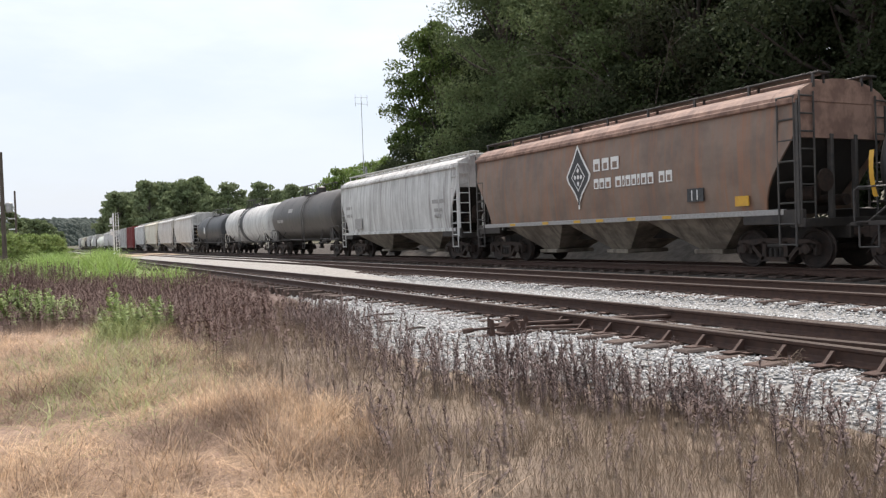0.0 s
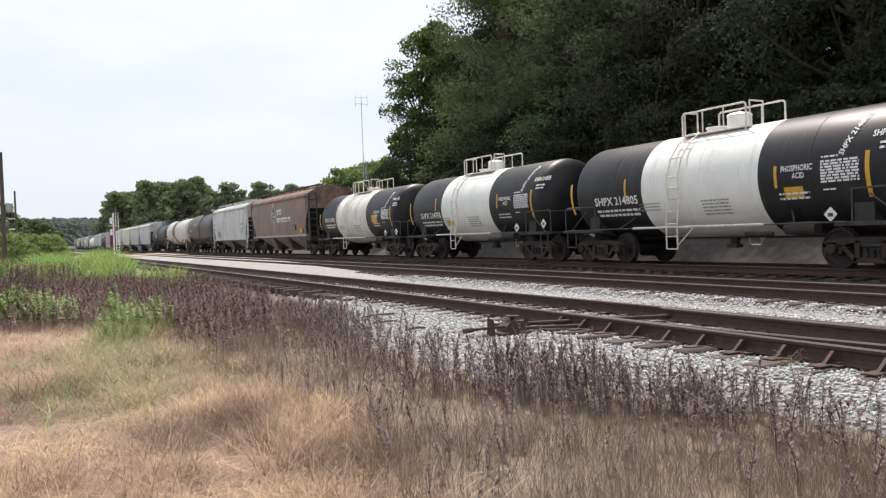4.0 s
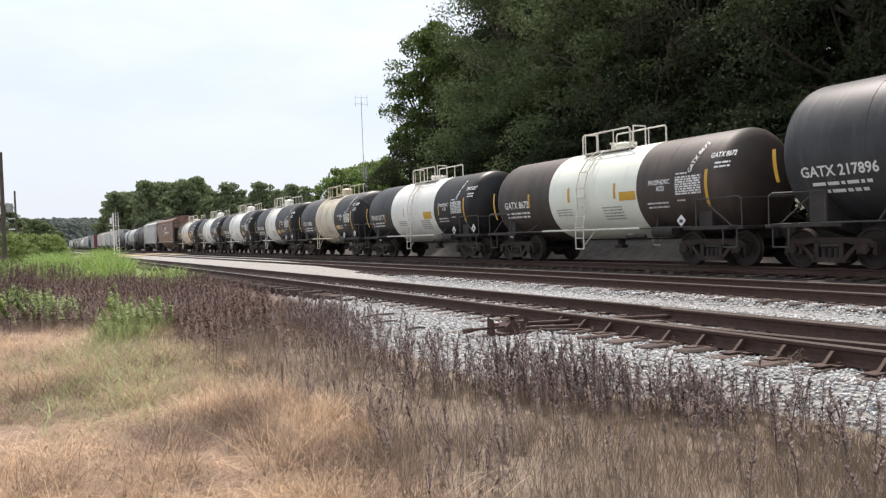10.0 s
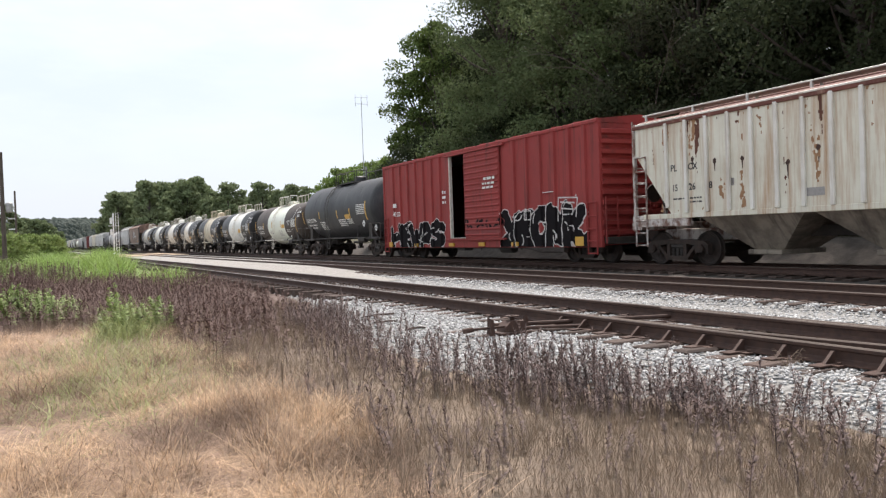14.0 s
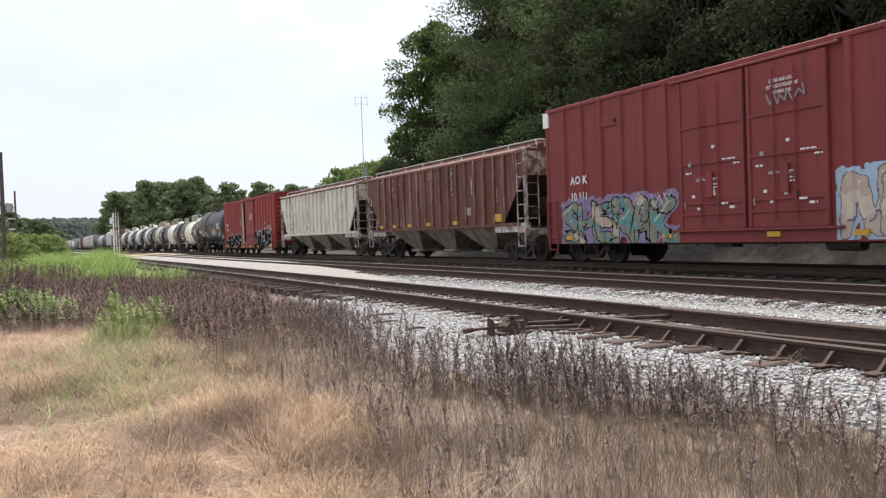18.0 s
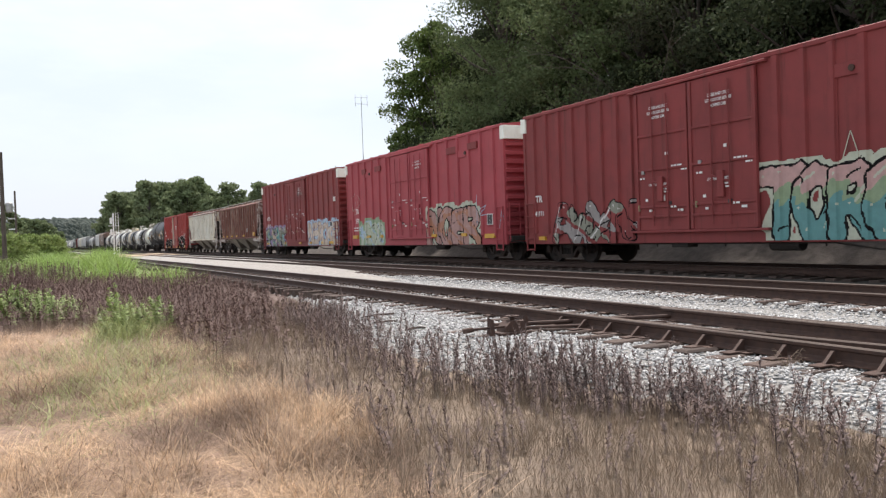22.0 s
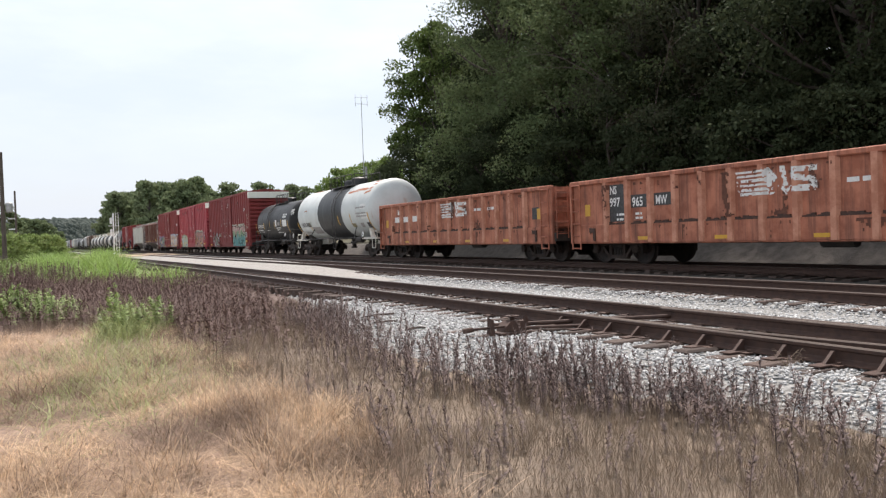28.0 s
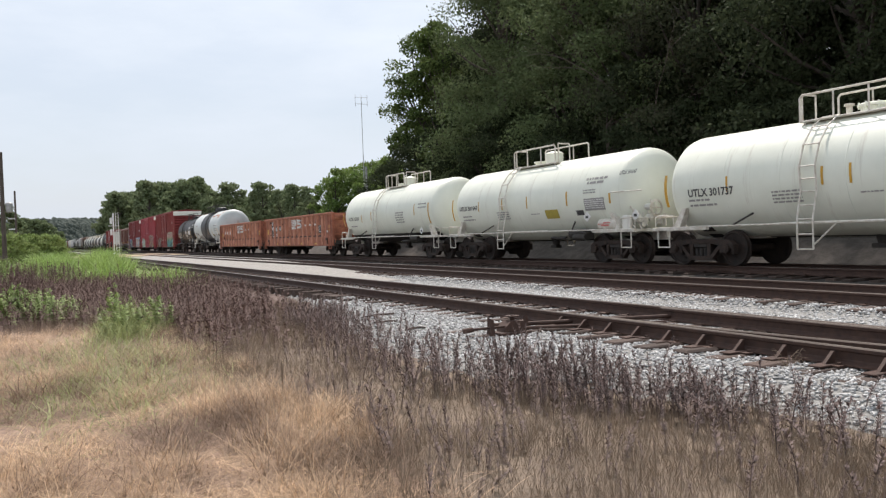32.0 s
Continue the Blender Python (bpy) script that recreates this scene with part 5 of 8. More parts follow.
def blade_protos(n, bend):
    out = []
    for k in range(n):
        rr = random.Random(k * 3 + int(bend * 10))
        b = bend * rr.uniform(0.3, 1.2)
        w = 0.0035
        V = [(-w, 0, 0), (w, 0, 0), (w * 0.9, b * 0.25, 0.5), (-w * 0.9, b * 0.25, 0.5), (w * 0.5, b * 0.7, 0.85), (-w * 0.5, b * 0.7, 0.85), (0, b * 1.1, 1.0)]
        F = [(0, 1, 2), (0, 2, 3), (3, 2, 4), (3, 4, 5), (5, 4, 6)]
        out.append((np.array(V), np.array(F)))
    return out


def weed_side(x, y):
    """How far into the weed strip a place lies: positive among the weeds, negative on the open dry grass."""
    n = 0.55 * noise.noise((x * 0.6, y * 0.35, 5.0))
    near = x - (2.35 + n - max(0, 6.0 - y) * 0.25)
    far = min(y - (17.5 + 2 * n - max(0.0, x) * 0.8), 48 - y) * 0.5
    return max(near, far)


def thin_protos(n):
    """Fine upright stems of three faces."""
    out = []
    for k in range(n):
        rr = random.Random(k * 5 + 2)
        bx, by, w = rr.uniform(-0.12, 0.12), rr.uniform(-0.12, 0.12), 0.0035
        out.append((np.array([(-w, 0, 0), (w, 0, 0), (w * 0.8 + bx * 0.3, by * 0.3, 0.55), (-w * 0.8 + bx * 0.3, by * 0.3, 0.55), (bx, by, 1.0)]), np.array([(0, 1, 2), (0, 2, 3), (3, 2, 4)])))
    return out


def heap(rows, kinds, out, lean, width):
    """Plants in rounded heaps, tallest in the middle. rows: count, middle x, y, spread x, y, least and greatest height."""
    rr = RNG
    for n, cx, cy, sx, sy, h0, h1 in rows:
        for _ in range(n):
            gx, gy = rr.gauss(0, 0.5), rr.gauss(0, 0.5)
            x, y = cx + sx * gx, cy + sy * gy
            if x > ballast_edge(y) - 0.15:
                continue
            tall = math.exp(-0.9 * (gx * gx + gy * gy))
            out.append((rr.randrange(kinds), x, y, ground_z(x, y) - 0.02, rr.uniform(0, 6.3), rr.uniform(0, lean), rr.uniform(0, 6.3), rr.uniform(*width), h0 + (h1 - h0) * tall * rr.uniform(0.5, 1.0)))


def vegetation():
    rr = RNG

    def row(kinds, x, y, lean, width, h, sink=0.02):
        return (rr.randrange(kinds), x, y, ground_z(x, y) - sink, rr.uniform(0, 6.3), rr.uniform(*lean), rr.uniform(0, 6.3), rr.uniform(*width), h)

    # leafy dead spires along the edge of the stone, with low ones among the stems
    weeds, tries = [], 0
    while len(weeds) < 850 and tries < 90000:
        tries += 1
        y, x = 2.3 + 13 * rr.random() ** 1.25, rr.uniform(1.6, 6.6)
        e, d = ballast_edge(y), weed_side(x, y)
        if d < 0 or x > e + 0.45:
            continue
        clump = noise.noise((x * 0.9, y * 0.6, 1.3))
        rim = max(0, 1 - abs(x - e + 0.30) / 0.65)
        if rr.random() > (0.012 + 0.06 * max(0, clump) + 0.20 * rim) * (0.3 if y < 4.5 else 0.45 if 7.2 < y < 13.5 else 1.0):
            continue
        weeds.append(row(14, x, y, (0, 0.14), (0.9, 1.5), rr.uniform(0.20, 0.47) * (1 + 0.3 * clump) * (1 + 0.25 * rim)))
    for _ in range(1700):
        y, x = 2.4 + 9 * rr.random() ** 1.3, rr.uniform(1.8, 5.8)
        if weed_side(x, y) > 0.3 and x < ballast_edge(y) and rr.random() < 0.45 + noise.noise((x * 1.3, y * 0.9, 7)):
            weeds.append(row(14, x, y, (0, 0.4), (0.4, 0.7), rr.uniform(0.10, 0.22)))
    # the dense dark stand farther on
    dark, tries = [], 0
    while len(dark) < 5600 and tries < 120000:
        tries += 1
        y, x = 9.5 + 25 * rr.random() ** 1.1, rr.uniform(-9, 6.6)
        if rr.random() > (y - 10.0) / 5.5:
            continue
        if weed_side(x, y) < 0 or x > ballast_edge(y) - 0.15 or rr.random() > 0.85 + 0.5 * noise.noise((x * 0.7, y * 0.4, 1.3)):
            continue
        shy = y > 9.5 and x > ballast_edge(y) - 1.1
        if shy and rr.random() < 0.72:
            continue
        lift = (0.8 if shy else 1.0) * (1 + 0.45 * noise.noise((x * 0.5, y * 0.3, 6))) * (1.3 if x < 0.3 and y > 20 else 1.0)
        dark.append(row(10, x, y, (0, 0.2), (1.0, 1.7), rr.uniform(0.30, 0.60) * lift * (1.35 if rr.random() < 0.08 else 1.0)))
    for _ in range(420):
        dark.append(row(10, rr.uniform(-4.5, 0.4), rr.uniform(24, 44), (0, 0.14), (0.9, 1.6), rr.uniform(0.6, 1.15)))
    for _ in range(90):
        dark.append(row(10, rr.gauss(1.0, 0.5), rr.uniform(33, 38), (0, 0.10), (0.9, 1.4), rr.uniform(0.7, 1.1)))
    # fine brown stems between the weeds
    stalks = []
    for _ in range(170000):
        y, x = 2.2 + 17 * rr.random() ** 1.6, rr.uniform(-0.5, 6.6)
        if weed_side(x, y) < -0.6 + 0.6 * rr.random() or x > ballast_edge(y) - 0.25 * rr.random() or rr.random() > 0.8 + 0.7 * noise.noise((x * 1.1, y * 0.8, 12)):
            continue
        stalks.append(row(8, x, y, (0, 0.8), (0.30, 0.62), rr.uniform(0.10, 0.30) * (0.8 if 5.0 < y < 10 and x > 2.8 else 1.0)))
    # matted straw, thin where the earth shows through
    straw = []
    for _ in range(140000):
        y, x = 3.2 + 19 * rr.random() ** 1.5, rr.uniform(-7.5, 3.6)
        tuft = noise.noise((x * 1.1, y * 1.1, 2.0)) + 0.5 * noise.noise((x * 3.1, y * 3.1, 4.0))
        if weed_side(x, y) > 0.45 * rr.random() or rr.random() > 0.80 + tuft * 0.7 or ((x + 0.35) / 0.55) ** 2 + ((y - 7.9) / 0.4) ** 2 < 1:
            continue
        straw.append(row(8, x, y, (0.1, 1.4), (0.40, 0.85), rr.uniform(0.08, 0.20) * (1 + 0.8 * max(-0.6, tuft)), 0.01))
    for _ in range(42000):         # blades lying flat
        y, x = 3.2 + 14 * rr.random() ** 1.5, rr.uniform(-5.5, 3.2)
        if weed_side(x, y) < 0.6 * rr.random():
            straw.append(row(8, x, y, (1.25, 1.56), (0.45, 0.9), rr.uniform(0.10, 0.26), -0.01 - 0.03 * rr.random()))
    for _ in range(36000):         # the verge round and behind the camera
        y, x = rr.uniform(-9, 3.3), rr.uniform(-7, 5.2)
        side = weed_side(x, y) + rr.gauss(0, 0.25)
        if side > 0.1:
            if y < 2.6 and x < ballast_edge(y):
                stalks.append(row(8, x, y, (0, 0.45), (0.5, 1.0), rr.uniform(0.12, 0.32)))
        else:
            straw.append(row(8, x, y, (0.1, 1.15), (0.7, 1.2), rr.uniform(0.10, 0.24), 0.01))
    tufts = [(3.6 + 9 * rr.random() ** 1.2, rr.uniform(-3.5, 3.0), rr.uniform(0.5, 1.1)) for _ in range(120)] + [(rr.uniform(5.2, 7.8), rr.uniform(1.4, 2.7), rr.uniform(0.7, 1.2)) for _ in range(46)]
    for cy, cx, big in tufts:      # upright tufts standing out of the matted grass
        if weed_side(cx, cy) > 0.3:
            continue
        for _ in range(75):
            straw.append(row(8, cx + rr.gauss(0, 0.10 * big), cy + rr.gauss(0, 0.10 * big), (0.0, 0.75), (0.45, 0.8), rr.uniform(0.16, 0.36) * big, 0.01))
    for _ in range(150):           # single long stems
        y, x = rr.uniform(3.8, 12), rr.uniform(-2.5, 2.6)
        straw.append(row(8, x, y, (0.1, 0.9), (0.5, 0.8), rr.uniform(0.35, 0.6), 0.01))
    green, blades, yellow = [], [], []
    heap(((170, -0.9, 20.4, 2.0, 1.5, 0.2, 0.95), (24, 0.4, 19.2, 0.6, 0.6, 0.2, 0.8), (24, 1.45, 15.2, 0.38, 0.6, 0.2, 1.0), (9, 2.1, 15.5, 0.25, 0.3, 0.4, 0.8), (120, -3.4, 26, 2.0, 2.0, 0.4, 0.9), (220, -1.8, 36, 3.0, 3, 0.7, 1.4)), 10, green, 0.35, (0.8, 1.6))
    heap(((420, 1.35, 14.3, 0.6, 1.1, 0.15, 0.6), (320, 1.6, 15.3, 0.6, 0.7, 0.2, 0.85), (1500, 0.95, 11.6, 1.5, 3.4, 0.08, 0.34), (1100, 0.7, 9.2, 1.2, 2.2, 0.06, 0.26), (500, -1.2, 11.5, 1.4, 2.0, 0.08, 0.28)), 8, blades, 0.7, (0.7, 1.4))
    heap(((2100, 1.2, 48, 1.7, 7, 0.6, 1.65), (2300, 3.5, 46, 1.3, 7, 0.6, 1.8), (500, 1.8, 42, 2.4, 5, 0.4, 0.8), (330, 4.4, 30, 0.7, 2.2, 0.35, 1.05), (700, -2.6, 44, 2.6, 4, 0.5, 1.2)), 8, yellow, 0.4, (2.5, 5.0))
    scatter_mesh("green_grass", PALE_GREEN, blade_protos(8, 0.4), blades, "green grass coming through the dry verge", "grass")
    scatter_mesh("dead_weeds", DEAD_WEED, weed_protos(14, 74, leaf=0.014, spread=0.036, top=0.22, rise=(0.01, 0.10)), weeds, "sparse brown dead weeds along the ballast", "weeds")
    scatter_mesh("dark_weeds", DARK_WEED, weed_protos(10, 44, leaf=0.021, spread=0.075, top=0.12, rise=(0.0, 0.11)), dark, "dense dark red-brown dead weeds", "weeds")
    scatter_mesh("brown_grass", BROWN_STALK, thin_protos(8), stalks, "fine grey-brown dry stalks between the weeds", "grass")
    scatter_mesh("dry_grass", STRAW, blade_protos(8, 0.5), straw, "straw-coloured dry grass, matted and bent", "grass")
    scatter_mesh("green_weeds", GREEN_WEED, weed_protos(10, 44, leaf=0.060, spread=0.12, top=0.05), green, "fresh green leafy weeds in the dry verge", "weeds")
    scatter_mesh("tall_grass", YELLOW_GREEN, blade_protos(8, 0.3), yellow, "tall yellow-green grass beyond the weeds", "grass")


vegetation()


# ---- small things on the ground ----
CROSSING_DIRT = surface("crossing_dirt", (0.42, 0.31, 0.21), (0.33, 0.25, 0.175), 0.95, grain=1.5, amount=0.8, bump=0.5, bump_scale=14)
b = Build()
for x0, x1 in ((4.6, 6.60), (6.80, 8.06), (8.26, 11.36), (11.54, 12.86), (13.04, 15.3)):
    b.box(x0, x1, 88, 112, -0.3, -0.035)
tagged(part("pavement", b, CROSSING_DIRT), "tan dirt crossing laid between the rails", "crossing", kind="structure")
CROSSING_GRAVEL = surface("crossing_gravel", (0.34, 0.325, 0.30), (0.22, 0.208, 0.19), 0.95, grain=9, amount=0.8, bump=0.6, bump_scale=20)
b = Build()
rr = random.Random(77)
for ya, yb, outline in ((23, 34, [(8.3, -0.22), (9.2, -0.09), (11.36, -0.06)]), (30, 44, [(11.54, -0.06), (12.86, -0.055)]), (38, 52, [(13.04, -0.06), (14.4, -0.07), (15.1, -0.14)])):
    rows = [(ya, 0.0), (yb, 1.0), (88, 1.0)]           # ramps up from the bed to just under the rail heads
    n = len(outline)
    v = [(x + 0.1 * rr.uniform(-1, 1) * (k in (0, n - 1) and x in (8.3, 15.1)), y, -0.26 + (z + 0.26) * h) for y, h in rows for k, (x, z) in enumerate(outline)]
    v += [(x, y, -0.3) for y, h in rows for x, z in (outline[0], outline[-1])]
    m = 3 * n
    f = [(j * n + k, j * n + k + 1, j * n + n + k + 1, j * n + n + k) for j in range(2) for k in range(n - 1)]
    f += [(j * n, j * n + n, m + 2 * j + 2, m + 2 * j) for j in range(2)] + [(j * n + n - 1, m + 2 * j + 1, m + 2 * j + 3, j * n + 2 * n - 1) for j in range(2)]
    b.add(v, f)
tagged(part("pavement", b, CROSSING_GRAVEL), "pale gravel spread over the main line's ties", "crossing", kind="structure")

stake = thing("stake", "thin grey wooden stake in the dry grass", "stake", pose(2.22, 7.82, ground_z(2.22, 7.82) - 0.05, 3, -2, 0))
part("shaft", Build().rod((0, 0, 0), (0.01, 0, 0.46), 0.011, 6, 0.008), BROWN_STALK, stake)
for sx, sy, st in ((4.95, 10.3, 25), (5.05, 11.6, 15), (5.3, 12.6, 160)):
    stick = thing("stick", "short dark stick lying on the ballast", "stick", pose(sx, sy, ground_z(sx, sy) + 0.03, 0, 4, st), "sticks on the ballast")
    part("shaft", Build().rod((-0.28, 0, 0), (0.05, 0.02, 0.02), 0.018, 6, 0.014).rod((0.05, 0.02, 0.02), (0.3, -0.03, 0.0), 0.014, 6, 0.008), TIE_WOOD, stick)


def dry_bush(x, y, seed):
    rr = random.Random(seed)
    t = thing("dry_bush", "dry twiggy tumbleweed beside the rail", "bush", pose(x, y, ground_z(x, y)))
    b = Build()
    for _ in range(18):
        a, q = rr.uniform(0, 6.3), Vector((0, 0, 0.02))
        for k in range(4):
            n = q + Vector((math.cos(a) * rr.uniform(0.02, 0.06), math.sin(a) * rr.uniform(0.02, 0.06), rr.uniform(0.0, 0.07) * (1 if k < 3 else -0.5)))
            b.rod(q, n, 0.002, 4)
            q, a = n, a + rr.uniform(-0.7, 0.7)
    tagged(part("twig_tangle", b, BROWN_STALK, t), kind="stuff")


dry_bush(6.28, 5.1, 3)


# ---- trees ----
# the wood's leaf tones hold painted light: darkest for deep shade, paler where lit
LEAF_SHADED = surface("shaded_foliage", (0.040, 0.053, 0.028), (0.056, 0.072, 0.037), 0.85, spec=0.10, grain=0.35, amount=0.8, island=0.2, bump=0, translucent=0.3)
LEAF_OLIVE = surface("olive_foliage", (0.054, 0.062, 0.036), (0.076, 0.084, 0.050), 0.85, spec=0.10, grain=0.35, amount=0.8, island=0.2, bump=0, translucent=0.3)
LEAF_LIT = surface("lit_foliage", (0.098, 0.136, 0.062), (0.145, 0.182, 0.088), 0.85, spec=0.10, grain=0.35, amount=0.8, island=0.2, bump=0, translucent=0.3)
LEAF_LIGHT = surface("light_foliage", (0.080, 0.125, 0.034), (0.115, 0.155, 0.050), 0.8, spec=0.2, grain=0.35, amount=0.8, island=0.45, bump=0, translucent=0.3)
LEAF_BUSH = surface("bush_foliage", (0.13, 0.21, 0.05), (0.19, 0.26, 0.075), 0.65, grain=0.4, amount=0.8, island=0.4, bump=0, translucent=0.3)
LEAF_SOFT = surface("soft_foliage", (0.19, 0.26, 0.085), (0.26, 0.32, 0.13), 0.8, spec=0.15, grain=0.4, amount=0.8, island=0.35, bump=0, translucent=0.35)
# distance haze is put into this colour: paler than the leaves themselves
LEAF_FAR_HAZED = surface("hazed_far_foliage", (0.175, 0.220, 0.115), (0.235, 0.270, 0.155), 0.85, spec=0.1, grain=0.12, amount=0.8, island=0.2, bump=0, translucent=0.2)
BARK = surface("bark", (0.045, 0.036, 0.030), (0.08, 0.066, 0.055), 0.9, grain=9, stretch=(1, 1, 0.2), bump=0.6, bump_scale=18)


def tree_meshes(seed, height, width, leaves, leaf, low=0.18, clumps=60):
    """Trunk with limbs, and a crown of small leaves in uneven clumps, as two meshes."""
    rr = random.Random(seed)
    tb = Build()
    p, pts = Vector((0, 0, -0.3)), [Vector((0, 0, -0.3))]
    for k in range(6):
        p = p + Vector((rr.uniform(-0.25, 0.25), rr.uniform(-0.25, 0.25), height * 0.14))
        pts.append(p.copy())
    r0 = height * 0.018
    for k in range(6):
        tb.rod(pts[k], pts[k + 1], r0 * (1 - k / 7), 8, r0 * (1 - (k + 1) / 7))
    centres = []
    for k in range(clumps):
        t = low + (1 - low) * (k + 0.5) / clumps * rr.uniform(0.92, 1.0)
        env = math.sin(math.pi * min(1, 0.16 + 0.84 * (t - low) / (1 - low)) ** 0.9) ** 0.7 * 0.95 + 0.08
        a = rr.uniform(0, 6.3)
        d = width * env * rr.uniform(0.35, 1.0) * rr.uniform(0.85, 1.15)
        c = Vector((d * math.cos(a), d * math.sin(a), height * t + rr.uniform(-0.3, 0.3)))
        centres.append((c, width * rr.uniform(0.15, 0.33)))
        base = pts[min(5, int(t * 6))]
        if k % 2 == 0:
            mid = base.lerp(c, 0.55) + Vector((0, 0, -0.25))
            tb.rod(base, mid, r0 * 0.35, 5, r0 * 0.2)
            tb.rod(mid, c, r0 * 0.2, 5, r0 * 0.06)
    n = leaves
    g = np.random.RandomState(seed)
    which = g.randint(0, len(centres), n)
    C = np.array([c[0][:] for c in centres])[which]
    S = np.array([c[1] for c in centres])[which][:, None]
    d = g.normal(size=(n, 3))
    d /= np.linalg.norm(d, axis=1)[:, None]
    d[:, 2] = np.where((d[:, 2] < 0) & (g.rand(n) < 0.55), -d[:, 2], d[:, 2])      # leaves crowd on the clumps' tops
    P = C + d * S * (g.rand(n, 1) ** 0.33) * (1.0, 1.0, 0.70) + g.normal(size=(n, 3)) * S * 0.10
    u = g.normal(size=(n, 3)) + (0, 0, -0.3)
    u /= np.linalg.norm(u, axis=1)[:, None]
    w = np.cross(u, g.normal(size=(n, 3)) + (0, 0, 1.0))
    w /= np.linalg.norm(w, axis=1)[:, None]
    L = leaf * g.uniform(0.6, 1.3, (n, 1))
    q = np.stack((P - u * L, P + w * L * 0.55, P + u * L, P - w * L * 0.55), 1).reshape(-1, 3)
    me = bpy.data.meshes.new("crown")
    me.vertices.add(len(q))
    me.vertices.foreach_set("co", q.astype(np.float32).ravel())
    me.loops.add(len(q))
    me.loops.foreach_set("vertex_index", np.arange(len(q), dtype=np.int32))
    me.polygons.add(n)
    me.polygons.foreach_set("loop_start", np.arange(0, 4 * n, 4, dtype=np.int32))
    me.update(calc_edges=True)
    return tb.mesh("trunk", BARK), me


def tree_kind(seed, height, width, leaves, leaf, mat, label, low=0.18, clumps=60, category="tree", name="tree", group="trees behind the tracks"):
    trunk, crown = tree_meshes(seed, height, width, leaves, leaf, low, clumps)
    crown.materials.append(mat)

    def plant(x, y, turn=0.0, s=1.0, z=None):
        t = thing(name, label, category, pose(x, y, ground_z(x, y) if z is None else z, 0, 0, turn) @ Matrix.Scale(s, 4), group)
        part("trunk", trunk, None, t)
        part("crown", crown, None, t)
        return t
    return plant


def bearing(px):
    """Metres to the right of the track's line for each metre along it, for a far thing on that bearing."""
    return math.tan(math.atan((px - 784) / 1400) + HEADING)


oak_a = tree_kind(11, 17, 4.6, 44000, 0.09, LEAF_SHADED, "tall broadleaf tree at the wood's edge, leaf colour darkened as shade", 0.10, 105)
oak_b = tree_kind(12, 19, 5.2, 42000, 0.088, LEAF_LIT, "tall green broadleaf tree at the wood's edge", 0.08, 115)
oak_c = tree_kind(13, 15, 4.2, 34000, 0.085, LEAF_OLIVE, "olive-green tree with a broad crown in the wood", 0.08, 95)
oak_m = tree_kind(22, 17, 4.8, 38000, 0.085, LEAF_LIT, "tall green broadleaf tree near the wood's corner", 0.08, 105)
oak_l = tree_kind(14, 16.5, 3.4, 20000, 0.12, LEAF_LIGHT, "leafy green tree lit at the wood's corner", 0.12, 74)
oak_back = tree_kind(19, 18, 5.0, 15000, 0.26, LEAF_SHADED, "tall dark tree deep in the wood", 0.08, 70)
shrub = tree_kind(15, 6.5, 2.7, 13000, 0.085, LEAF_SHADED, "dense dark shrub under the trees", 0.02, 40, "shrub", "shrub", "undergrowth of the wood")
far_oak = tree_kind(16, 16, 5.2, 6500, 0.42, LEAF_FAR_HAZED, "distant rounded green tree beside the line", 0.05, 60)
far_oak2 = tree_kind(17, 14, 4.4, 6000, 0.40, LEAF_FAR_HAZED, "distant rounded green tree beside the line", 0.05, 50)
young = tree_kind(20, 9.0, 3.2, 5000, 0.2, LEAF_BUSH, "light green young tree behind the train", 0.05, 50)
bush = tree_kind(18, 3.0, 2.2, 4200, 0.12, LEAF_SOFT, "green roadside bush beyond the tall grass", 0.02, 30, "bush", "bush", "bushes beside the line")


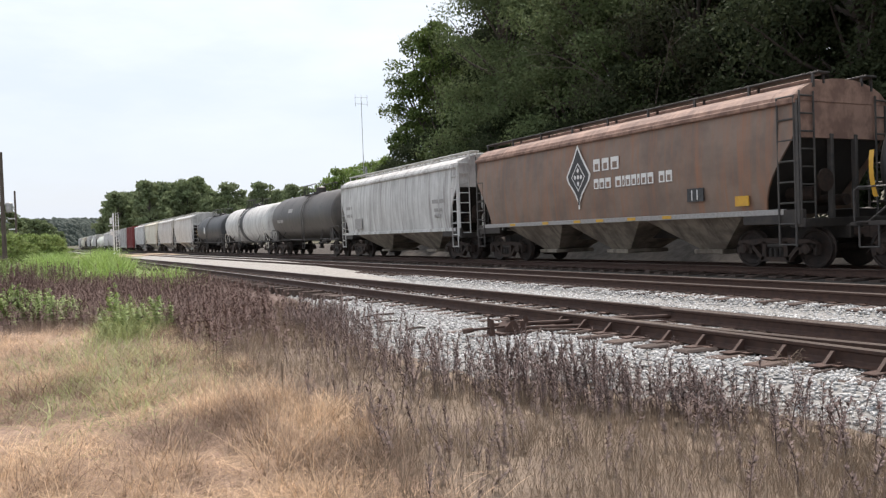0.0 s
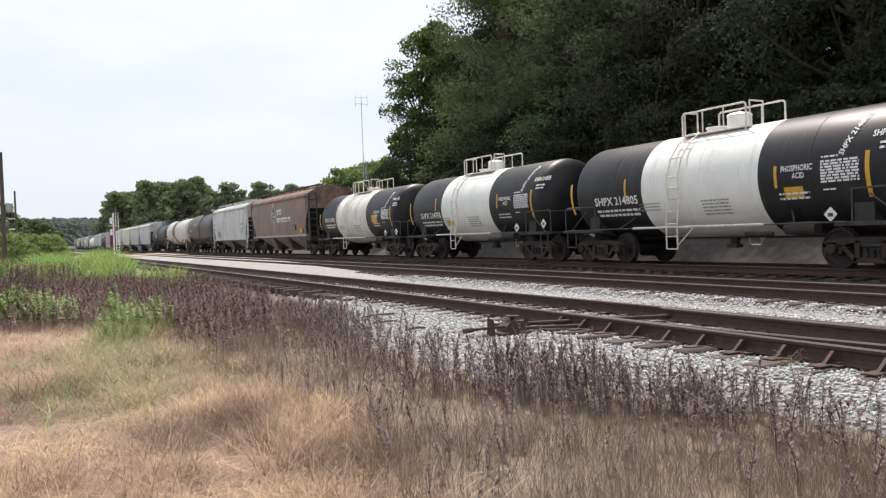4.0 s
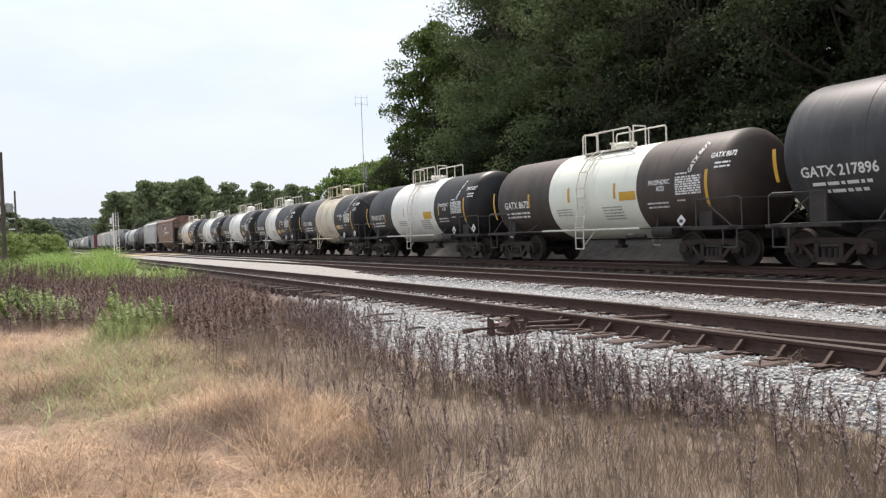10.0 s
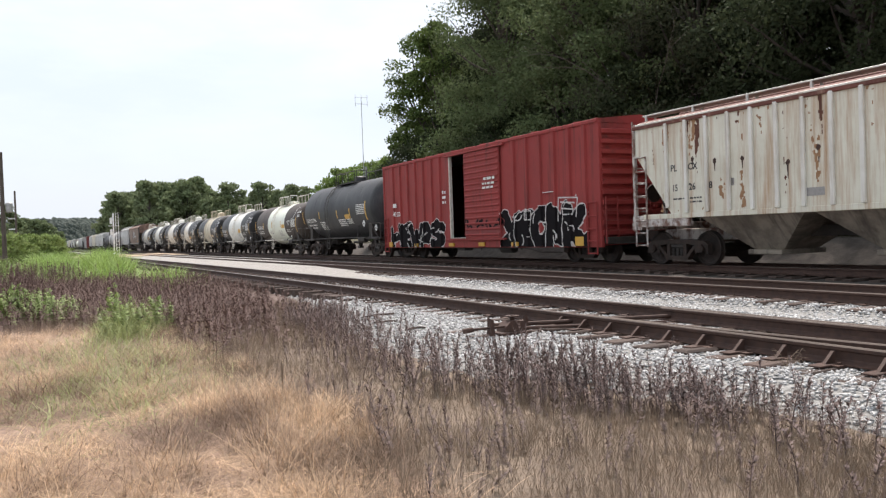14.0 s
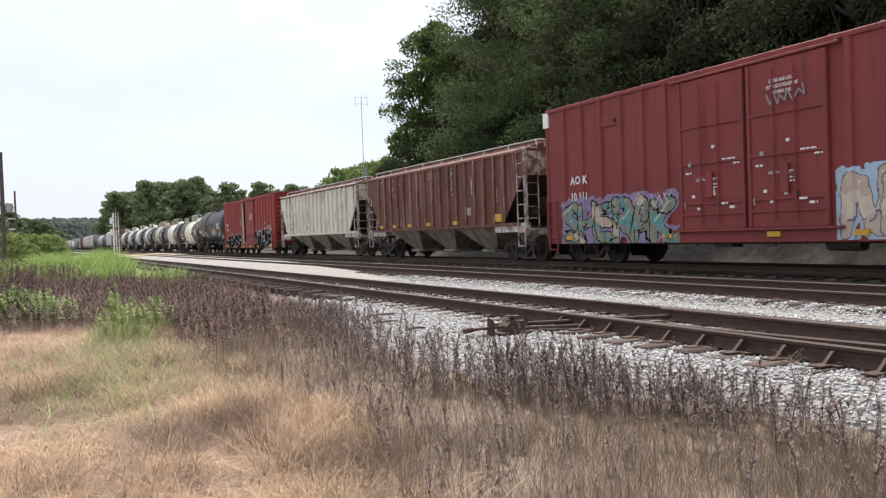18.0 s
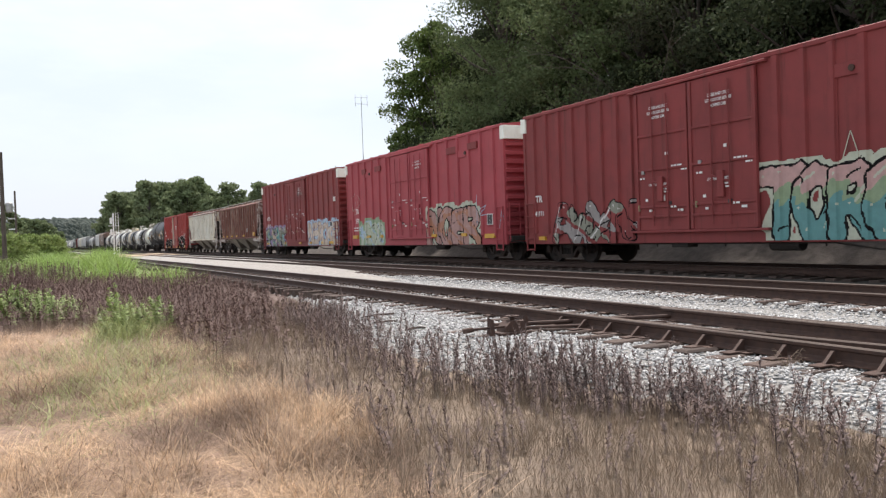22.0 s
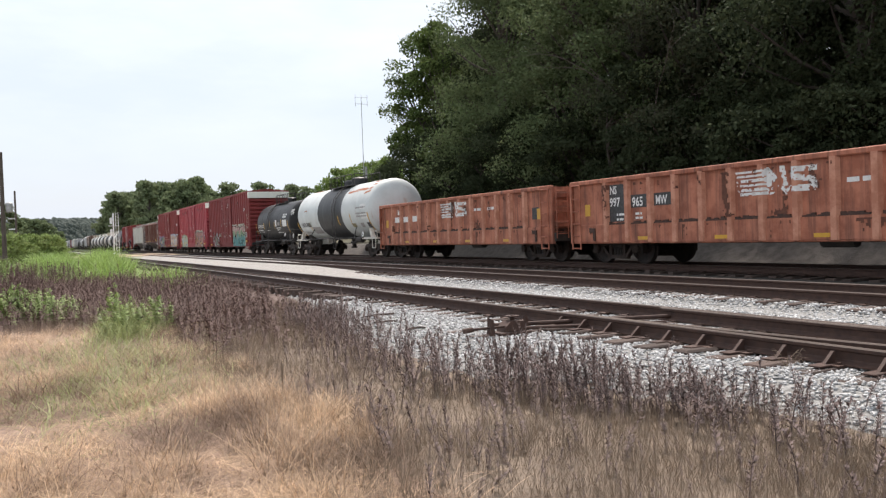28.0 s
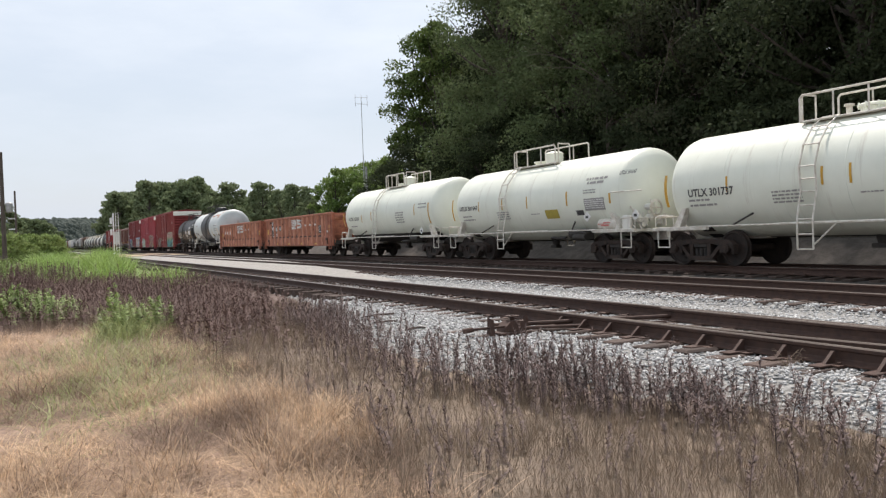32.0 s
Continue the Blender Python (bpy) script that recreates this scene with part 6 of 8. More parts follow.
def plant_wood():
    rr = random.Random(21)
    y = 2.0
    while y < 45:
        # leaf tone goes by y, painting the shaded near end and the lit middle
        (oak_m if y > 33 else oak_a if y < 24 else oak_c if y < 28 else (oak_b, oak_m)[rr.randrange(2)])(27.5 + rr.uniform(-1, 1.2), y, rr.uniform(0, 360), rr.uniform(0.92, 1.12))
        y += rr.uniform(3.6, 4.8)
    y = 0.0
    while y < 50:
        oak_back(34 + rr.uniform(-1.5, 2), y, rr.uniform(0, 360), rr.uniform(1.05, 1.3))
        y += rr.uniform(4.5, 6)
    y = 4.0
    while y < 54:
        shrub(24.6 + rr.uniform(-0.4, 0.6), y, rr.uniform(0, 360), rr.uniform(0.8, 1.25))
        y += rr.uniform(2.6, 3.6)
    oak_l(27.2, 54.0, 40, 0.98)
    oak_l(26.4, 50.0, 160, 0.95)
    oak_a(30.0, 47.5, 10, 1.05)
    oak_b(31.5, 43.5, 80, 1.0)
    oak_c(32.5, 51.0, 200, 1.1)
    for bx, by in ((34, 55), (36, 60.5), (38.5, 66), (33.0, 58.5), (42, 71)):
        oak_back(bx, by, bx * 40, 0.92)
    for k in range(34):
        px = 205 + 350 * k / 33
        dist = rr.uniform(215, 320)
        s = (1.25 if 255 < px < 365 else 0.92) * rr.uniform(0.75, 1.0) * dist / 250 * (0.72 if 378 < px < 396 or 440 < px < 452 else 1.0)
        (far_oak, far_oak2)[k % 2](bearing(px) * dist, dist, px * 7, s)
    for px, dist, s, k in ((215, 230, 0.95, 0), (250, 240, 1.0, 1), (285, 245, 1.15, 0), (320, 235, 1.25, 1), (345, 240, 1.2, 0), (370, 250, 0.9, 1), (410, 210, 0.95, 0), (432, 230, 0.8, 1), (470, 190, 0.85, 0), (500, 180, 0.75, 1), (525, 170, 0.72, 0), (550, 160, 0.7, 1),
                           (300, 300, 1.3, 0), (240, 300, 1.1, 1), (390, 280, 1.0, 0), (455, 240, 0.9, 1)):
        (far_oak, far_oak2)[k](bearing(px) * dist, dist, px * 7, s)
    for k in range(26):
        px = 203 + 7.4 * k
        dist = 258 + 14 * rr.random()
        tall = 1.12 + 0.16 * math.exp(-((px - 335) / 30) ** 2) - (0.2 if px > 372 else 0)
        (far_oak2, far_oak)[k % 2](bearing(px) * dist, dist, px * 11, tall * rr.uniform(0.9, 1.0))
    for px, dist, s in ((585, 95, 0.85), (605, 92, 0.95), (628, 96, 1.0), (652, 90, 1.0), (672, 84, 0.95), (690, 78, 0.95)):
        young(bearing(px) * dist, dist, px * 5, s)
    for px, dist, s in ((45, 92, 0.85), (62, 96, 1.0), (80, 98, 1.0), (98, 104, 0.85), (112, 108, 0.7), (20, 88, 0.9), (0, 80, 1.0)):
        bush(bearing(px) * dist, dist, px * 5, s)
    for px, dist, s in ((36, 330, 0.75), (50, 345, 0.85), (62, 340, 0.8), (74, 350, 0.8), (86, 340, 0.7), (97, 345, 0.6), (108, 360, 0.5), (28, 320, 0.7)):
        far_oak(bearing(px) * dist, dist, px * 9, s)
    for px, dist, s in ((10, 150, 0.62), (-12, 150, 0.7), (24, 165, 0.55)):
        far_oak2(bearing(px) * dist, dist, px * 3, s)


plant_wood()

DEAD_WOOD = surface("dead_wood", (0.12, 0.092, 0.082), (0.18, 0.145, 0.13), 0.9, grain=4, bump=0.3)


def dead_tree(x, y, height, seed):
    """A bare tree: trunk, limbs and fine twigs without leaves."""
    rr = random.Random(seed)
    t = thing("dead_tree", "bare brown dead tree among the green ones", "tree", pose(x, y, ground_z(x, y)))
    trunk, twigs = Build(), Build()

    def grow(p, d, ln, r, depth):
        to = trunk if depth > 3 else twigs
        for k in range(3):                      # each limb bends on its way
            q = p + d * (ln / 3)
            to.rod(p, q, r * (1 - 0.12 * k), 5 if depth > 2 else 3, r * (0.88 - 0.12 * k))
            if depth and (k or depth < 6):
                e = (d + Vector((rr.uniform(-0.9, 0.9), rr.uniform(-0.9, 0.9), rr.uniform(-0.4, 0.4)))).normalized()
                grow(q, e, ln * rr.uniform(0.45, 0.72), r * 0.5, depth - 1)
            p, d = q, (d + Vector((rr.uniform(-0.25, 0.25), rr.uniform(-0.25, 0.25), rr.uniform(-0.2, 0.1)))).normalized()
    grow(Vector((0, 0, -0.2)), Vector((0.03, 0.02, 1)).normalized(), height * 0.62, 0.045, 5)
    part("trunk", trunk, DEAD_WOOD, t)
    part("twig_crown", twigs, DEAD_WOOD, t)


for k, (dx, dy, dh) in enumerate(((25.3, 35.6, 12.5), (25.0, 27.6, 11.5), (25.2, 22.3, 10.0))):
    dead_tree(dx, dy, dh, 40 + k)

HILL = surface("wooded_hill", (0.050, 0.066, 0.056), (0.074, 0.090, 0.074), 0.95, grain=0.03, amount=0.9, island=0.12, bump=0.6, bump_scale=0.08)


def hills():
    """A low ridge far behind the line, and the crowns of its wood."""
    rr, dist, n = random.Random(5), 1500, 160
    b, v, crowns = Build(), [], []

    def crest(k):
        return 49 * (1 + 0.10 * noise.noise((k * 0.05, 1.0, 0)) + 0.04 * noise.noise((k * 0.3, 1.0, 2)))
    for k in range(n + 1):
        x, h = bearing(-260 + 1160 * k / n) * dist, crest(k)
        v += [(x, dist, -2), (x, dist + 60, h * 0.7), (x, dist + 130, h), (x, dist + 260, h * 0.6)]
    b.add(v, [(4 * k + j, 4 * k + j + 1, 4 * k + 5 + j, 4 * k + 4 + j) for k in range(n) for j in range(3)])
    tagged(part("backdrop", b, HILL), "low wooded ridge in the distance", "hills", kind="structure")
    for _ in range(5200):
        k, up = rr.uniform(0, 90), rr.random() ** 0.7
        y = dist + 130 * up
        x, r = bearing(-260 + 1160 * k / n) * y, rr.uniform(3.0, 6.0)
        crowns.append((rr.randrange(6), x, y, crest(k) * (up / 0.46 * 0.7 if up < 0.46 else 0.7 + 0.3 * (up - 0.46) / 0.54), rr.uniform(0, 6.3), 0, 0, r, r * rr.uniform(0.8, 1.3)))
    protos = []
    for k in range(6):
        q = random.Random(k + 90)
        ring = [[(c * math.cos(a * math.pi / 3 + z) * q.uniform(0.8, 1.2), c * math.sin(a * math.pi / 3 + z) * q.uniform(0.8, 1.2), z * q.uniform(0.85, 1.15)) for a in range(6)] for c, z in ((0.8, -0.6), (1.0, 0.1), (0.65, 0.75))]
        pv = np.array(ring[0] + ring[1] + ring[2] + [(0, 0, 1.05)])
        pf = [(o + a, o + (a + 1) % 6, o + 6 + (a + 1) % 6) for o in (0, 6) for a in range(6)] + [(o + a, o + 6 + (a + 1) % 6, o + 6 + a) for o in (0, 6) for a in range(6)] + [(12 + a, 12 + (a + 1) % 6, 18) for a in range(6)]
        protos.append((pv, np.array(pf)))
    scatter_mesh("ridge_wood", HILL, protos, crowns, "dark green woodland covering the distant ridge", "woodland")


hills()

POLE_WOOD = surface("pole_wood", (0.075, 0.060, 0.050), (0.12, 0.10, 0.085), 0.9, grain=8, stretch=(1, 1, 0.1), bump=0.3)
MAST_STEEL = surface("mast_steel", (0.45, 0.46, 0.46), (0.34, 0.35, 0.35), 0.5, 0.4, grain=5, bump=0.05)
SIGNAL_SILVER = surface("signal_silver", (0.78, 0.79, 0.78), (0.66, 0.66, 0.65), 0.5, 0.0, grain=4, bump=0.05)


def antenna():
    d = 72.0
    t = thing("radio_mast", "slender grey radio mast with a twin aerial", "antenna", pose(bearing(649) * d, d, 1.1))
    part("mast", Build().rod((0, 0, 0), (0, 0, 8.0), 0.045, 8).rod((0, 0, 8), (0, 0, 13.6), 0.03, 8), MAST_STEEL, t)
    part("base_pole", Build().rod((0.25, 0, 0), (0.25, 0, 6.9), 0.13, 8), MAST_STEEL, t)
    b = Build()
    for z in (13.0, 13.65):
        b.rod((-0.62, 0, z), (0.62, 0, z), 0.018)
    for x in (-0.62, 0, 0.62):
        b.rod((x, 0, 12.75 if x else 13.0), (x, 0, 13.9), 0.016)
    part("aerial", b, MAST_STEEL, t)


def signal():
    d = 112.0
    t = thing("signal_mast", "silver railway signal mast with a ladder", "signal", pose(bearing(203) * d, d, -0.2))
    part("mast", Build().rod((0, 0, 0), (0, 0, 5.6), 0.09, 8), SIGNAL_SILVER, t)
    b = Build()
    for x in (0.28, 0.62):
        b.rod((x, -0.1, 0), (x, -0.1, 5.7), 0.035)
    for k in range(14):
        b.rod((0.28, -0.1, 0.3 + 0.4 * k), (0.62, -0.1, 0.3 + 0.4 * k), 0.025)
    part("ladder", b, SIGNAL_SILVER, t)
    for z in (4.6, 3.1):
        part("signal_head", Build().box(-0.42, -0.15, -0.2, 0.2, z - 0.40, z + 0.40, 0.05), SIGNAL_SILVER, t)
    part("platform", Build().box(-0.6, 0.7, -0.4, 0.3, 3.9, 3.96, 0.01), SIGNAL_SILVER, t)
    part("base", Build().box(-0.35, 0.8, -0.35, 0.35, -0.1, 0.25, 0.03), SIGNAL_SILVER, t)


def poles():
    d = 60.0
    t = thing("utility_pole", "dark wooden utility pole with a transformer", "pole", pose(-1.36, d, -0.5))
    part("pole", Build().rod((0, 0, 0), (0, 0, 8.1), 0.15, 10, 0.12), POLE_WOOD, t)
    part("transformer", Build().lathe([(4.1, 0.02), (4.1, 0.2), (4.15, 0.22), (4.7, 0.22), (4.75, 0.16), (4.78, 0.02)], "z", (0.38, 0, 0), 14), MAST_STEEL, t, "grey transformer can")
    d = 120.0
    t = thing("utility_pole", "grey utility pole with three short crossarms", "pole", pose(-1.25, d, -0.4))
    part("pole", Build().rod((0, 0, 0), (0, 0, 9.3), 0.16, 8, 0.11), POLE_WOOD, t)
    for z in (7.0, 5.6, 4.2):
        part("crossarm", Build().box(-0.9, 0.1, -0.08, 0.08, z - 0.08, z + 0.08), SIGNAL_SILVER, t)


antenna()
signal()
poles()


# ---- the train, from its far cars to its near end ----
def stripe(y, z, h, w=0.10):
    return (y, z - h / 2, z + h / 2, w)


def end_stripes(half, z=2.0, r=0.95):
    return [stripe(half - 0.85, z, 0.95), stripe(-half + 1.5, z, 0.95)]


# hoppers and tanks far ahead
FAR = [("hopper", HOPPER_WHITE, "light grey covered hopper with curved sides"), ("hopper", HOPPER_WHITE, "light grey covered hopper with curved sides"), ("hopper", HOPPER_GREY, "pale cream covered hopper"), ("hopper", HOPPER_WHITE, "grey weathered covered hopper"),
       ("box", BOXCAR_BROWN, "brown-red boxcar far ahead in the train"), ("box", HOPPER_WHITE, "white boxcar far ahead in the train"), ("tank", BLACK_PAINT, "black tank car far ahead in the train"), ("hopper", HOPPER_WHITE, "light grey covered hopper with curved sides"),
       ("hopper", HOPPER_WHITE, "light grey covered hopper with curved sides"), ("tank", TANK_WHITE, "white tank car far ahead in the train"), ("tank", TANK_WHITE, "white tank car far ahead in the train"), ("hopper", HOPPER_WHITE, "light grey covered hopper with curved sides"),
       ("tank", TANK_WHITE, "white tank car far ahead in the train"), ("hopper", HOPPER_WHITE, "light grey covered hopper with curved sides"), ("tank", BLACK_PAINT, "black tank car far ahead in the train"), ("hopper", HOPPER_GREY, "pale cream covered hopper"),
       ("tank", TANK_WHITE, "white tank car far ahead in the train"), ("hopper", HOPPER_WHITE, "light grey covered hopper with curved sides")]
u_front = 85.4
for kind, paint, words in FAR:
    ln = {"hopper": 13.8, "box": 12.4, "tank": 13.2}[kind]
    u_front += ln
    if kind == "hopper":
        hopper_car(words, u_front, ln, 3.74, 1.25, paint, paint, sill_mat=paint)
    elif kind == "box":
        boxcar(words, u_front, ln, 0.6, 4.0, paint, [(1.4, -1.4, "bars")], [-5 + k for k in range(3)] + [3 + k for k in range(3)])
    else:
        tank_car(words, u_front, ln, 1.42, 2.15, paint, paint, None, rail_mat=RAIL_GREY if paint is BLACK_PAINT else RAIL_WHITE)

tank_car("dark grey-black tank car with a pale lettering patch", 85.4, 13.7, 1.45, 2.2, GREY_BLACK, GREY_BLACK, None, rail_mat=RAIL_GREY, stripes=[stripe(6, 2, 0.9)], panels=[(2.2, 1.7, 1.9, 2.5, LETTER_WHITE, "label_plate")])
tank_car("pale grey insulated tank car with a dark band", 71.7, 15.5, 1.5, 2.35, HOPPER_WHITE, GREY_BLACK, (1.1, 0.1), rail_mat=RAIL_GREY, railing=(1.2, 0.6))
tank_car("long dusty black tank car with a top platform", 56.2, 14.8, 1.52, 2.45, DUSTY_BLACK, DUSTY_BLACK, None, rail_mat=RAIL_GREY, railing=(1.3, 0.6), dome=1, ladder_y=-1.0, bars=[("=9", 2.4, 2.8, 0.25, 1, 0), ("=14", 4.9, 2.2, 0.2, 1, 0)], bars_mat=LETTER_GREY)

hopper_car("light grey covered hopper with curved weathered sides", 41.4, 14.76, 3.74, 1.30, HOPPER_WHITE, HOPPER_WHITE, bays=2, cut=0.75, roof_rise=0.5, marks_mat=LETTER_GREY,
           bars=[("=8", 5.8, 2.5, 0.16, 1, 0), ("=8", 5.8, 2.1, 0.16, 1, 0), ("=12", -4.4, 2.35, 0.16, 1, 0), ("=7", -4.6, 2.0, 0.14, 1, 0), ("=7", -4.6, 1.75, 0.14, 1, 0)],
           panels=[(4.6, 3.6, 1.45, 2.0, LETTER_GREY, "stencil_patch")], belly=GRIMY_GREY)

adm = hopper_car("weathered brown covered hopper with curved sides", 26.64, 15.64, 3.74, 1.36, HOPPER_BROWN, HOPPER_RUST_ROOF, bays=3, cut=0.85, roof_rise=0.55, end_mat=HOPPER_RUST_ROOF,
                 post_mat=RAIL_GREY, sill_mat=LETTER_GREY, belly=GRIMY_GREY)


def diamond_logo(car, x, yc, zc):
    """Dark diamond in a pale outline with a cross of pale dots, and rows of pale blocks beside it."""
    def sheet(name, pts, mat, proud):
        part(name, Build().add([(x - proud, yc + p, zc + q) for p, q in pts] + [(x - proud + 0.012, yc + p, zc + q) for p, q in pts],
                               [tuple(range(len(pts))), tuple(range(2 * len(pts) - 1, len(pts) - 1, -1))] + [(k, (k + 1) % len(pts), len(pts) + (k + 1) % len(pts), len(pts) + k) for k in range(len(pts))]), mat, car)
    def shape(w, h):
        return [(0, h), (-w * 0.35, h * 0.62), (-w, 0.05), (-w * 0.9, -0.12), (-w * 0.3, -h * 0.55), (-0.04, -h * 0.8), (-0.03, -h), (0.03, -h), (0.04, -h * 0.8), (w * 0.3, -h * 0.55), (w * 0.9, -0.12), (w, 0.05), (w * 0.35, h * 0.62)]
    sheet("logo_outline", shape(0.60, 0.98), LETTER_WHITE, 0.004)
    sheet("logo_field", shape(0.52, 0.86), LETTER_BLACK, 0.008)
    sheet("logo_ring", [(0.34 * math.cos(k * math.pi / 2), 0.44 * math.sin(k * math.pi / 2)) for k in range(4)], LETTER_WHITE, 0.012)
    sheet("logo_ring_field", [(0.30 * math.cos(k * math.pi / 2), 0.39 * math.sin(k * math.pi / 2)) for k in range(4)], LETTER_BLACK, 0.015)
    for a, c in ((0, 0.2), (0, -0.2), (0.15, 0), (-0.15, 0), (0, 0)):
        sheet("logo_dot", [(a + 0.055 * math.cos(t), c + 0.07 * math.sin(t)) for t in [k * math.pi / 4 for k in range(8)]], LETTER_WHITE, 0.018)
    rows = [(-0.75, 0.10, 0.36, [0.30, 0.30, 0.34], 0.10), (-0.75, -0.42, 0.30, [0.21, 0.21, 0.24, 0, 0.24, 0.09, 0.19, 0.19, 0.09, 0.21, 0.22, 0, 0.21, 0.22], 0.055)]
    for y0, z0, h, ws, gap in rows:
        y = y0
        for w in ws:
            if w == 0:
                y -= 0.16
                continue
            sheet("sign_block", [(y, z0), (y - w, z0), (y - w, z0 + h), (y, z0 + h)], LETTER_WHITE, 0.004)
            sheet("sign_block_centre", [(y - w * 0.22, z0 + h * 0.12), (y - w * 0.78, z0 + h * 0.12), (y - w * 0.78, z0 + h * 0.62), (y - w * 0.22, z0 + h * 0.62)], HOPPER_BROWN, 0.007)
            y -= w + gap


diamond_logo(adm, -1.625, 0.72, 2.66)
part("stencil_plate", Build().box(-1.63, -1.60, -4.35, -3.80, 1.66, 2.0), LETTER_BLACK, adm)
part("stencil_frame", Build().box(-1.634, -1.60, -4.16, -4.13, 1.70, 1.96).box(-1.634, -1.60, -3.98, -3.95, 1.70, 1.96), LETTER_WHITE, adm)
part("reflector", Build().box(-1.63, -1.60, -5.75, -5.35, 1.48, 1.72), YELLOW, adm)
for yy in (4.6, 2.6, 0.9, -0.2, -1.6, -3.0):
    part("reflector", Build().box(-1.60, -1.57, yy - 0.16, yy + 0.16, 1.26, 1.34), YELLOW, adm)

half = 6.33
m, bz = acid_marks(half, "PPAX", "6178", 1.96, 0.23, y0=4.54, wide=1.5)
tank_car("black acid tank car with a streaked white middle band", 11.0, 12.65, 1.40, 2.13, BLACK_PAINT, DIRTY_WHITE, (2.74, -1.76), ladder_y=1.0, railing=(1.15, 0.62), dome=0, marks=m, bars=bz,
         stripes=end_stripes(half) + [stripe(2.95, 1.9, 0.5, 0.08), stripe(-1.0, 1.9, 0.45, 0.08)], panels=[(-2.5, -3.2, 1.75, 2.15, YELLOW, "warning_panel")], placards=[(-4.3, 1.22, 0.16), (-5.6, 1.25, 0.16)])
half = 6.03
m, bz = acid_marks(half, "SHPX", "214755", 1.75, 0.23, y0=4.14, wide=1.87)
tank_car("black acid tank car with a broad white middle band", -1.65, 12.05, 1.40, 2.13, BLACK_PAINT, WHITE_PAINT, (2.16, -1.74), ladder_y=0.9, railing=(1.1, 0.62), dome=1, marks=m, bars=bz,
         stripes=end_stripes(half) + [stripe(2.69, 2.3, 0.5, 0.08), stripe(-2.3, 2.2, 0.5, 0.08)], panels=[(1.9, 1.3, 1.4, 1.6, YELLOW, "warning_panel")], placards=[(-3.65, 1.2, 0.16), (-5.3, 1.3, 0.16)])
half = 6.15
m, bz = acid_marks(half, "SHPX", "214805", 1.74, 0.23, y0=4.19, wide=1.91)
tank_car("black acid tank car with a bright white middle band", -13.7, 12.3, 1.42, 2.15, BLACK_PAINT, WHITE_PAINT, (2.1, -1.9), ladder_y=0.8, railing=(1.1, 0.62), dome=1, marks=m, bars=bz,
         stripes=end_stripes(half) + [stripe(2.78, 2.2, 0.5, 0.08), stripe(-2.4, 2.1, 0.5, 0.08)], panels=[(-2.6, -3.1, 1.6, 1.85, YELLOW, "warning_panel")], placards=[(-3.8, 1.2, 0.16), (-5.4, 1.3, 0.16)])
half = 5.67
m, bz = acid_marks(half, "TILX", "150060", 1.83, 0.23, y0=4.17, wide=1.78)
tank_car("clean black acid tank car with a white middle band", -26.0, 11.35, 1.40, 2.13, BLACK_PAINT, WHITE_PAINT, (1.91, -0.78), ladder_y=1.15, railing=(1.1, 0.62), dome=1, marks=m, bars=bz,
         stripes=end_stripes(half) + [stripe(1.5, 2.2, 0.4, 0.06), stripe(0.12, 2.2, 0.45, 0.06), stripe(-1.9, 2.15, 0.5, 0.08)], panels=[(-1.1, -1.75, 1.5, 1.75, YELLOW, "warning_panel")], placards=[(-3.5, 1.2, 0.17), (-4.9, 1.25, 0.17)])
half = 5.75
m, bz = acid_marks(half, "TILX", "150080", 1.86, 0.23, y0=4.08, wide=1.70)
tank_car("black acid tank car, dusty on top, with a stained cream band", -37.35, 11.5, 1.40, 2.13, BLACK_PAINT, CREAM_PAINT, (1.68, -1.56), ladder_y=0.75, railing=(1.1, 0.62), dome=1, marks=m, bars=bz, roof_mat=DUSTY_BLACK, rail_mat=CREAM_PAINT,
         stripes=end_stripes(half) + [stripe(1.2, 2.0, 0.45, 0.06)], panels=[(-1.8, -2.4, 1.55, 1.75, YELLOW, "warning_panel")], placards=[(-3.3, 1.2, 0.17), (-4.9, 1.25, 0.17)])
half = 6.27
m, bz = acid_marks(half, "PPAX", "6217", 1.86, 0.23, y0=4.77, wide=1.55)
tank_car("black acid tank car with a broad clean white band", -48.85, 12.55, 1.40, 2.13, BLACK_PAINT, WHITE_PAINT, (2.34, -2.16), ladder_y=0.1, railing=(1.15, 0.62), dome=0, marks=m, bars=bz,
         stripes=end_stripes(half) + [stripe(3.15, 1.9, 0.4, 0.08), stripe(0.9, 2.1, 0.4, 0.07), stripe(-2.6, 2.1, 0.5, 0.08)], panels=[(-1.1, -1.9, 1.75, 2.05, YELLOW, "warning_panel")], placards=[(-4.0, 1.2, 0.16), (-5.6, 1.25, 0.16)])
half = 6.35
m, bz = acid_marks(half, "GATX", "8672", 1.86, 0.24, y0=4.75, wide=1.52)
tank_car("dusty brown-black acid tank car with an off-white band", -61.4, 12.7, 1.40, 2.13, BROWN_BLACK, TANK_WHITE, (2.0, -2.25), ladder_y=0.2, railing=(1.15, 0.62), dome=0, marks=m, bars=bz,
         stripes=end_stripes(half) + [stripe(3.2, 2.1, 0.45, 0.1), stripe(0.93, 2.15, 0.45, 0.12), stripe(-1.3, 2.15, 0.45, 0.1)], panels=[(-1.5, -2.2, 1.85, 2.1, YELLOW, "warning_panel")], placards=[(-4.0, 1.2, 0.16)])
half = 6.5
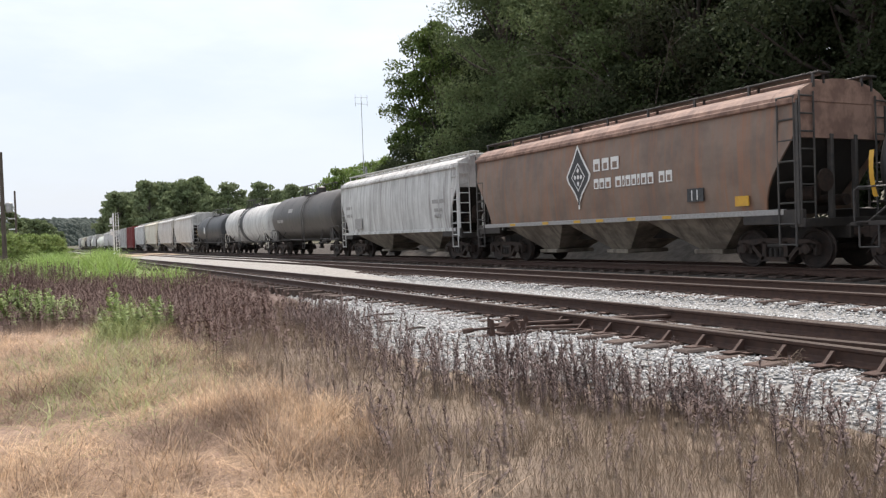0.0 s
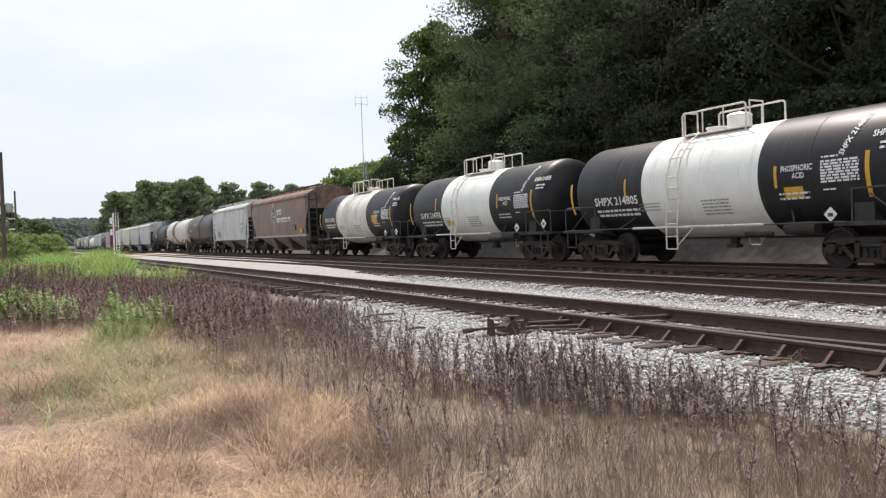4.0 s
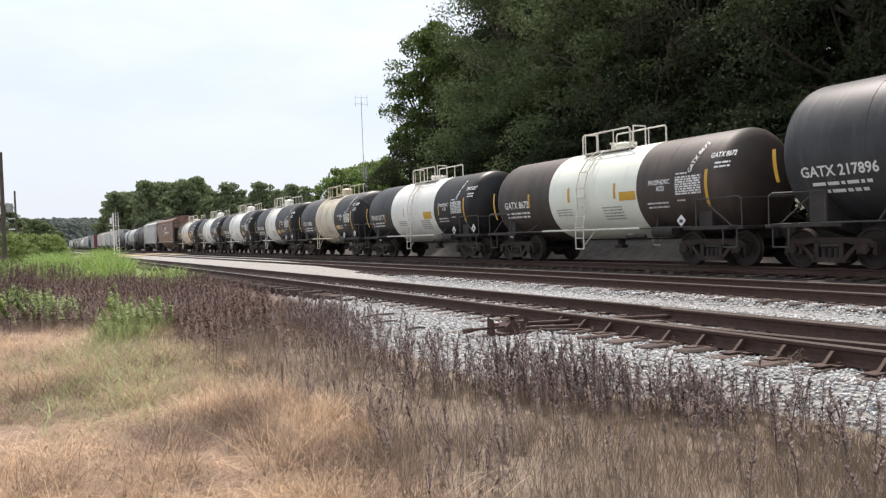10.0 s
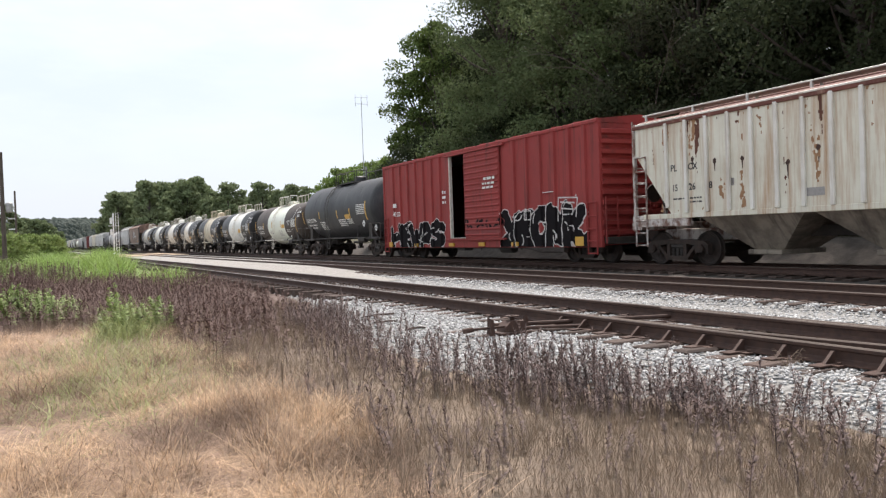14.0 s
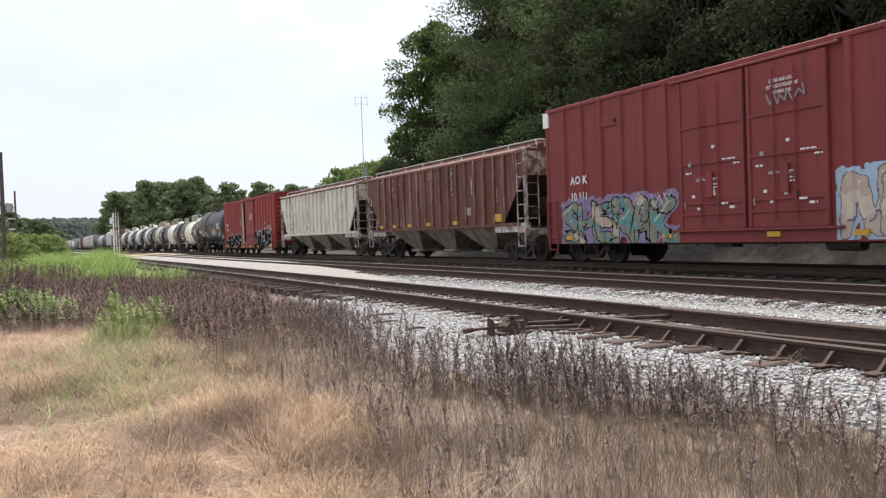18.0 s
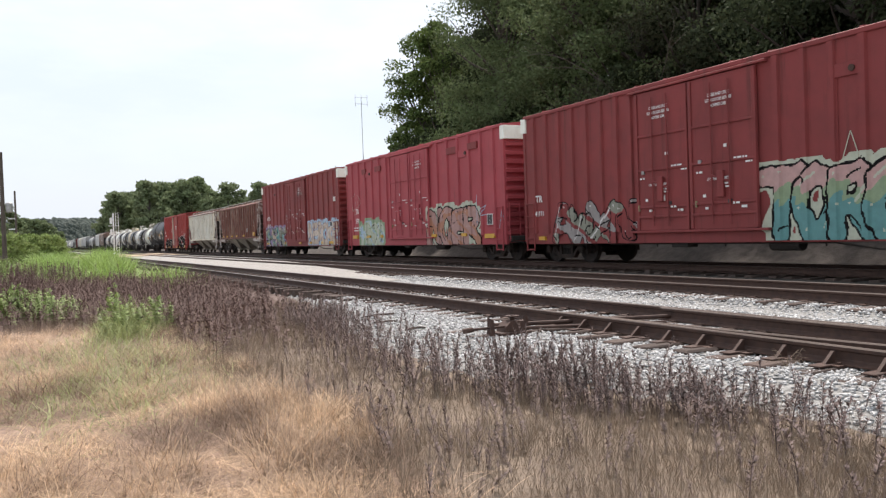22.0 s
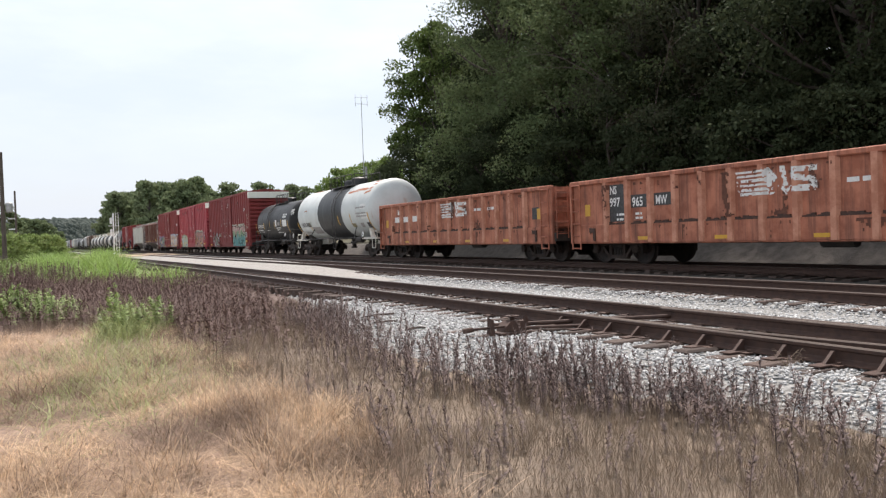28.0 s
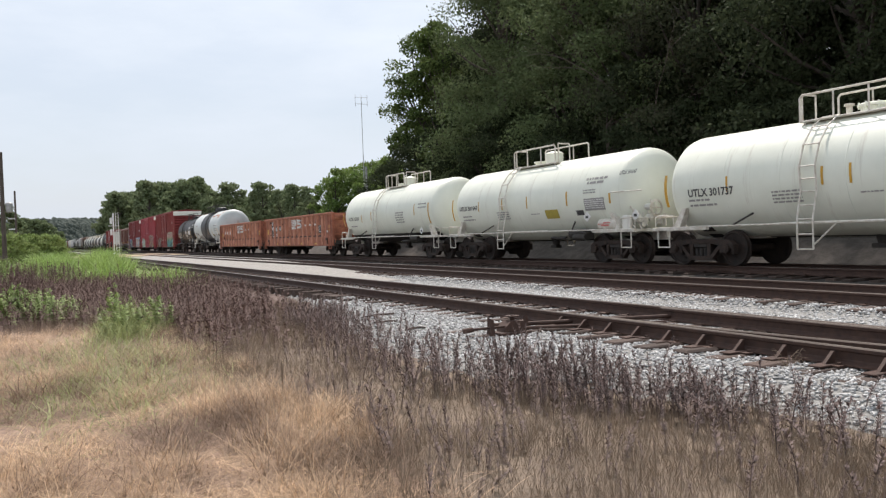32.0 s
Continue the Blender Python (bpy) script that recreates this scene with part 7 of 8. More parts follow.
tank_car("long plain black tank car with a top platform", -74.05, 13.0, 1.58, 2.58, GREY_BLACK, GREY_BLACK, None, rail_mat=RAIL_GREY, railing=(1.45, 0.75), dome=2, ladder_y=1.1, head_in=0.55,
         marks=[("GATX 217896", 5.07, 2.02, 0.22, 1.81, 0)], bars=[("=14", 4.85, 1.82, 0.07, 1, 0), ("=12", 4.8, 1.66, 0.07, 1, 0)] + [("=9", 2.7, 1.95 - 0.1 * k, 0.06, 1, 0) for k in range(5)] + [("=11", -0.5, 2.0 - 0.1 * k, 0.06, 1, 0) for k in range(4)] + [("=12", -3.4, 2.7 - 0.09 * k, 0.05, 1, 0) for k in range(6)] + [("=8", -1.8, 2.0 - 0.1 * k, 0.06, 1, 0) for k in range(3)],
         stripes=[stripe(5.7, 2.35, 0.75), stripe(2.62, 2.4, 0.45), stripe(-0.41, 2.36, 0.45, 0.12), stripe(-2.39, 2.35, 0.5, 0.12), stripe(-4.66, 2.4, 0.95, 0.14)], panels=[(-1.6, -2.3, 2.05, 2.3, YELLOW, "warning_panel")], placards=[(-4.1, 1.75, 0.2), (-5.7, 1.5, 0.18)])

RED_POSTS = [7.0, 6.2, 5.4, 4.6, 3.8, 3.0, 2.25, -3.4, -4.2, -5.0, -5.8, -6.6, -7.4]
ns = boxcar("red boxcar with its sliding door half open", -87.08, 17.52, 0.51, 4.24, BOXCAR_RED, [(0.06, -2.54, "ribbed")], RED_POSTS, open_door=(1.38, 0.06),
            marks=[("483 322", 6.95, 1.95, 0.20, 0.85, 0)], bars=[("=4", 6.95, 2.35, 0.18, 1, 0), ("=8", -1.5, 3.0, 0.1, 1, 0), ("=9", -1.4, 2.83, 0.08, 1, 0), ("=8", -1.4, 2.68, 0.08, 1, 0), ("=3", 1.95, 2.7, 0.12, 1, 0), ("=3", 1.95, 2.5, 0.1, 1, 0), ("=3", 1.95, 2.3, 0.1, 1, 0)],
            yellow=[(7.35, 0.55, 0.35, 0.22), (4.6, 0.56, 0.3, 0.13), (1.3, 0.56, 0.4, 0.13), (-1.1, 0.56, 0.4, 0.14), (-3.4, 0.56, 0.4, 0.14), (-7.15, 0.56, 0.5, 0.28)],
            patches=[(-5.2, -5.8, 2.3, 2.32, LETTER_WHITE, "scratch"), (-0.25, -0.7, 2.55, 2.62, LETTER_WHITE, "label_strip")])

plcx = hopper_car("pale grey ribbed covered hopper with rust stains", -104.6, 15.8, 3.82, 1.40, HOPPER_GREY, HOPPER_RUST, ribs=17, rib_at=(5.84, 0.70), marks_mat=LETTER_BLACK, curved=False, cut=1.35, roof_rise=0.3, sill_mat=HOPPER_GREY, half_width=1.5,
                  marks=[("PL", 5.72, 2.50, 0.17, 0.95, 0), ("CX", 5.10, 2.50, 0.17, 0.95, 0), ("15", 5.68, 1.98, 0.17, 0.85, 0), ("26", 5.08, 1.98, 0.17, 0.95, 0), ("8", 4.40, 1.98, 0.17, 0.95, 0)], belly=GRIMY_GREY, rib_mat=DIRTY_WHITE, end_mat=HOPPER_GREY, post_mat=WORN_WHITE,
                  bars=[("=4", 5.65, 1.75, 0.04, 1, 0), ("=4", 5.05, 1.75, 0.04, 1, 0), ("=4", 5.05, 1.65, 0.04, 1, 0)], panels=[(1.68, 1.15, 1.62, 1.80, LETTER_GREY, "stencil_patch"), (3.80, 3.60, 2.0, 2.18, LETTER_GREY, "stencil_frame"), (3.77, 3.63, 2.03, 2.15, HOPPER_GREY, "stencil_centre")])
part("top_rail", Build().box(-1.56, -1.50, -7.0, 7.0, 3.85, 3.90, 0.01), DIRTY_WHITE, plcx)
rr = random.Random(31)
for yy, zz in ((4.94, 2.76), (4.2, 2.64), (2.07, 2.4), (1.28, 2.65), (3.34, 2.62), (-0.4, 2.55), (-1.5, 2.7), (-2.6, 2.45), (-4.1, 2.7)):
    # rusted hole with a run below it
    q, w = [], 0.055
    rim = [(yy + 0.06 * math.cos(t) * rr.uniform(0.7, 1.2), zz + 0.07 * math.sin(t) * rr.uniform(0.7, 1.2)) for t in [k * math.pi / 5 for k in range(10)]]
    run = rr.uniform(0.2, 0.5)
    part("rust_run", Build().add([(-1.504, y, z) for y, z in rim], [tuple(range(10))]).add([(-1.503, yy + 0.03, zz), (-1.503, yy - 0.03, zz), (-1.503, yy - 0.012, zz - run), (-1.503, yy + 0.008, zz - run * 0.9)], [(0, 1, 2, 3)]), RAIL_RUST, plcx)
PALE_RUST = surface("chalky_rust_paint", (0.21, 0.085, 0.06), (0.13, 0.042, 0.028), 0.7, grain=1.6, amount=0.8, streak=(0.45, 0.36, 0.30), streak_amount=0.6, bump=0.08)
rust = hopper_car("rust-brown ribbed covered hopper with pale ribs", -120.38, 15.8, 3.83, 1.38, HOPPER_RUST, HOPPER_RUST, ribs=17, curved=False, cut=1.45, roof_rise=0.3, end_mat=WORN_WHITE, post_mat=WORN_WHITE, sill_mat=HOPPER_RUST, half_width=1.5, belly=GRIMY_GREY, rib_mat=PALE_RUST, rib_at=(5.7, 0.72))
for yy in (5.4, 3.9, 2.2, 0.3, -2.1):
    part("reflector", Build().box(-1.585, -1.50, yy - 0.17, yy + 0.17, 1.42, 1.56), YELLOW, rust)
part("reflector", Build().box(-1.585, -1.50, -5.6, -5.2, 1.44, 1.72), YELLOW, rust)
part("stencil_frame", Build().box(-1.52, -1.50, -3.3, -2.85, 1.75, 2.05), LETTER_GREY, rust)

TALL_POSTS = [7.1, 6.2, 5.3, 4.4, 3.5, 2.6, -2.7, -3.6, -4.5, -5.4, -6.3, -7.2]
aok = boxcar("tall dark red boxcar with double doors", -136.2, 17.43, 0.62, 4.83, BOXCAR_BROWN, [(2.05, -0.05, "bars"), (-0.15, -2.25, "bars")], TALL_POSTS, end_cap=True,
             marks=[("AO K", 6.75, 2.45, 0.24, 1.0, 0), ("10 111", 6.75, 1.95, 0.24, 0.9, 0)], bars=[],
             yellow=[(6.9, 0.75, 0.35, 0.12), (2.6, 0.75, 0.35, 0.12), (-0.8, 0.75, 0.35, 0.12), (-2.9, 0.75, 0.4, 0.12), (-5.2, 0.75, 0.45, 0.14), (-6.8, 0.75, 0.8, 0.14)], patches=[(-7.3, -7.5, 3.1, 3.35, LETTER_WHITE, "label_plate"), (-6.65, -7.0, 1.7, 2.0, LETTER_WHITE, "stencil_plate")])
tr1 = boxcar("tall faded red boxcar with double doors", -153.63, 17.17, 0.62, 4.83, BOXCAR_PINK, [(2.05, -0.02, "bars"), (-0.12, -2.0, "bars")], TALL_POSTS, end_cap=True,
             marks=[("TR", 6.6, 2.25, 0.25, 1.0, 0), ("150", 6.65, 1.75, 0.25, 1.0, 0)], bars=[("=9", 6.9, 1.5, 0.06, 1, 0), ("=9", 6.9, 1.36, 0.06, 1, 0)],
             yellow=[(5.0, 1.0, 0.45, 0.12), (3.4, 1.0, 0.45, 0.12), (1.2, 1.0, 0.4, 0.1), (-0.6, 1.0, 0.4, 0.1), (-2.3, 0.95, 0.4, 0.12), (-4.9, 0.95, 0.4, 0.12)],
             patches=[(7.1, 6.5, 0.98, 1.15, YELLOW, "warning_panel"), (-6.72, -7.12, 1.35, 1.75, LETTER_WHITE, "stencil_plate"), (-6.5, -7.2, 0.86, 1.02, YELLOW, "warning_panel"), (-3.65, -4.45, 4.25, 4.5, BOXCAR_BROWN, "vent_plate"), (-5.4, -6.1, 4.25, 4.5, BOXCAR_BROWN, "vent_plate"), (5.6, 5.1, 4.2, 4.45, BOXCAR_BROWN, "vent_plate"), (3.9, 3.2, 4.2, 4.45, BOXCAR_BROWN, "vent_plate")])
tr2 = boxcar("tall brown-red boxcar with double doors and white end plate", -170.8, 17.1, 0.62, 4.83, BOXCAR_BROWN, [(2.2, 0.25, "bars"), (0.2, -1.9, "bars")], [7.3, 6.6, 5.9, 5.2, 4.5, 3.8, 3.1, 2.5, -2.4, -3.1, -3.8, -4.5, -5.2, -5.9, -6.6, -7.3], end_cap=True,
             marks=[("TR", 7.2, 2.0, 0.22, 1.0, 0), ("41111", 7.25, 1.55, 0.16, 0.9, 0)], bars=[("=6", -6.2, 3.6, 0.04, 1, 0), ("=6", -6.2, 3.51, 0.04, 1, 0), ("=6", -6.2, 3.42, 0.04, 1, 0)],
             yellow=[(6.9, 0.75, 0.35, 0.12)], patches=[(-6.6, -7.1, 1.35, 1.75, LETTER_WHITE, "stencil_plate"), (-6.75, -7.1, 0.95, 1.12, YELLOW, "warning_panel")])



def door_print(car, doors, top, seed, hw=1.58):
    """White notices, small plates and seal marks on a pair of doors."""
    rr = random.Random(seed)
    sd = flat_side(-(hw + 0.129))
    for k, (a, c) in enumerate(doors):
        m = (a + c) / 2
        if k in top:
            lettering(car, [("CLOSE AND LOCK", m + 0.38, 4.20, 0.075, 0.76, 0), ("BOTH DOORS BEFORE", m + 0.45, 4.07, 0.075, 0.76, 0), ("MOVING CAR", m + 0.30, 3.94, 0.075, 0.76, 0)], LETTER_WHITE, sd)
        lettering(car, [("LOCK THIS DOOR FIRST", m + 0.45, 2.16, 0.06, 0.72, 0)], LETTER_WHITE, sd)
        lettering(car, [("=3", m + 0.05, 2.04, 0.04, 1, 0), ("=3", m + 0.05, 1.96, 0.04, 1, 0), ("=2", m - 0.75, 2.5, 0.04, 1, 0), ("=4", m - 0.4, 2.62, 0.04, 1, 0), ("=2", m - 0.6, 1.45, 0.06, 1, 0), ("=2", m - 0.35, 1.55, 0.05, 1, 0), ("=1", m + 0.6, 1.75, 0.07, 1, 0), ("=2", m + 0.8, 2.35, 0.05, 1, 0)], LETTER_WHITE, sd, "fine_print")
        for y, z, w, h, mat in ((m + 0.0, 1.74, 0.10, 0.2, LETTER_WHITE), (m - 0.22, 1.62, 0.14, 0.12, LETTER_BLACK), (m + 0.72, 2.55, 0.13, 0.12, LETTER_GREY), (m - 0.1, 2.9, 0.10, 0.10, LETTER_WHITE), (m + 0.5, 1.5, 0.10, 0.08, LETTER_WHITE), (m + 0.82, 1.5, 0.05, 0.22, S_OLIVE)):
            y, z = y + rr.uniform(-0.08, 0.08), z + rr.uniform(-0.06, 0.06)
            part("door_label", Build().box(-hw - 0.128, -hw - 0.08, y - w * 0.75, y, z, z + h * 0.75), mat, car)


S_OLIVE = surface("faded_chalk", (0.30, 0.27, 0.13), (0.2, 0.16, 0.1), 0.8, grain=9, bump=0)
door_print(aok, [(2.05, -0.05), (-0.15, -2.25)], (1,), 1)
door_print(tr1, [(2.05, -0.02), (-0.12, -2.0)], (1,), 2)
door_print(tr2, [(2.2, 0.25), (0.2, -1.9)], (0, 1), 3)
for car, y, w in ((aok, 4.85, 0.75), (tr1, 4.85, 0.75), (tr1, -4.95, 0.75), (tr2, -4.15, 0.55)):
    # framed inspection panel between two posts
    part("panel_frame", Build().box(-1.62, -1.58, y - w / 2, y + w / 2, 4.02, 4.30, 0.01).box(-1.60, -1.58, y - w / 2, y - w / 2 + 0.05, 2.2, 4.02).box(-1.60, -1.58, y + w / 2 - 0.05, y + w / 2, 2.2, 4.02), BOXCAR_PINK if car is tr1 else BOXCAR_BROWN, car)
    part("latch", Build().rod((-1.66, y - w / 2 + 0.14, 4.16), (-1.60, y - w / 2 + 0.14, 4.16), 0.07, 10), RAIL_RUST, car)

tank_car("glossy black tank car with white placards", -187.9, 10.7, 1.45, 2.28, BLACK_PAINT, BLACK_PAINT, None, rail_mat=RAIL_GREY, railing=(1.3, 0.65), dome=2, ladder_y=0.9,
         marks=[("GATX 74172", 3.97, 1.96, 0.22, 1.58, 0), ("GATX 7417", -5.0 + 0.6, 2.7, 0.12, 0.9, 0)], bars=[("=12", 3.9, 1.78, 0.06, 1, 0), ("=13", 3.9, 1.65, 0.06, 1, 0), ("=6", 1.5, 1.9, 0.05, 1, 0), ("=6", 1.5, 1.75, 0.05, 1, 0), ("=12", -0.9, 1.85, 0.06, 1, 0), ("=9", -0.9, 1.72, 0.06, 1, 0), ("=13", -1.0, 1.55, 0.05, 1, 0), ("=9", -2.6, 2.7, 0.1, 1, 0), ("=8", -2.6, 2.55, 0.1, 1, 0)],
         stripes=[stripe(4.5, 1.9, 0.8), stripe(2.3, 2.1, 0.5), stripe(0.7, 2.15, 0.5), stripe(-0.55, 2.1, 0.5), stripe(-2.2, 2.2, 0.5), stripe(-3.8, 1.85, 0.95)],
         panels=[(-0.75, -1.1, 2.0, 2.45, LETTER_WHITE, "label_plate"), (-1.3, -1.9, 2.05, 2.28, LETTER_GREY, "label_plate"), (-2.55, -3.5, 1.95, 2.4, LETTER_WHITE, "label_plate"), (-4.3, -5.0, 2.85, 3.05, LETTER_GREY, "label_plate")], placards=[(-3.1, 1.4, 0.17), (-5.0, 1.3, 0.16)])
t30 = tank_car("pale grey tank car with rust patches and a black band", -198.6, 14.1, 1.52, 2.5, RUSTED_WHITE, GREY_BLACK, (2.05, -2.0), rail_mat=RAIL_GREY, railing=(1.85, 0.75, -0.25), dome=3, ladder_y=-0.9, head_in=0.5,
               marks=[("GATX 30826", 5.45, 1.79, 0.24, 1.78, 0)], marks_mat=LETTER_BLACK, bars=[("=13", 5.3, 1.4, 0.06, 1, 0), ("=13", -4.2, 2.55, 0.08, 1, 0), ("=14", -4.2, 2.25, 0.08, 1, 0), ("=14", -4.2, 2.1, 0.08, 1, 0)], bars_mat=LETTER_GREY,
               stripes=[stripe(6.2, 1.65, 0.9, 0.1), stripe(3.9, 1.75, 0.5, 0.1), stripe(-1.35, 2.0, 0.5, 0.1), stripe(-3.25, 2.05, 0.5, 0.1), stripe(-5.77, 1.85, 0.9, 0.14)], panels=[(3.7, 2.2, 1.35, 1.75, LETTER_GREY, "paint_patch"), (-3.15, -3.75, 1.60, 1.80, S_OLIVE, "warning_panel"), (-4.4, -4.85, 1.56, 1.80, LETTER_GREY, "label_plate"), (-4.78, -5.5, 2.5, 2.76, LETTER_WHITE, "repaint_patch"), (-4.78, -5.7, 2.0, 2.3, LETTER_WHITE, "repaint_patch"), (-5.3, -5.8, 1.5, 1.8, LETTER_BLACK, "label_plate")], placards=[(-4.9, 1.2, 0.18)])

S_OLIVE_YELLOW = surface("faded_yellow_panel", (0.40, 0.33, 0.05), (0.32, 0.25, 0.05), 0.6, grain=9, bump=0.02)
RUST_PATCH = surface("rust_patch", (0.30, 0.10, 0.05), (0.40, 0.16, 0.08), 0.8, grain=6, bump=0.1)


def rust_stain(car, r, cz, areas, seed, cell=0.035):
    """Ragged rust on a tank's near side. areas: forward y, rear y, lower and upper angle in degrees over the side, cover."""
    for y0, y1, a0, a1, cover in areas:
        b = Build()
        nu, nv = int((y0 - y1) / cell), max(2, int(radians(a1 - a0) * r / cell))
        for i in range(nu):
            for j in range(nv):
                y, a = y0 - i * cell, radians(a0 + (a1 - a0) * j / nv)
                edge = min(i, nu - i, 8) / 8 * min(j + 1, nv - j, 4) / 4
                if noise.noise((y * 0.55, a * 9, seed)) + 0.5 * noise.noise((y * 3, a * 16, seed)) > 0.55 - cover * edge:
                    da = radians(a1 - a0) / nv
                    q = [(y, a), (y - cell, a), (y - cell, a + da), (y, a + da)]
                    b.add([(-(r + 0.004) * math.cos(w), u, cz + (r + 0.004) * math.sin(w)) for u, w in q], [(0, 1, 2, 3)])
        if b.f:
            part("rust_stain", b, RUST_PATCH, car)


rust_stain(t30, 1.52, 2.5, [(5.7, 2.1, 64, 88, 0.50), (5.0, 2.5, 6, 14, 0.55), (-2.3, -5.9, 36, 52, 0.60), (-4.9, -5.9, 25, 72, 0.45)], 2.0)

def gondola_face(y, post_y=5.63, hw=1.52):
    """The near side's outer face at y, over the posts as well."""
    d = min(abs(y - post_y + 0.932 * k) for k in range(13))
    return -(hw + 0.013 + 0.10 * max(0.0, min(1.0, (0.12 - d) / 0.05)))


def worn_logo(car):
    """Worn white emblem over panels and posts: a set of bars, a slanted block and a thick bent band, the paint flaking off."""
    rr = random.Random(5)
    cell = 0.024
    strokes = [[(0.82 - 0.02 * k, 2.26 - 0.105 * k), (-0.05 - 0.10 * (k % 3), 2.26 - 0.105 * k)] for k in range(6)]
    block = [[(-0.18, 1.76), (-0.08, 2.27)], [(-0.08, 2.27), (-0.60, 1.76)], [(-0.60, 1.76), (-0.50, 2.27)]]
    band = [[(-1.36, 2.22), (-0.86, 2.22)], [(-0.86, 2.22), (-0.78, 2.10)], [(-0.80, 2.06), (-1.28, 1.98)], [(-1.28, 1.98), (-1.34, 1.88)], [(-1.32, 1.80), (-0.72, 1.80)]]
    b = Build()
    for i in range(96):
        for j in range(27):
            y, z = 0.9 - i * cell, 1.69 + j * cell
            for lines, r in ((strokes, 0.030), (block, 0.072), (band, 0.068)):
                near = 9.0
                for (p, q), (u, w) in lines:
                    n = (u - p) ** 2 + (w - q) ** 2
                    t = max(0.0, min(1.0, ((y - p) * (u - p) + (z - q) * (w - q)) / n))
                    near = min(near, math.hypot(y - p - t * (u - p), z - q - t * (w - q)))
                if near < r and noise.noise((y * 3.5, z * 3.5, 4)) + 0.6 * noise.noise((y * 11, z * 11, 2)) < 0.32 and rr.random() < 0.95:
                    x0, x1 = gondola_face(y), gondola_face(y - cell)
                    b.add([(x0, y, z), (x1, y - cell, z), (x1, y - cell, z + cell), (x0, y, z + cell)], [(0, 1, 2, 3)])
                    break
    part("emblem", b, LETTER_WHITE, car, "worn white emblem")


def sheet_stain(car, face, y0, y1, z0, z1, mat, seed, cover, top=0.0, across=2.6, cell=0.035, label=""):
    """Ragged streaks of rust or flaked paint on a flat side, drawn out downwards. top: how much more of them near the upper edge."""
    b = Build()
    for i in range(int((y0 - y1) / cell)):
        for j in range(int((z1 - z0) / cell)):
            y, z = y0 - i * cell, z0 + j * cell
            t = (z - z0) / (z1 - z0)
            f = noise.noise((y * across, z * 0.45, seed)) + 0.55 * noise.noise((y * across * 2.7, z * 1.3, seed + 5)) + 0.3 * noise.noise((y * 13, z * 9, seed + 9))
            if f > 1.0 - cover - top * t ** 3:
                x0, x1 = face(y), face(y - cell)
                b.add([(x0, y, z), (x1, y - cell, z), (x1, y - cell, z + cell), (x0, y, z + cell)], [(0, 1, 2, 3)])
    if b.f:
        part("rust_stain", b, mat, car, label)


RUST_DARK = surface("dark_rust", (0.085, 0.032, 0.020), (0.14, 0.055, 0.033), 0.85, grain=7, bump=0.15)
RUST_TAN = surface("tan_rust", (0.36, 0.22, 0.12), (0.26, 0.13, 0.065), 0.85, grain=6, bump=0.1)
sheet_stain(plcx, lambda y: -1.5035, 6.4, -6.4, 1.45, 3.76, RUST_TAN, 3.0, 0.42, 0.28, 3.4, 0.024)
sheet_stain(plcx, lambda y: -1.5045, 6.4, -6.4, 1.45, 3.76, RUST_DARK, 7.0, 0.16, 0.30, 4.5, 0.024)
sheet_stain(rust, lambda y: -1.5035, 5.9, -5.9, 1.42, 3.76, RUST_DARK, 11.0, 0.72, 0.1, 2.0)
sheet_stain(rust, lambda y: -1.5045, 5.9, -5.9, 1.42, 3.76, WORN_WHITE, 15.0, 0.36, 0.0, 6.0)
g1 = gondola("faded orange gondola with ribbed rusty sides", -212.7, 15.34, [("=3", 5.1, 2.0, 0.22, 1, 0), ("=6", 5.45, 1.66, 0.24, 1, 0), ("=6", 4.5, 1.66, 0.24, 1, 0), ("=5", 3.55, 1.66, 0.24, 1, 0), ("=5", -2.0, 1.9, 0.1, 1, 0), ("=5", -3.0, 1.9, 0.1, 1, 0)],
             patches=[(-5.95, -6.35, 1.45, 1.85, LETTER_BLACK, "stencil_plate")])
worn_logo(g1)
sheet_stain(g1, gondola_face, 5.9, -5.9, 1.24, 2.36, RUST_DARK, 21.0, 0.50, 0.30, 2.2)
sheet_stain(g1, lambda y: -1.5765, 6.4, -6.4, 0.72, 1.12, RUST_DARK, 23.0, 0.30, 0.35, 3.0)
g2 = gondola("faded orange gondola with ribbed rusty sides and black number panels", -228.04, 15.7, [("NS", 5.48, 2.05, 0.23, 0.75, 0), ("997", 5.50, 1.69, 0.25, 0.85, 0), ("965", 4.53, 1.66, 0.25, 0.85, 0), ("MW", 3.58, 1.68, 0.23, 0.72, 0), ("=4", 5.2, 1.42, 0.06, 1, 0), ("=4", 5.2, 1.28, 0.06, 1, 0), ("=3", 4.4, 1.42, 0.06, 1, 0), ("=3", 4.4, 1.3, 0.06, 1, 0),
             ("=6", -2.1, 1.85, 0.1, 1, 0), ("=6", -3.0, 1.85, 0.1, 1, 0), ("=5", -4.0, 1.85, 0.1, 1, 0), ("=4", -6.2, 1.4, 0.1, 1, 0)],
             patches=[(5.54, 4.81, 1.25, 2.32, LETTER_BLACK, "number_panel"), (4.60, 3.86, 1.62, 1.98, LETTER_BLACK, "number_panel"), (3.66, 2.94, 1.64, 1.98, LETTER_BLACK, "number_panel"), (-4.75, -5.4, 1.38, 1.85, LETTER_BLACK, "stencil_plate")])
worn_logo(g2)
sheet_stain(g2, gondola_face, 5.9, -5.9, 1.24, 2.36, RUST_DARK, 27.0, 0.50, 0.30, 2.2)
sheet_stain(g2, lambda y: -1.5765, 6.4, -6.4, 0.72, 1.12, RUST_DARK, 29.0, 0.30, 0.35, 3.0)
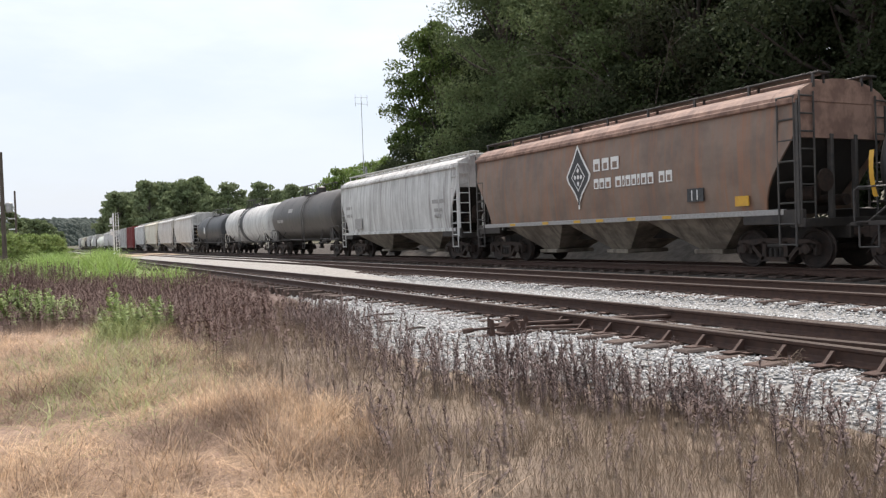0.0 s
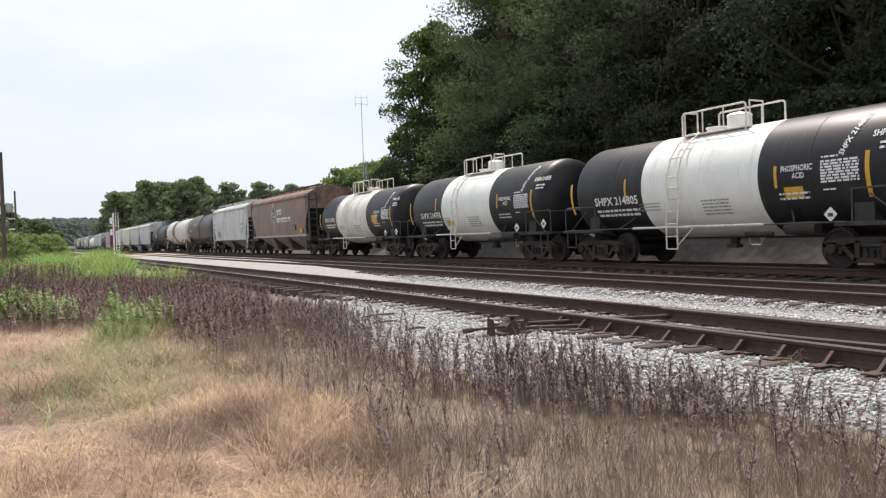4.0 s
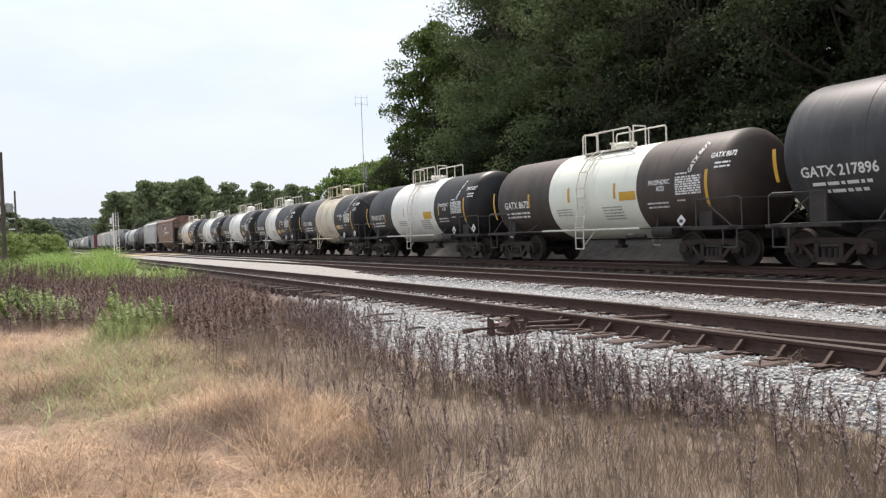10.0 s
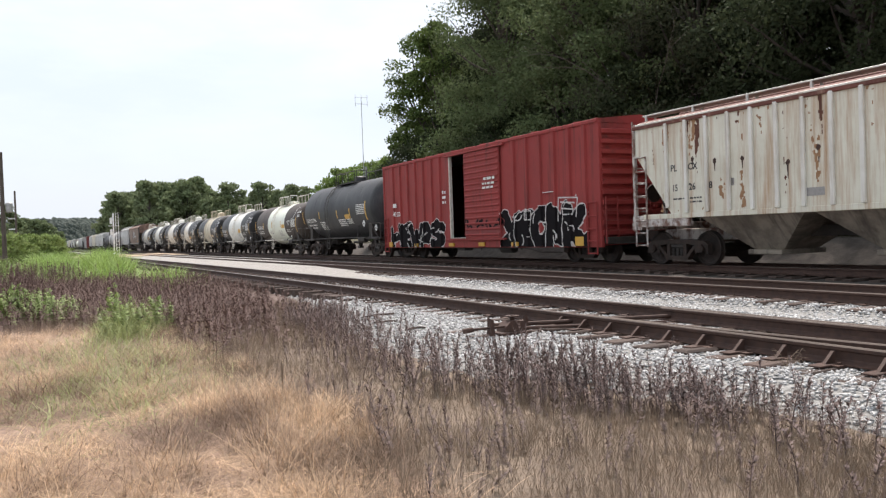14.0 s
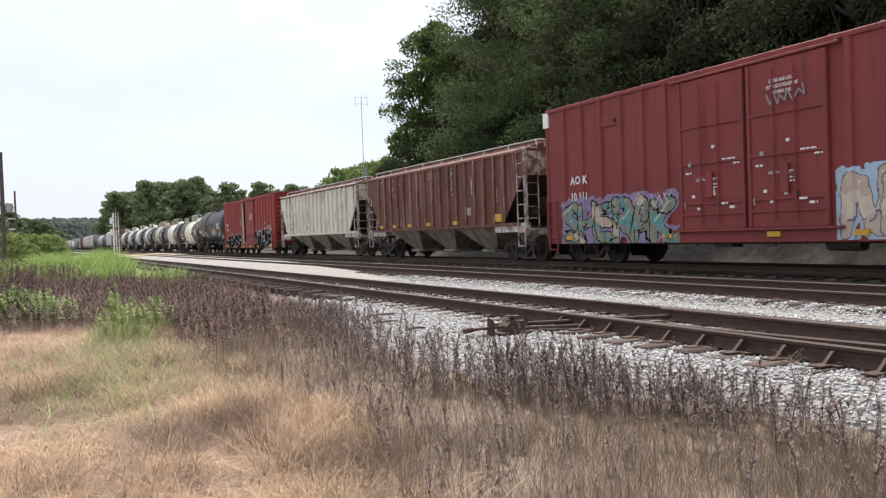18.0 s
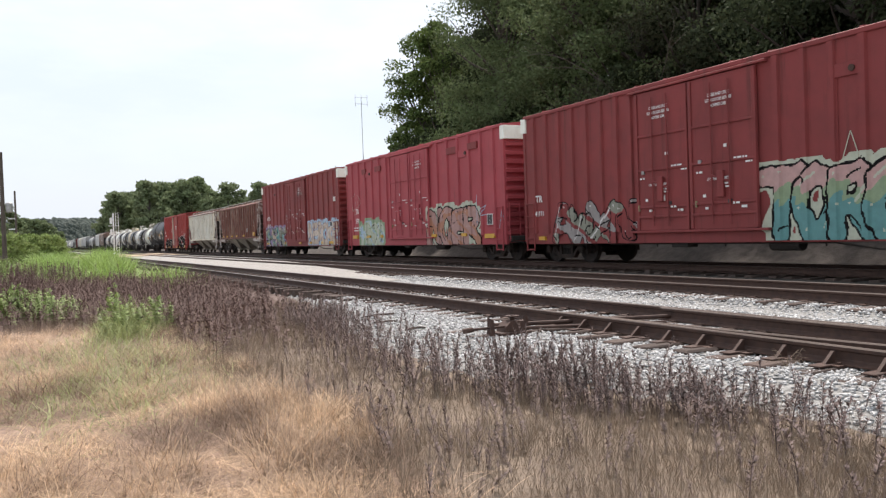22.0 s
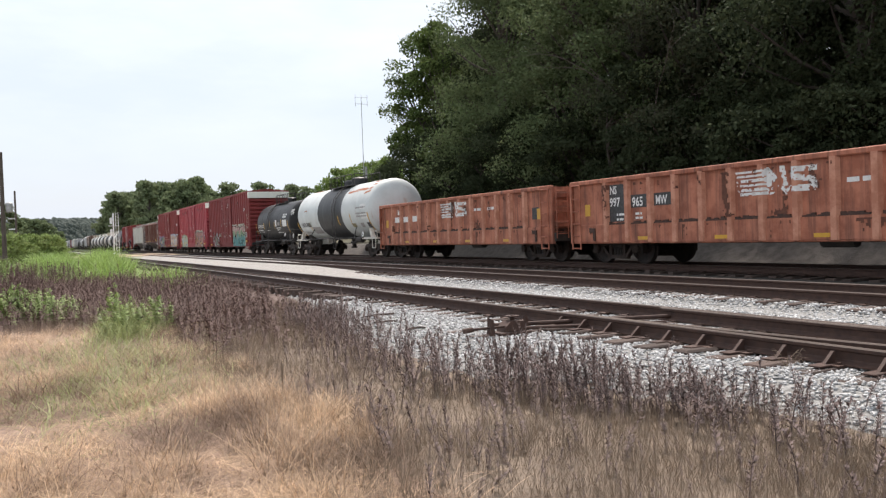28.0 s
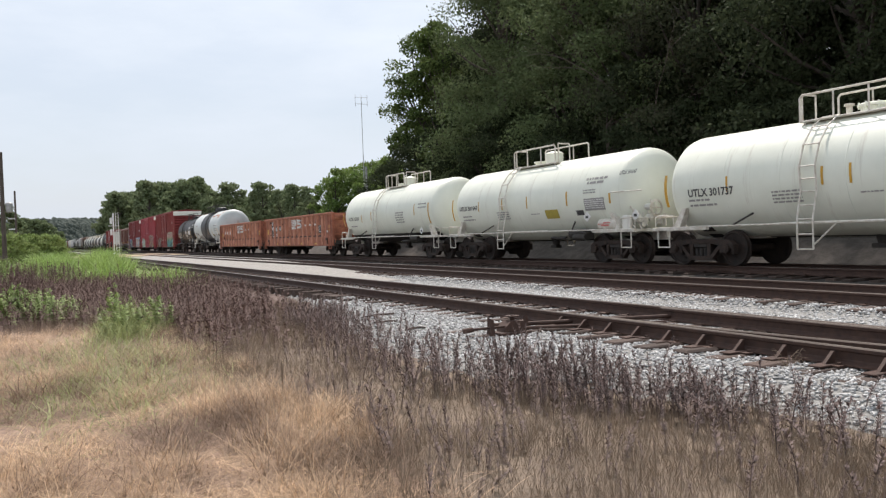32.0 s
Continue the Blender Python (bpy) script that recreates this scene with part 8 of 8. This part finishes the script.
part("stencil_frame", Build().box(-1.536, -1.52, -5.30, -4.86, 1.44, 1.47).box(-1.536, -1.52, -5.30, -4.86, 1.77, 1.80).box(-1.536, -1.52, -4.89, -4.86, 1.44, 1.8).box(-1.536, -1.52, -5.30, -5.27, 1.44, 1.8), LETTER_WHITE, g2)
tank_car("off-white tank car, dark along its foot", -243.75, 12.75, 1.38, 2.15, TANK_WHITE, TANK_WHITE, None, belly_mat=UNDERFRAME, railing=(1.1, 0.62), dome=1, ladder_y=0.9, marks=[("ICKX 15139", 4.73, 1.93, 0.17, 1.45, 0)], marks_mat=LETTER_BLACK, bars=[("=9", -1.4, 2.1 - 0.11 * k, 0.05, 1, 0) for k in range(5)] + [("=9", 4.6, 1.6, 0.05, 1, 0), ("=8", -3.9, 2.4, 0.05, 1, 0), ("=8", -3.9, 2.25, 0.05, 1, 0)], bars_mat=LETTER_GREY,
         stripes=[stripe(5.5, 2.0, 0.7), stripe(2.9, 2.0, 0.4, 0.07), stripe(1.6, 2.1, 0.45, 0.07), stripe(-3.48, 2.2, 0.5, 0.07), stripe(-4.9, 2.0, 0.9)], placards=[(-4.3, 1.25, 0.17)])


def end_fittings(car, half):
    """White reservoir, valves, hand-brake wheel and levers crowded round the rear end of a tank car."""
    part("air_reservoir", Build().lathe([(-4.82, 0.02), (-4.80, 0.12), (-4.72, 0.19), (-4.0, 0.19), (-3.92, 0.12), (-3.90, 0.02)], "y", (-1.22, 0, 1.17), 18), RAIL_WHITE, car, smooth=True)
    part("reservoir_scrawl", Build().box(-1.425, -1.405, -4.55, -4.2, 1.14, 1.18).box(-1.42, -1.40, -4.6, -4.3, 1.22, 1.25).box(-1.425, -1.405, -4.35, -4.05, 1.19, 1.21), SPRAY_RED, car)
    rr = random.Random(9)
    y = -(half - 0.42)
    part("brake_wheel", Build().lathe([(y - 0.03, 0.20), (y, 0.25), (y + 0.03, 0.20)], "y", (-0.55, 0, 1.62), 18).rod((-0.55, y, 1.40), (-0.55, y, 1.84), 0.02).rod((-0.77, y, 1.62), (-0.33, y, 1.62), 0.02), RAIL_WHITE, car)
    for k in range(9):
        x, z = rr.uniform(-1.2, -0.1), rr.uniform(1.15, 1.7)
        part("valve", Build().rod((x, y + 0.05, z), (x, y + rr.uniform(0.15, 0.4), z), rr.uniform(0.05, 0.11), 10).rod((x, y + 0.1, z), (x + rr.uniform(-0.1, 0.1), y + 0.1, z + rr.uniform(0.1, 0.25)), 0.025), DIRTY_WHITE, car)
    for k in range(7):
        a = (rr.uniform(-1.35, -0.2), y + rr.uniform(-0.1, 0.7), rr.uniform(1.05, 1.4))
        part("air_pipe", Build().pipe([a, (a[0] + rr.uniform(-0.1, 0.3), a[1] - rr.uniform(0.1, 0.3), a[2] + rr.uniform(0.05, 0.3)), (a[0] + 0.1, a[1] - rr.uniform(0.3, 0.5), a[2] - 0.1)], 0.018), RAIL_WHITE, car)
    part("bracket_plate", Build().box(-1.36, -1.28, y + 0.2, y + 0.55, 1.02, 1.42, 0.01), DIRTY_WHITE, car)
    part("control_valve", Build().box(-1.3, -0.95, -3.3, -2.95, 0.72, 0.98, 0.03).rod((-1.3, -2.7, 0.82), (-1.3, -3.3, 0.82), 0.09, 10), UNDERFRAME, car)


SPRAY_RED = surface("red_marker", (0.55, 0.09, 0.08), (0.5, 0.2, 0.18), 0.7, grain=12, bump=0)
for fr, ln, num, words in ((-256.5, 12.1, "301647", "white tank car with white side rails and platform"), (-268.6, 12.3, "301737", "clean white tank car with a side ladder")):
    first = num == "301647"
    utlx = tank_car(words, fr, ln, 1.36, 2.08, TANK_WHITE, TANK_WHITE, None, railing=(1.3, 0.62, 0.3), dome=1 if first else 0, ladder_y=1.35 if first else 0.85, marks=[("UTLX " + num, 4.7 if first else 4.5, 1.94 if first else 1.80, 0.16 if first else 0.19, 1.42 if first else 1.5, 0), ("UTLX " + num, -4.9, 2.62, 0.11, 0.8, 0)], marks_mat=LETTER_BLACK,
                    bars=[("=8", 1.9, 1.75 - 0.08 * k, 0.04, 1, 0) for k in range(4)] + [("=7", 4.5, 1.68, 0.05, 1, 0), ("=9", 4.5, 1.55, 0.05, 1, 0), ("=10", -3.38, 2.56, 0.07, 1, 0), ("=8", -3.45, 2.44, 0.07, 1, 0), ("=6", -3.3, 2.24, 0.035, 1, 0), ("=6", -3.3, 2.16, 0.035, 1, 0), ("=5", -0.3, 1.62, 0.03, 1, 0)], bars_mat=LETTER_GREY,
                    stripes=[stripe(5.3, 2.0, 0.85), stripe(3.2, 2.05, 0.38, 0.055), stripe(1.5 if first else 0.55, 2.05, 0.4, 0.06), stripe(-0.12, 2.05, 0.42, 0.06), stripe(-2.42, 2.05, 0.45, 0.07), stripe(-4.55, 1.95, 0.3, 0.08)],
                    panels=[(-1.14, -1.87, 1.45, 1.74, S_OLIVE_YELLOW, "warning_panel"), (-3.31, -4.28, 1.63, 2.0, LETTER_GREY, "data_panel"), (-2.83, -3.2, 1.50, 1.66, LETTER_BLACK, "label_plate")], placards=[(-3.55, 1.44, 0.17), (-5.75, 1.42, 0.16)])
    lettering(utlx, [("=9", -3.35, 1.93 - 0.06 * k, 0.03, 1, 0) for k in range(5)], LETTER_WHITE, round_side(1.36, 2.08, 0.016), "fine_print")
    part("grab_rail", Build().rod((-1.44, -4.7, 2.12), (-1.18, -5.75, 2.12), 0.018).rod((-1.42, -4.7, 2.12), (-1.34, -4.7, 2.12), 0.018), RAIL_WHITE, utlx)
    end_fittings(utlx, ln / 2)


# ---- paint sprayed on the boxcars ----
GLYPHS = {
    "A": [[(0, 0), (0.42, 1), (0.58, 1), (1, 0)], [(0.2, 0.35), (0.8, 0.35)]],
    "E": [[(0.95, 0.95), (0.1, 0.9), (0.05, 0.5), (0.1, 0.08), (1, 0.05)], [(0.1, 0.5), (0.75, 0.52)]],
    "O": [[(0.5, 1), (0.1, 0.8), (0.02, 0.4), (0.3, 0.02), (0.75, 0.05), (1, 0.5), (0.85, 0.9), (0.5, 1)]],
    "N": [[(0.02, 0), (0.1, 0.95), (0.4, 0.85), (0.62, 0.15), (0.9, 0.1), (1, 1)]],
    "K": [[(0.05, 0), (0.1, 1)], [(0.95, 1), (0.2, 0.5), (1, 0), (1.35, 0.15)]],
    "H": [[(0.05, 0), (0.0, 0.9)], [(0.85, 1), (0.95, 0)], [(0, 0.45), (0.9, 0.55)]],
    "W": [[(0, 1), (0.2, 0), (0.5, 0.7), (0.75, 0), (1, 1)]],
    "S": [[(0.95, 0.85), (0.5, 1), (0.08, 0.75), (0.4, 0.5), (0.92, 0.3), (0.6, 0.02), (0.0, 0.12)]],
    "T": [[(-0.05, 0.95), (1.05, 1)], [(0.5, 1), (0.45, 0.02)]],
    "R": [[(0.05, 0), (0.08, 0.95), (0.7, 0.98), (0.9, 0.72), (0.6, 0.48), (0.15, 0.45)], [(0.45, 0.45), (1, 0)]],
    "X": [[(0, 1), (0.5, 0.4), (1, 0)], [(1, 0.95), (0.5, 0.45), (0, 0.05)]],
}


def wall_profile(posts, doors, hw=1.58):
    """The near side's outer face at y: panel, post or door."""
    def place(y):
        for a, c in doors:
            if c <= y <= a:
                return -(hw + 0.092)
        for p in posts:
            d = abs(y - p)
            if d < 0.115:
                return -(hw + 0.010 + 0.065 * min(1.0, (0.115 - d) / 0.04))
        return -(hw + 0.016)
    return place


def sprayed(car, place, y0, y1, z0, z1, word, fill, outline, inner=0.10, outer=0.05, cloud=None, shine=None, seed=0, cell=0.025, bottom=None, wobble=0.04, scribbles=3, dots=0, patchy=False, label="sprayed lettering in paint"):
    """Sprayed letters on the car's side: a thin painted skin that follows posts and doors. fill: materials from the foot to the top."""
    rr = random.Random(seed)
    ny, nz = int((y0 - y1 + 0.5) / cell), int((z1 - z0 + 0.45) / cell)
    Y = y0 + 0.25 - (np.arange(ny) + 0.5) * cell
    Z = z0 - 0.12 + (np.arange(nz) + 0.5) * cell
    if bottom is not None:
        nz_skip = Z > bottom
    gy, gz = np.meshgrid(Y, Z, indexing="ij")
    wob = 0.05 * np.sin(gy * 5.1 + seed) * np.cos(gz * 4.3 + seed * 2) + 0.02 * np.sin(gy * 17 + gz * 13)
    slot = np.full(gy.shape, -1)
    mats = list(fill) + [outline] + ([cloud] if cloud else []) + ([shine] if shine else [])
    i_out, i_cloud, i_shine = len(fill), len(fill) + 1, len(mats) - 1
    step = (y0 - y1) / len(word)
    best_all = np.full(gy.shape, 9.0)
    for k, ch in enumerate(word):
        a, w = y0 - step * (k - 0.02), step * 1.0
        lift, tall = rr.uniform(-0.05, 0.06), rr.uniform(0.9, 1.04)
        d = np.full(gy.shape, 9.0)
        dh = np.full(gy.shape, 9.0)
        for line in GLYPHS[ch]:
            for (p, q), (r, s) in zip(line[:-1], line[1:]):
                ay, az, by, bz = a - p * w, z0 + lift + q * (z1 - z0) * tall, a - r * w, z0 + lift + s * (z1 - z0) * tall
                vy, vz = by - ay, bz - az
                n = vy * vy + vz * vz + 1e-9
                t = np.clip(((gy - ay) * vy + (gz - az) * vz) / n, 0, 1)
                e = np.hypot(gy - ay - t * vy, gz - az - t * vz)
                d = np.minimum(d, e)
                dh = np.minimum(dh, np.hypot(gy - ay - t * vy - 0.05, gz - az - t * vz - 0.05))
        d = d + wob * wobble * 20
        band = np.clip(((gz - z0) / (z1 - z0) + wob * 2.5) * len(fill), 0, len(fill) - 0.01).astype(int)
        if patchy:
            field = np.sin(gy * 3.7 + seed + 2 * np.sin(gz * 2.9)) + np.sin(gz * 5.3 - gy * 2.1 + seed * 3)
            band = np.clip((field + 2) / 4 * len(fill), 0, len(fill) - 0.01).astype(int)
        ring = (d < inner + outer)
        slot = np.where(ring, i_out, slot)
        slot = np.where(d < inner, band, slot)
        if shine:
            slot = np.where((d < inner * 0.8) & (dh < 0.03), i_shine, slot)
        for _ in range(scribbles):
            ay, az = a - rr.random() * w, z0 + rr.random() * (z1 - z0)
            ang, ln, cv = rr.uniform(0, 6.3), rr.uniform(0.15, 0.5), rr.uniform(-2.5, 2.5)
            py, pz = ay, az
            for q in range(6):
                ny_, nz_ = py + math.cos(ang) * ln / 6, pz + math.sin(ang) * ln / 6
                t = np.clip(((gy - py) * (ny_ - py) + (gz - pz) * (nz_ - pz)) / ((ln / 6) ** 2), 0, 1)
                e = np.hypot(gy - py - t * (ny_ - py), gz - pz - t * (nz_ - pz))
                slot = np.where((e < 0.02) & (d < inner + outer), i_out, slot)
                py, pz, ang = ny_, nz_, ang + cv / 6
        best_all = np.minimum(best_all, d)
    if cloud:
        slot = np.where((slot < 0) & (best_all + wob * 1.5 < inner + outer + 0.15), i_cloud, slot)
    for _ in range(dots):
        cy, cz, cr = rr.uniform(y1, y0), z1 + rr.uniform(-0.05, 0.28), rr.uniform(0.02, 0.07)
        slot = np.where((np.hypot(gy - cy, gz - cz) < cr) & (slot < 0), i_cloud if cloud else i_out, slot)
    if bottom is not None:
        slot = np.where(gz < bottom, -1, slot)
    keep = np.argwhere(slot >= 0)
    xs = np.array([place(y) for y in np.concatenate((Y + cell / 2, [Y[-1] - cell / 2]))])
    b = Build()
    index = {}
    for i, j in keep:
        q = []
        for di, dj in ((0, 0), (1, 0), (1, 1), (0, 1)):
            key = (i + di, j + dj)
            if key not in index:
                index[key] = len(b.v)
                b.v.append((xs[key[0]], y0 + 0.25 - key[0] * cell, z0 - 0.12 + key[1] * cell))
            q.append(index[key])
        b.f.append(tuple(q))
        b.m.append(int(slot[i, j]))
    return part("sprayed_paint", b, mats, car, label)


def scrawl(car, place, lines, mat, r=0.02, name="scrawl"):
    """Thin marker lines on the side."""
    for line in lines:
        b = Build()
        for (y, z), (w, q) in zip(line[:-1], line[1:]):
            n = max(1, int(math.hypot(w - y, q - z) / 0.06))
            for k in range(n):
                ya, za, yb, zb = y + (w - y) * k / n, z + (q - z) * k / n, y + (w - y) * (k + 1) / n, z + (q - z) * (k + 1) / n
                dy, dz = zb - za, -(yb - ya)
                m = math.hypot(dy, dz) or 1
                dy, dz = dy / m * r, dz / m * r
                b.add([(place(u) - 0.002, u, v) for u, v in ((ya + dy, za + dz), (yb + dy, zb + dz), (yb - dy, zb - dz), (ya - dy, za - dz))], [(0, 1, 2, 3)])
        part(name, b, mat, car)


def spray(name, c):
    return surface(name, c, [v * 0.8 for v in c], 0.6, grain=5, amount=0.6, bump=0)


S_BLACK, S_WHITE, S_TAN, S_TEAL = surface("spray_black", (0.006, 0.005, 0.006), (0.012, 0.010, 0.011), 0.8, spec=0.1, grain=5, bump=0), spray("spray_white", (0.62, 0.60, 0.58)), spray("spray_tan", (0.48, 0.38, 0.30)), spray("spray_teal", (0.10, 0.27, 0.27))
S_BLUE, S_GREEN, S_PINK, S_VIOLET = spray("spray_blue", (0.36, 0.49, 0.60)), spray("spray_green", (0.24, 0.33, 0.20)), spray("spray_pink", (0.48, 0.30, 0.28)), spray("spray_violet", (0.16, 0.11, 0.19))
S_GREY, S_OCHRE, S_PALE, S_ORANGE = spray("spray_grey", (0.27, 0.25, 0.24)), spray("spray_ochre", (0.33, 0.24, 0.12)), spray("spray_pale_green", (0.45, 0.48, 0.38)), spray("spray_orange", (0.45, 0.18, 0.06))
S_OLIVE_GREY, S_LILAC, S_TAN_PALE = spray("spray_olive_grey", (0.22, 0.23, 0.18)), spray("spray_lilac", (0.25, 0.20, 0.33)), spray("spray_pale_tan", (0.60, 0.50, 0.41))
S_BARK, S_PINK_DUST, S_RUSTY = spray("spray_dark_brown", (0.10, 0.075, 0.065)), spray("spray_dusty_pink", (0.40, 0.23, 0.205)), spray("spray_rusty", (0.40, 0.18, 0.11))

pn = wall_profile(RED_POSTS, [(0.06, -2.54)])
sprayed(ns, pn, 7.15, 2.0, 0.60, 1.45, "HEWAS", [S_BLACK], S_WHITE, 0.20, 0.035, seed=3, scribbles=2, bottom=0.53)
sprayed(ns, pn, -2.75, -7.3, 0.60, 1.70, "XEONK", [S_BLACK], S_WHITE, 0.25, 0.035, seed=4, scribbles=2, bottom=0.53)
scrawl(ns, pn, [[(-5.95, 1.35), (-6.0, 2.1), (-7.0, 2.05), (-6.9, 1.45)], [(-6.1, 1.95), (-6.85, 1.9)], [(-6.15, 1.75), (-6.8, 1.7)], [(-6.2, 1.55), (-6.75, 1.55)], [(-6.95, 2.15), (-6.9, 2.1)], [(-4.0, 1.45), (-4.0, 1.75), (-4.4, 1.75), (-4.4, 1.45), (-4.0, 1.45)], [(-4.2, 1.45), (-4.2, 1.72)]], S_WHITE, 0.022)
sprayed(ns, wall_profile([], [(0.06, -2.54)]), 0.0, -2.5, 1.05, 1.5, "XNX", [BOXCAR_BROWN, S_BLACK], BOXCAR_BROWN, 0.11, 0.05, seed=8, wobble=0.1, label="scorched smears on the door")

pa = wall_profile(TALL_POSTS, [(2.05, -0.05), (-0.15, -2.25)])
sprayed(aok, pa, 7.1, 2.4, 0.75, 1.75, "SHERAK", [S_TAN, S_OLIVE_GREY, S_OLIVE_GREY, S_TEAL, S_OLIVE_GREY], S_BLACK, 0.15, 0.035, cloud=S_LILAC, shine=S_PALE, seed=5, scribbles=6, dots=20, bottom=0.63, patchy=True)
scrawl(aok, pa, [[(3.9, 1.75), (3.7, 2.0), (3.5, 1.75), (3.75, 1.7), (3.4, 1.55)], [(3.2, 1.95), (3.1, 1.6), (2.9, 1.9), (2.75, 1.6)], [(2.7, 2.0), (2.55, 1.75), (2.45, 2.05)]], S_WHITE, 0.012)
scrawl(aok, lambda y: -1.715, [[(-0.75, 3.95), (-0.85, 3.7), (-0.95, 3.95), (-1.05, 3.7), (-1.1, 3.9), (-1.25, 3.75), (-1.3, 4.0), (-1.45, 3.72), (-1.6, 3.95), (-1.75, 3.8), (-1.7, 4.05)]], S_GREY, 0.02)
sprayed(aok, pa, -2.6, -7.8, 0.78, 1.90, "NEAOKE", [S_TAN, S_TAN_PALE, S_TAN], S_VIOLET, 0.165, 0.028, cloud=S_BLUE, shine=S_WHITE, seed=6, scribbles=3, dots=34, bottom=0.63)
pt = wall_profile(TALL_POSTS, [(2.05, -0.02), (-0.12, -2.0)])
sprayed(tr1, pt, 5.95, 3.2, 0.75, 1.70, "HESO", [S_PALE, S_PALE, S_BLUE, S_PALE], S_GREEN, 0.17, 0.05, cloud=S_GREEN, shine=S_BARK, seed=7, bottom=0.63, patchy=True)
sprayed(tr1, pt, -1.9, -6.0, 0.75, 2.0, "NOER", [S_PINK_DUST, S_PINK_DUST, S_RUSTY, S_PINK_DUST], S_BLACK, 0.20, 0.055, cloud=S_PALE, shine=S_PINK, seed=9, scribbles=4, bottom=0.63, patchy=True)
scrawl(tr1, pt, [[(7.0, 2.4), (7.1, 3.1), (6.7, 3.35), (6.5, 3.0), (6.2, 3.2), (6.0, 2.8), (6.3, 2.45), (6.9, 2.5), (6.95, 2.2), (6.5, 2.3)], [(6.8, 2.9), (6.6, 2.6), (6.4, 2.9), (6.3, 2.6)]], S_PALE, 0.006)
scrawl(tr1, pt, [[(-5.9, 1.4), (-5.9, 2.5)], [(-6.1, 1.9), (-6.6, 2.1), (-6.2, 1.7), (-6.7, 1.75)], [(-7.5, 1.2), (-7.7, 1.9), (-7.9, 1.3)]], S_BLUE, 0.014)
pb = wall_profile([7.3, 6.6, 5.9, 5.2, 4.5, 3.8, 3.1, 2.5, -2.4, -3.1, -3.8, -4.5, -5.2, -5.9, -6.6, -7.3], [(2.2, 0.25), (0.2, -1.9)])
sprayed(tr2, pb, 6.2, 2.4, 0.75, 1.75, "AWXN", [S_GREY, BOXCAR_BROWN, S_OLIVE_GREY], S_BLACK, 0.16, 0.03, patchy=True, scribbles=7, shine=S_WHITE, seed=10, bottom=0.63)
sprayed(tr2, pb, -2.1, -6.4, 0.78, 2.15, "TOROS", [S_TEAL, S_TEAL, S_GREEN, S_PINK], S_BLACK, 0.21, 0.055, cloud=S_PALE, shine=S_PALE, seed=12, bottom=0.63)
scrawl(tr2, pb, [[(-6.9, 3.2), (-7.1, 2.8), (-7.2, 3.2), (-7.4, 2.8), (-7.5, 3.3)], [(-7.6, 2.8), (-7.7, 3.3)], [(-6.8, 2.6), (-7.7, 2.5)], [(-7.1, 2.6), (-7.3, 2.0), (-7.6, 2.4), (-7.0, 2.2), (-7.7, 2.1)], [(-4.0, 2.3), (-4.2, 2.9), (-4.4, 2.3), (-4.7, 2.4)]], S_PALE, 0.011)


# ---- what moves ----
def gone(t):
    """Metres that the train has rolled since the start."""
    return 8.66 * t + 0.005 * t * t + 0.0001 * t ** 3


def motions():
    times = [2.0 * k for k in range(17)]
    for car, u in CARS:
        walk(car, [(t, on_line(u + gone(t))) for t in times])
    turns = [(k / 15, -math.degrees(gone(k / 15) / WHEEL_R)) for k in range(481)]
    rolls = {d: [(t, pose(0, d, WHEEL_R, a, 0, 0)) for t, a in turns] for d in (-0.89, 0.89)}
    for wheelset, d in WHEELSETS:
        walk(wheelset, rolls[d])


motions()
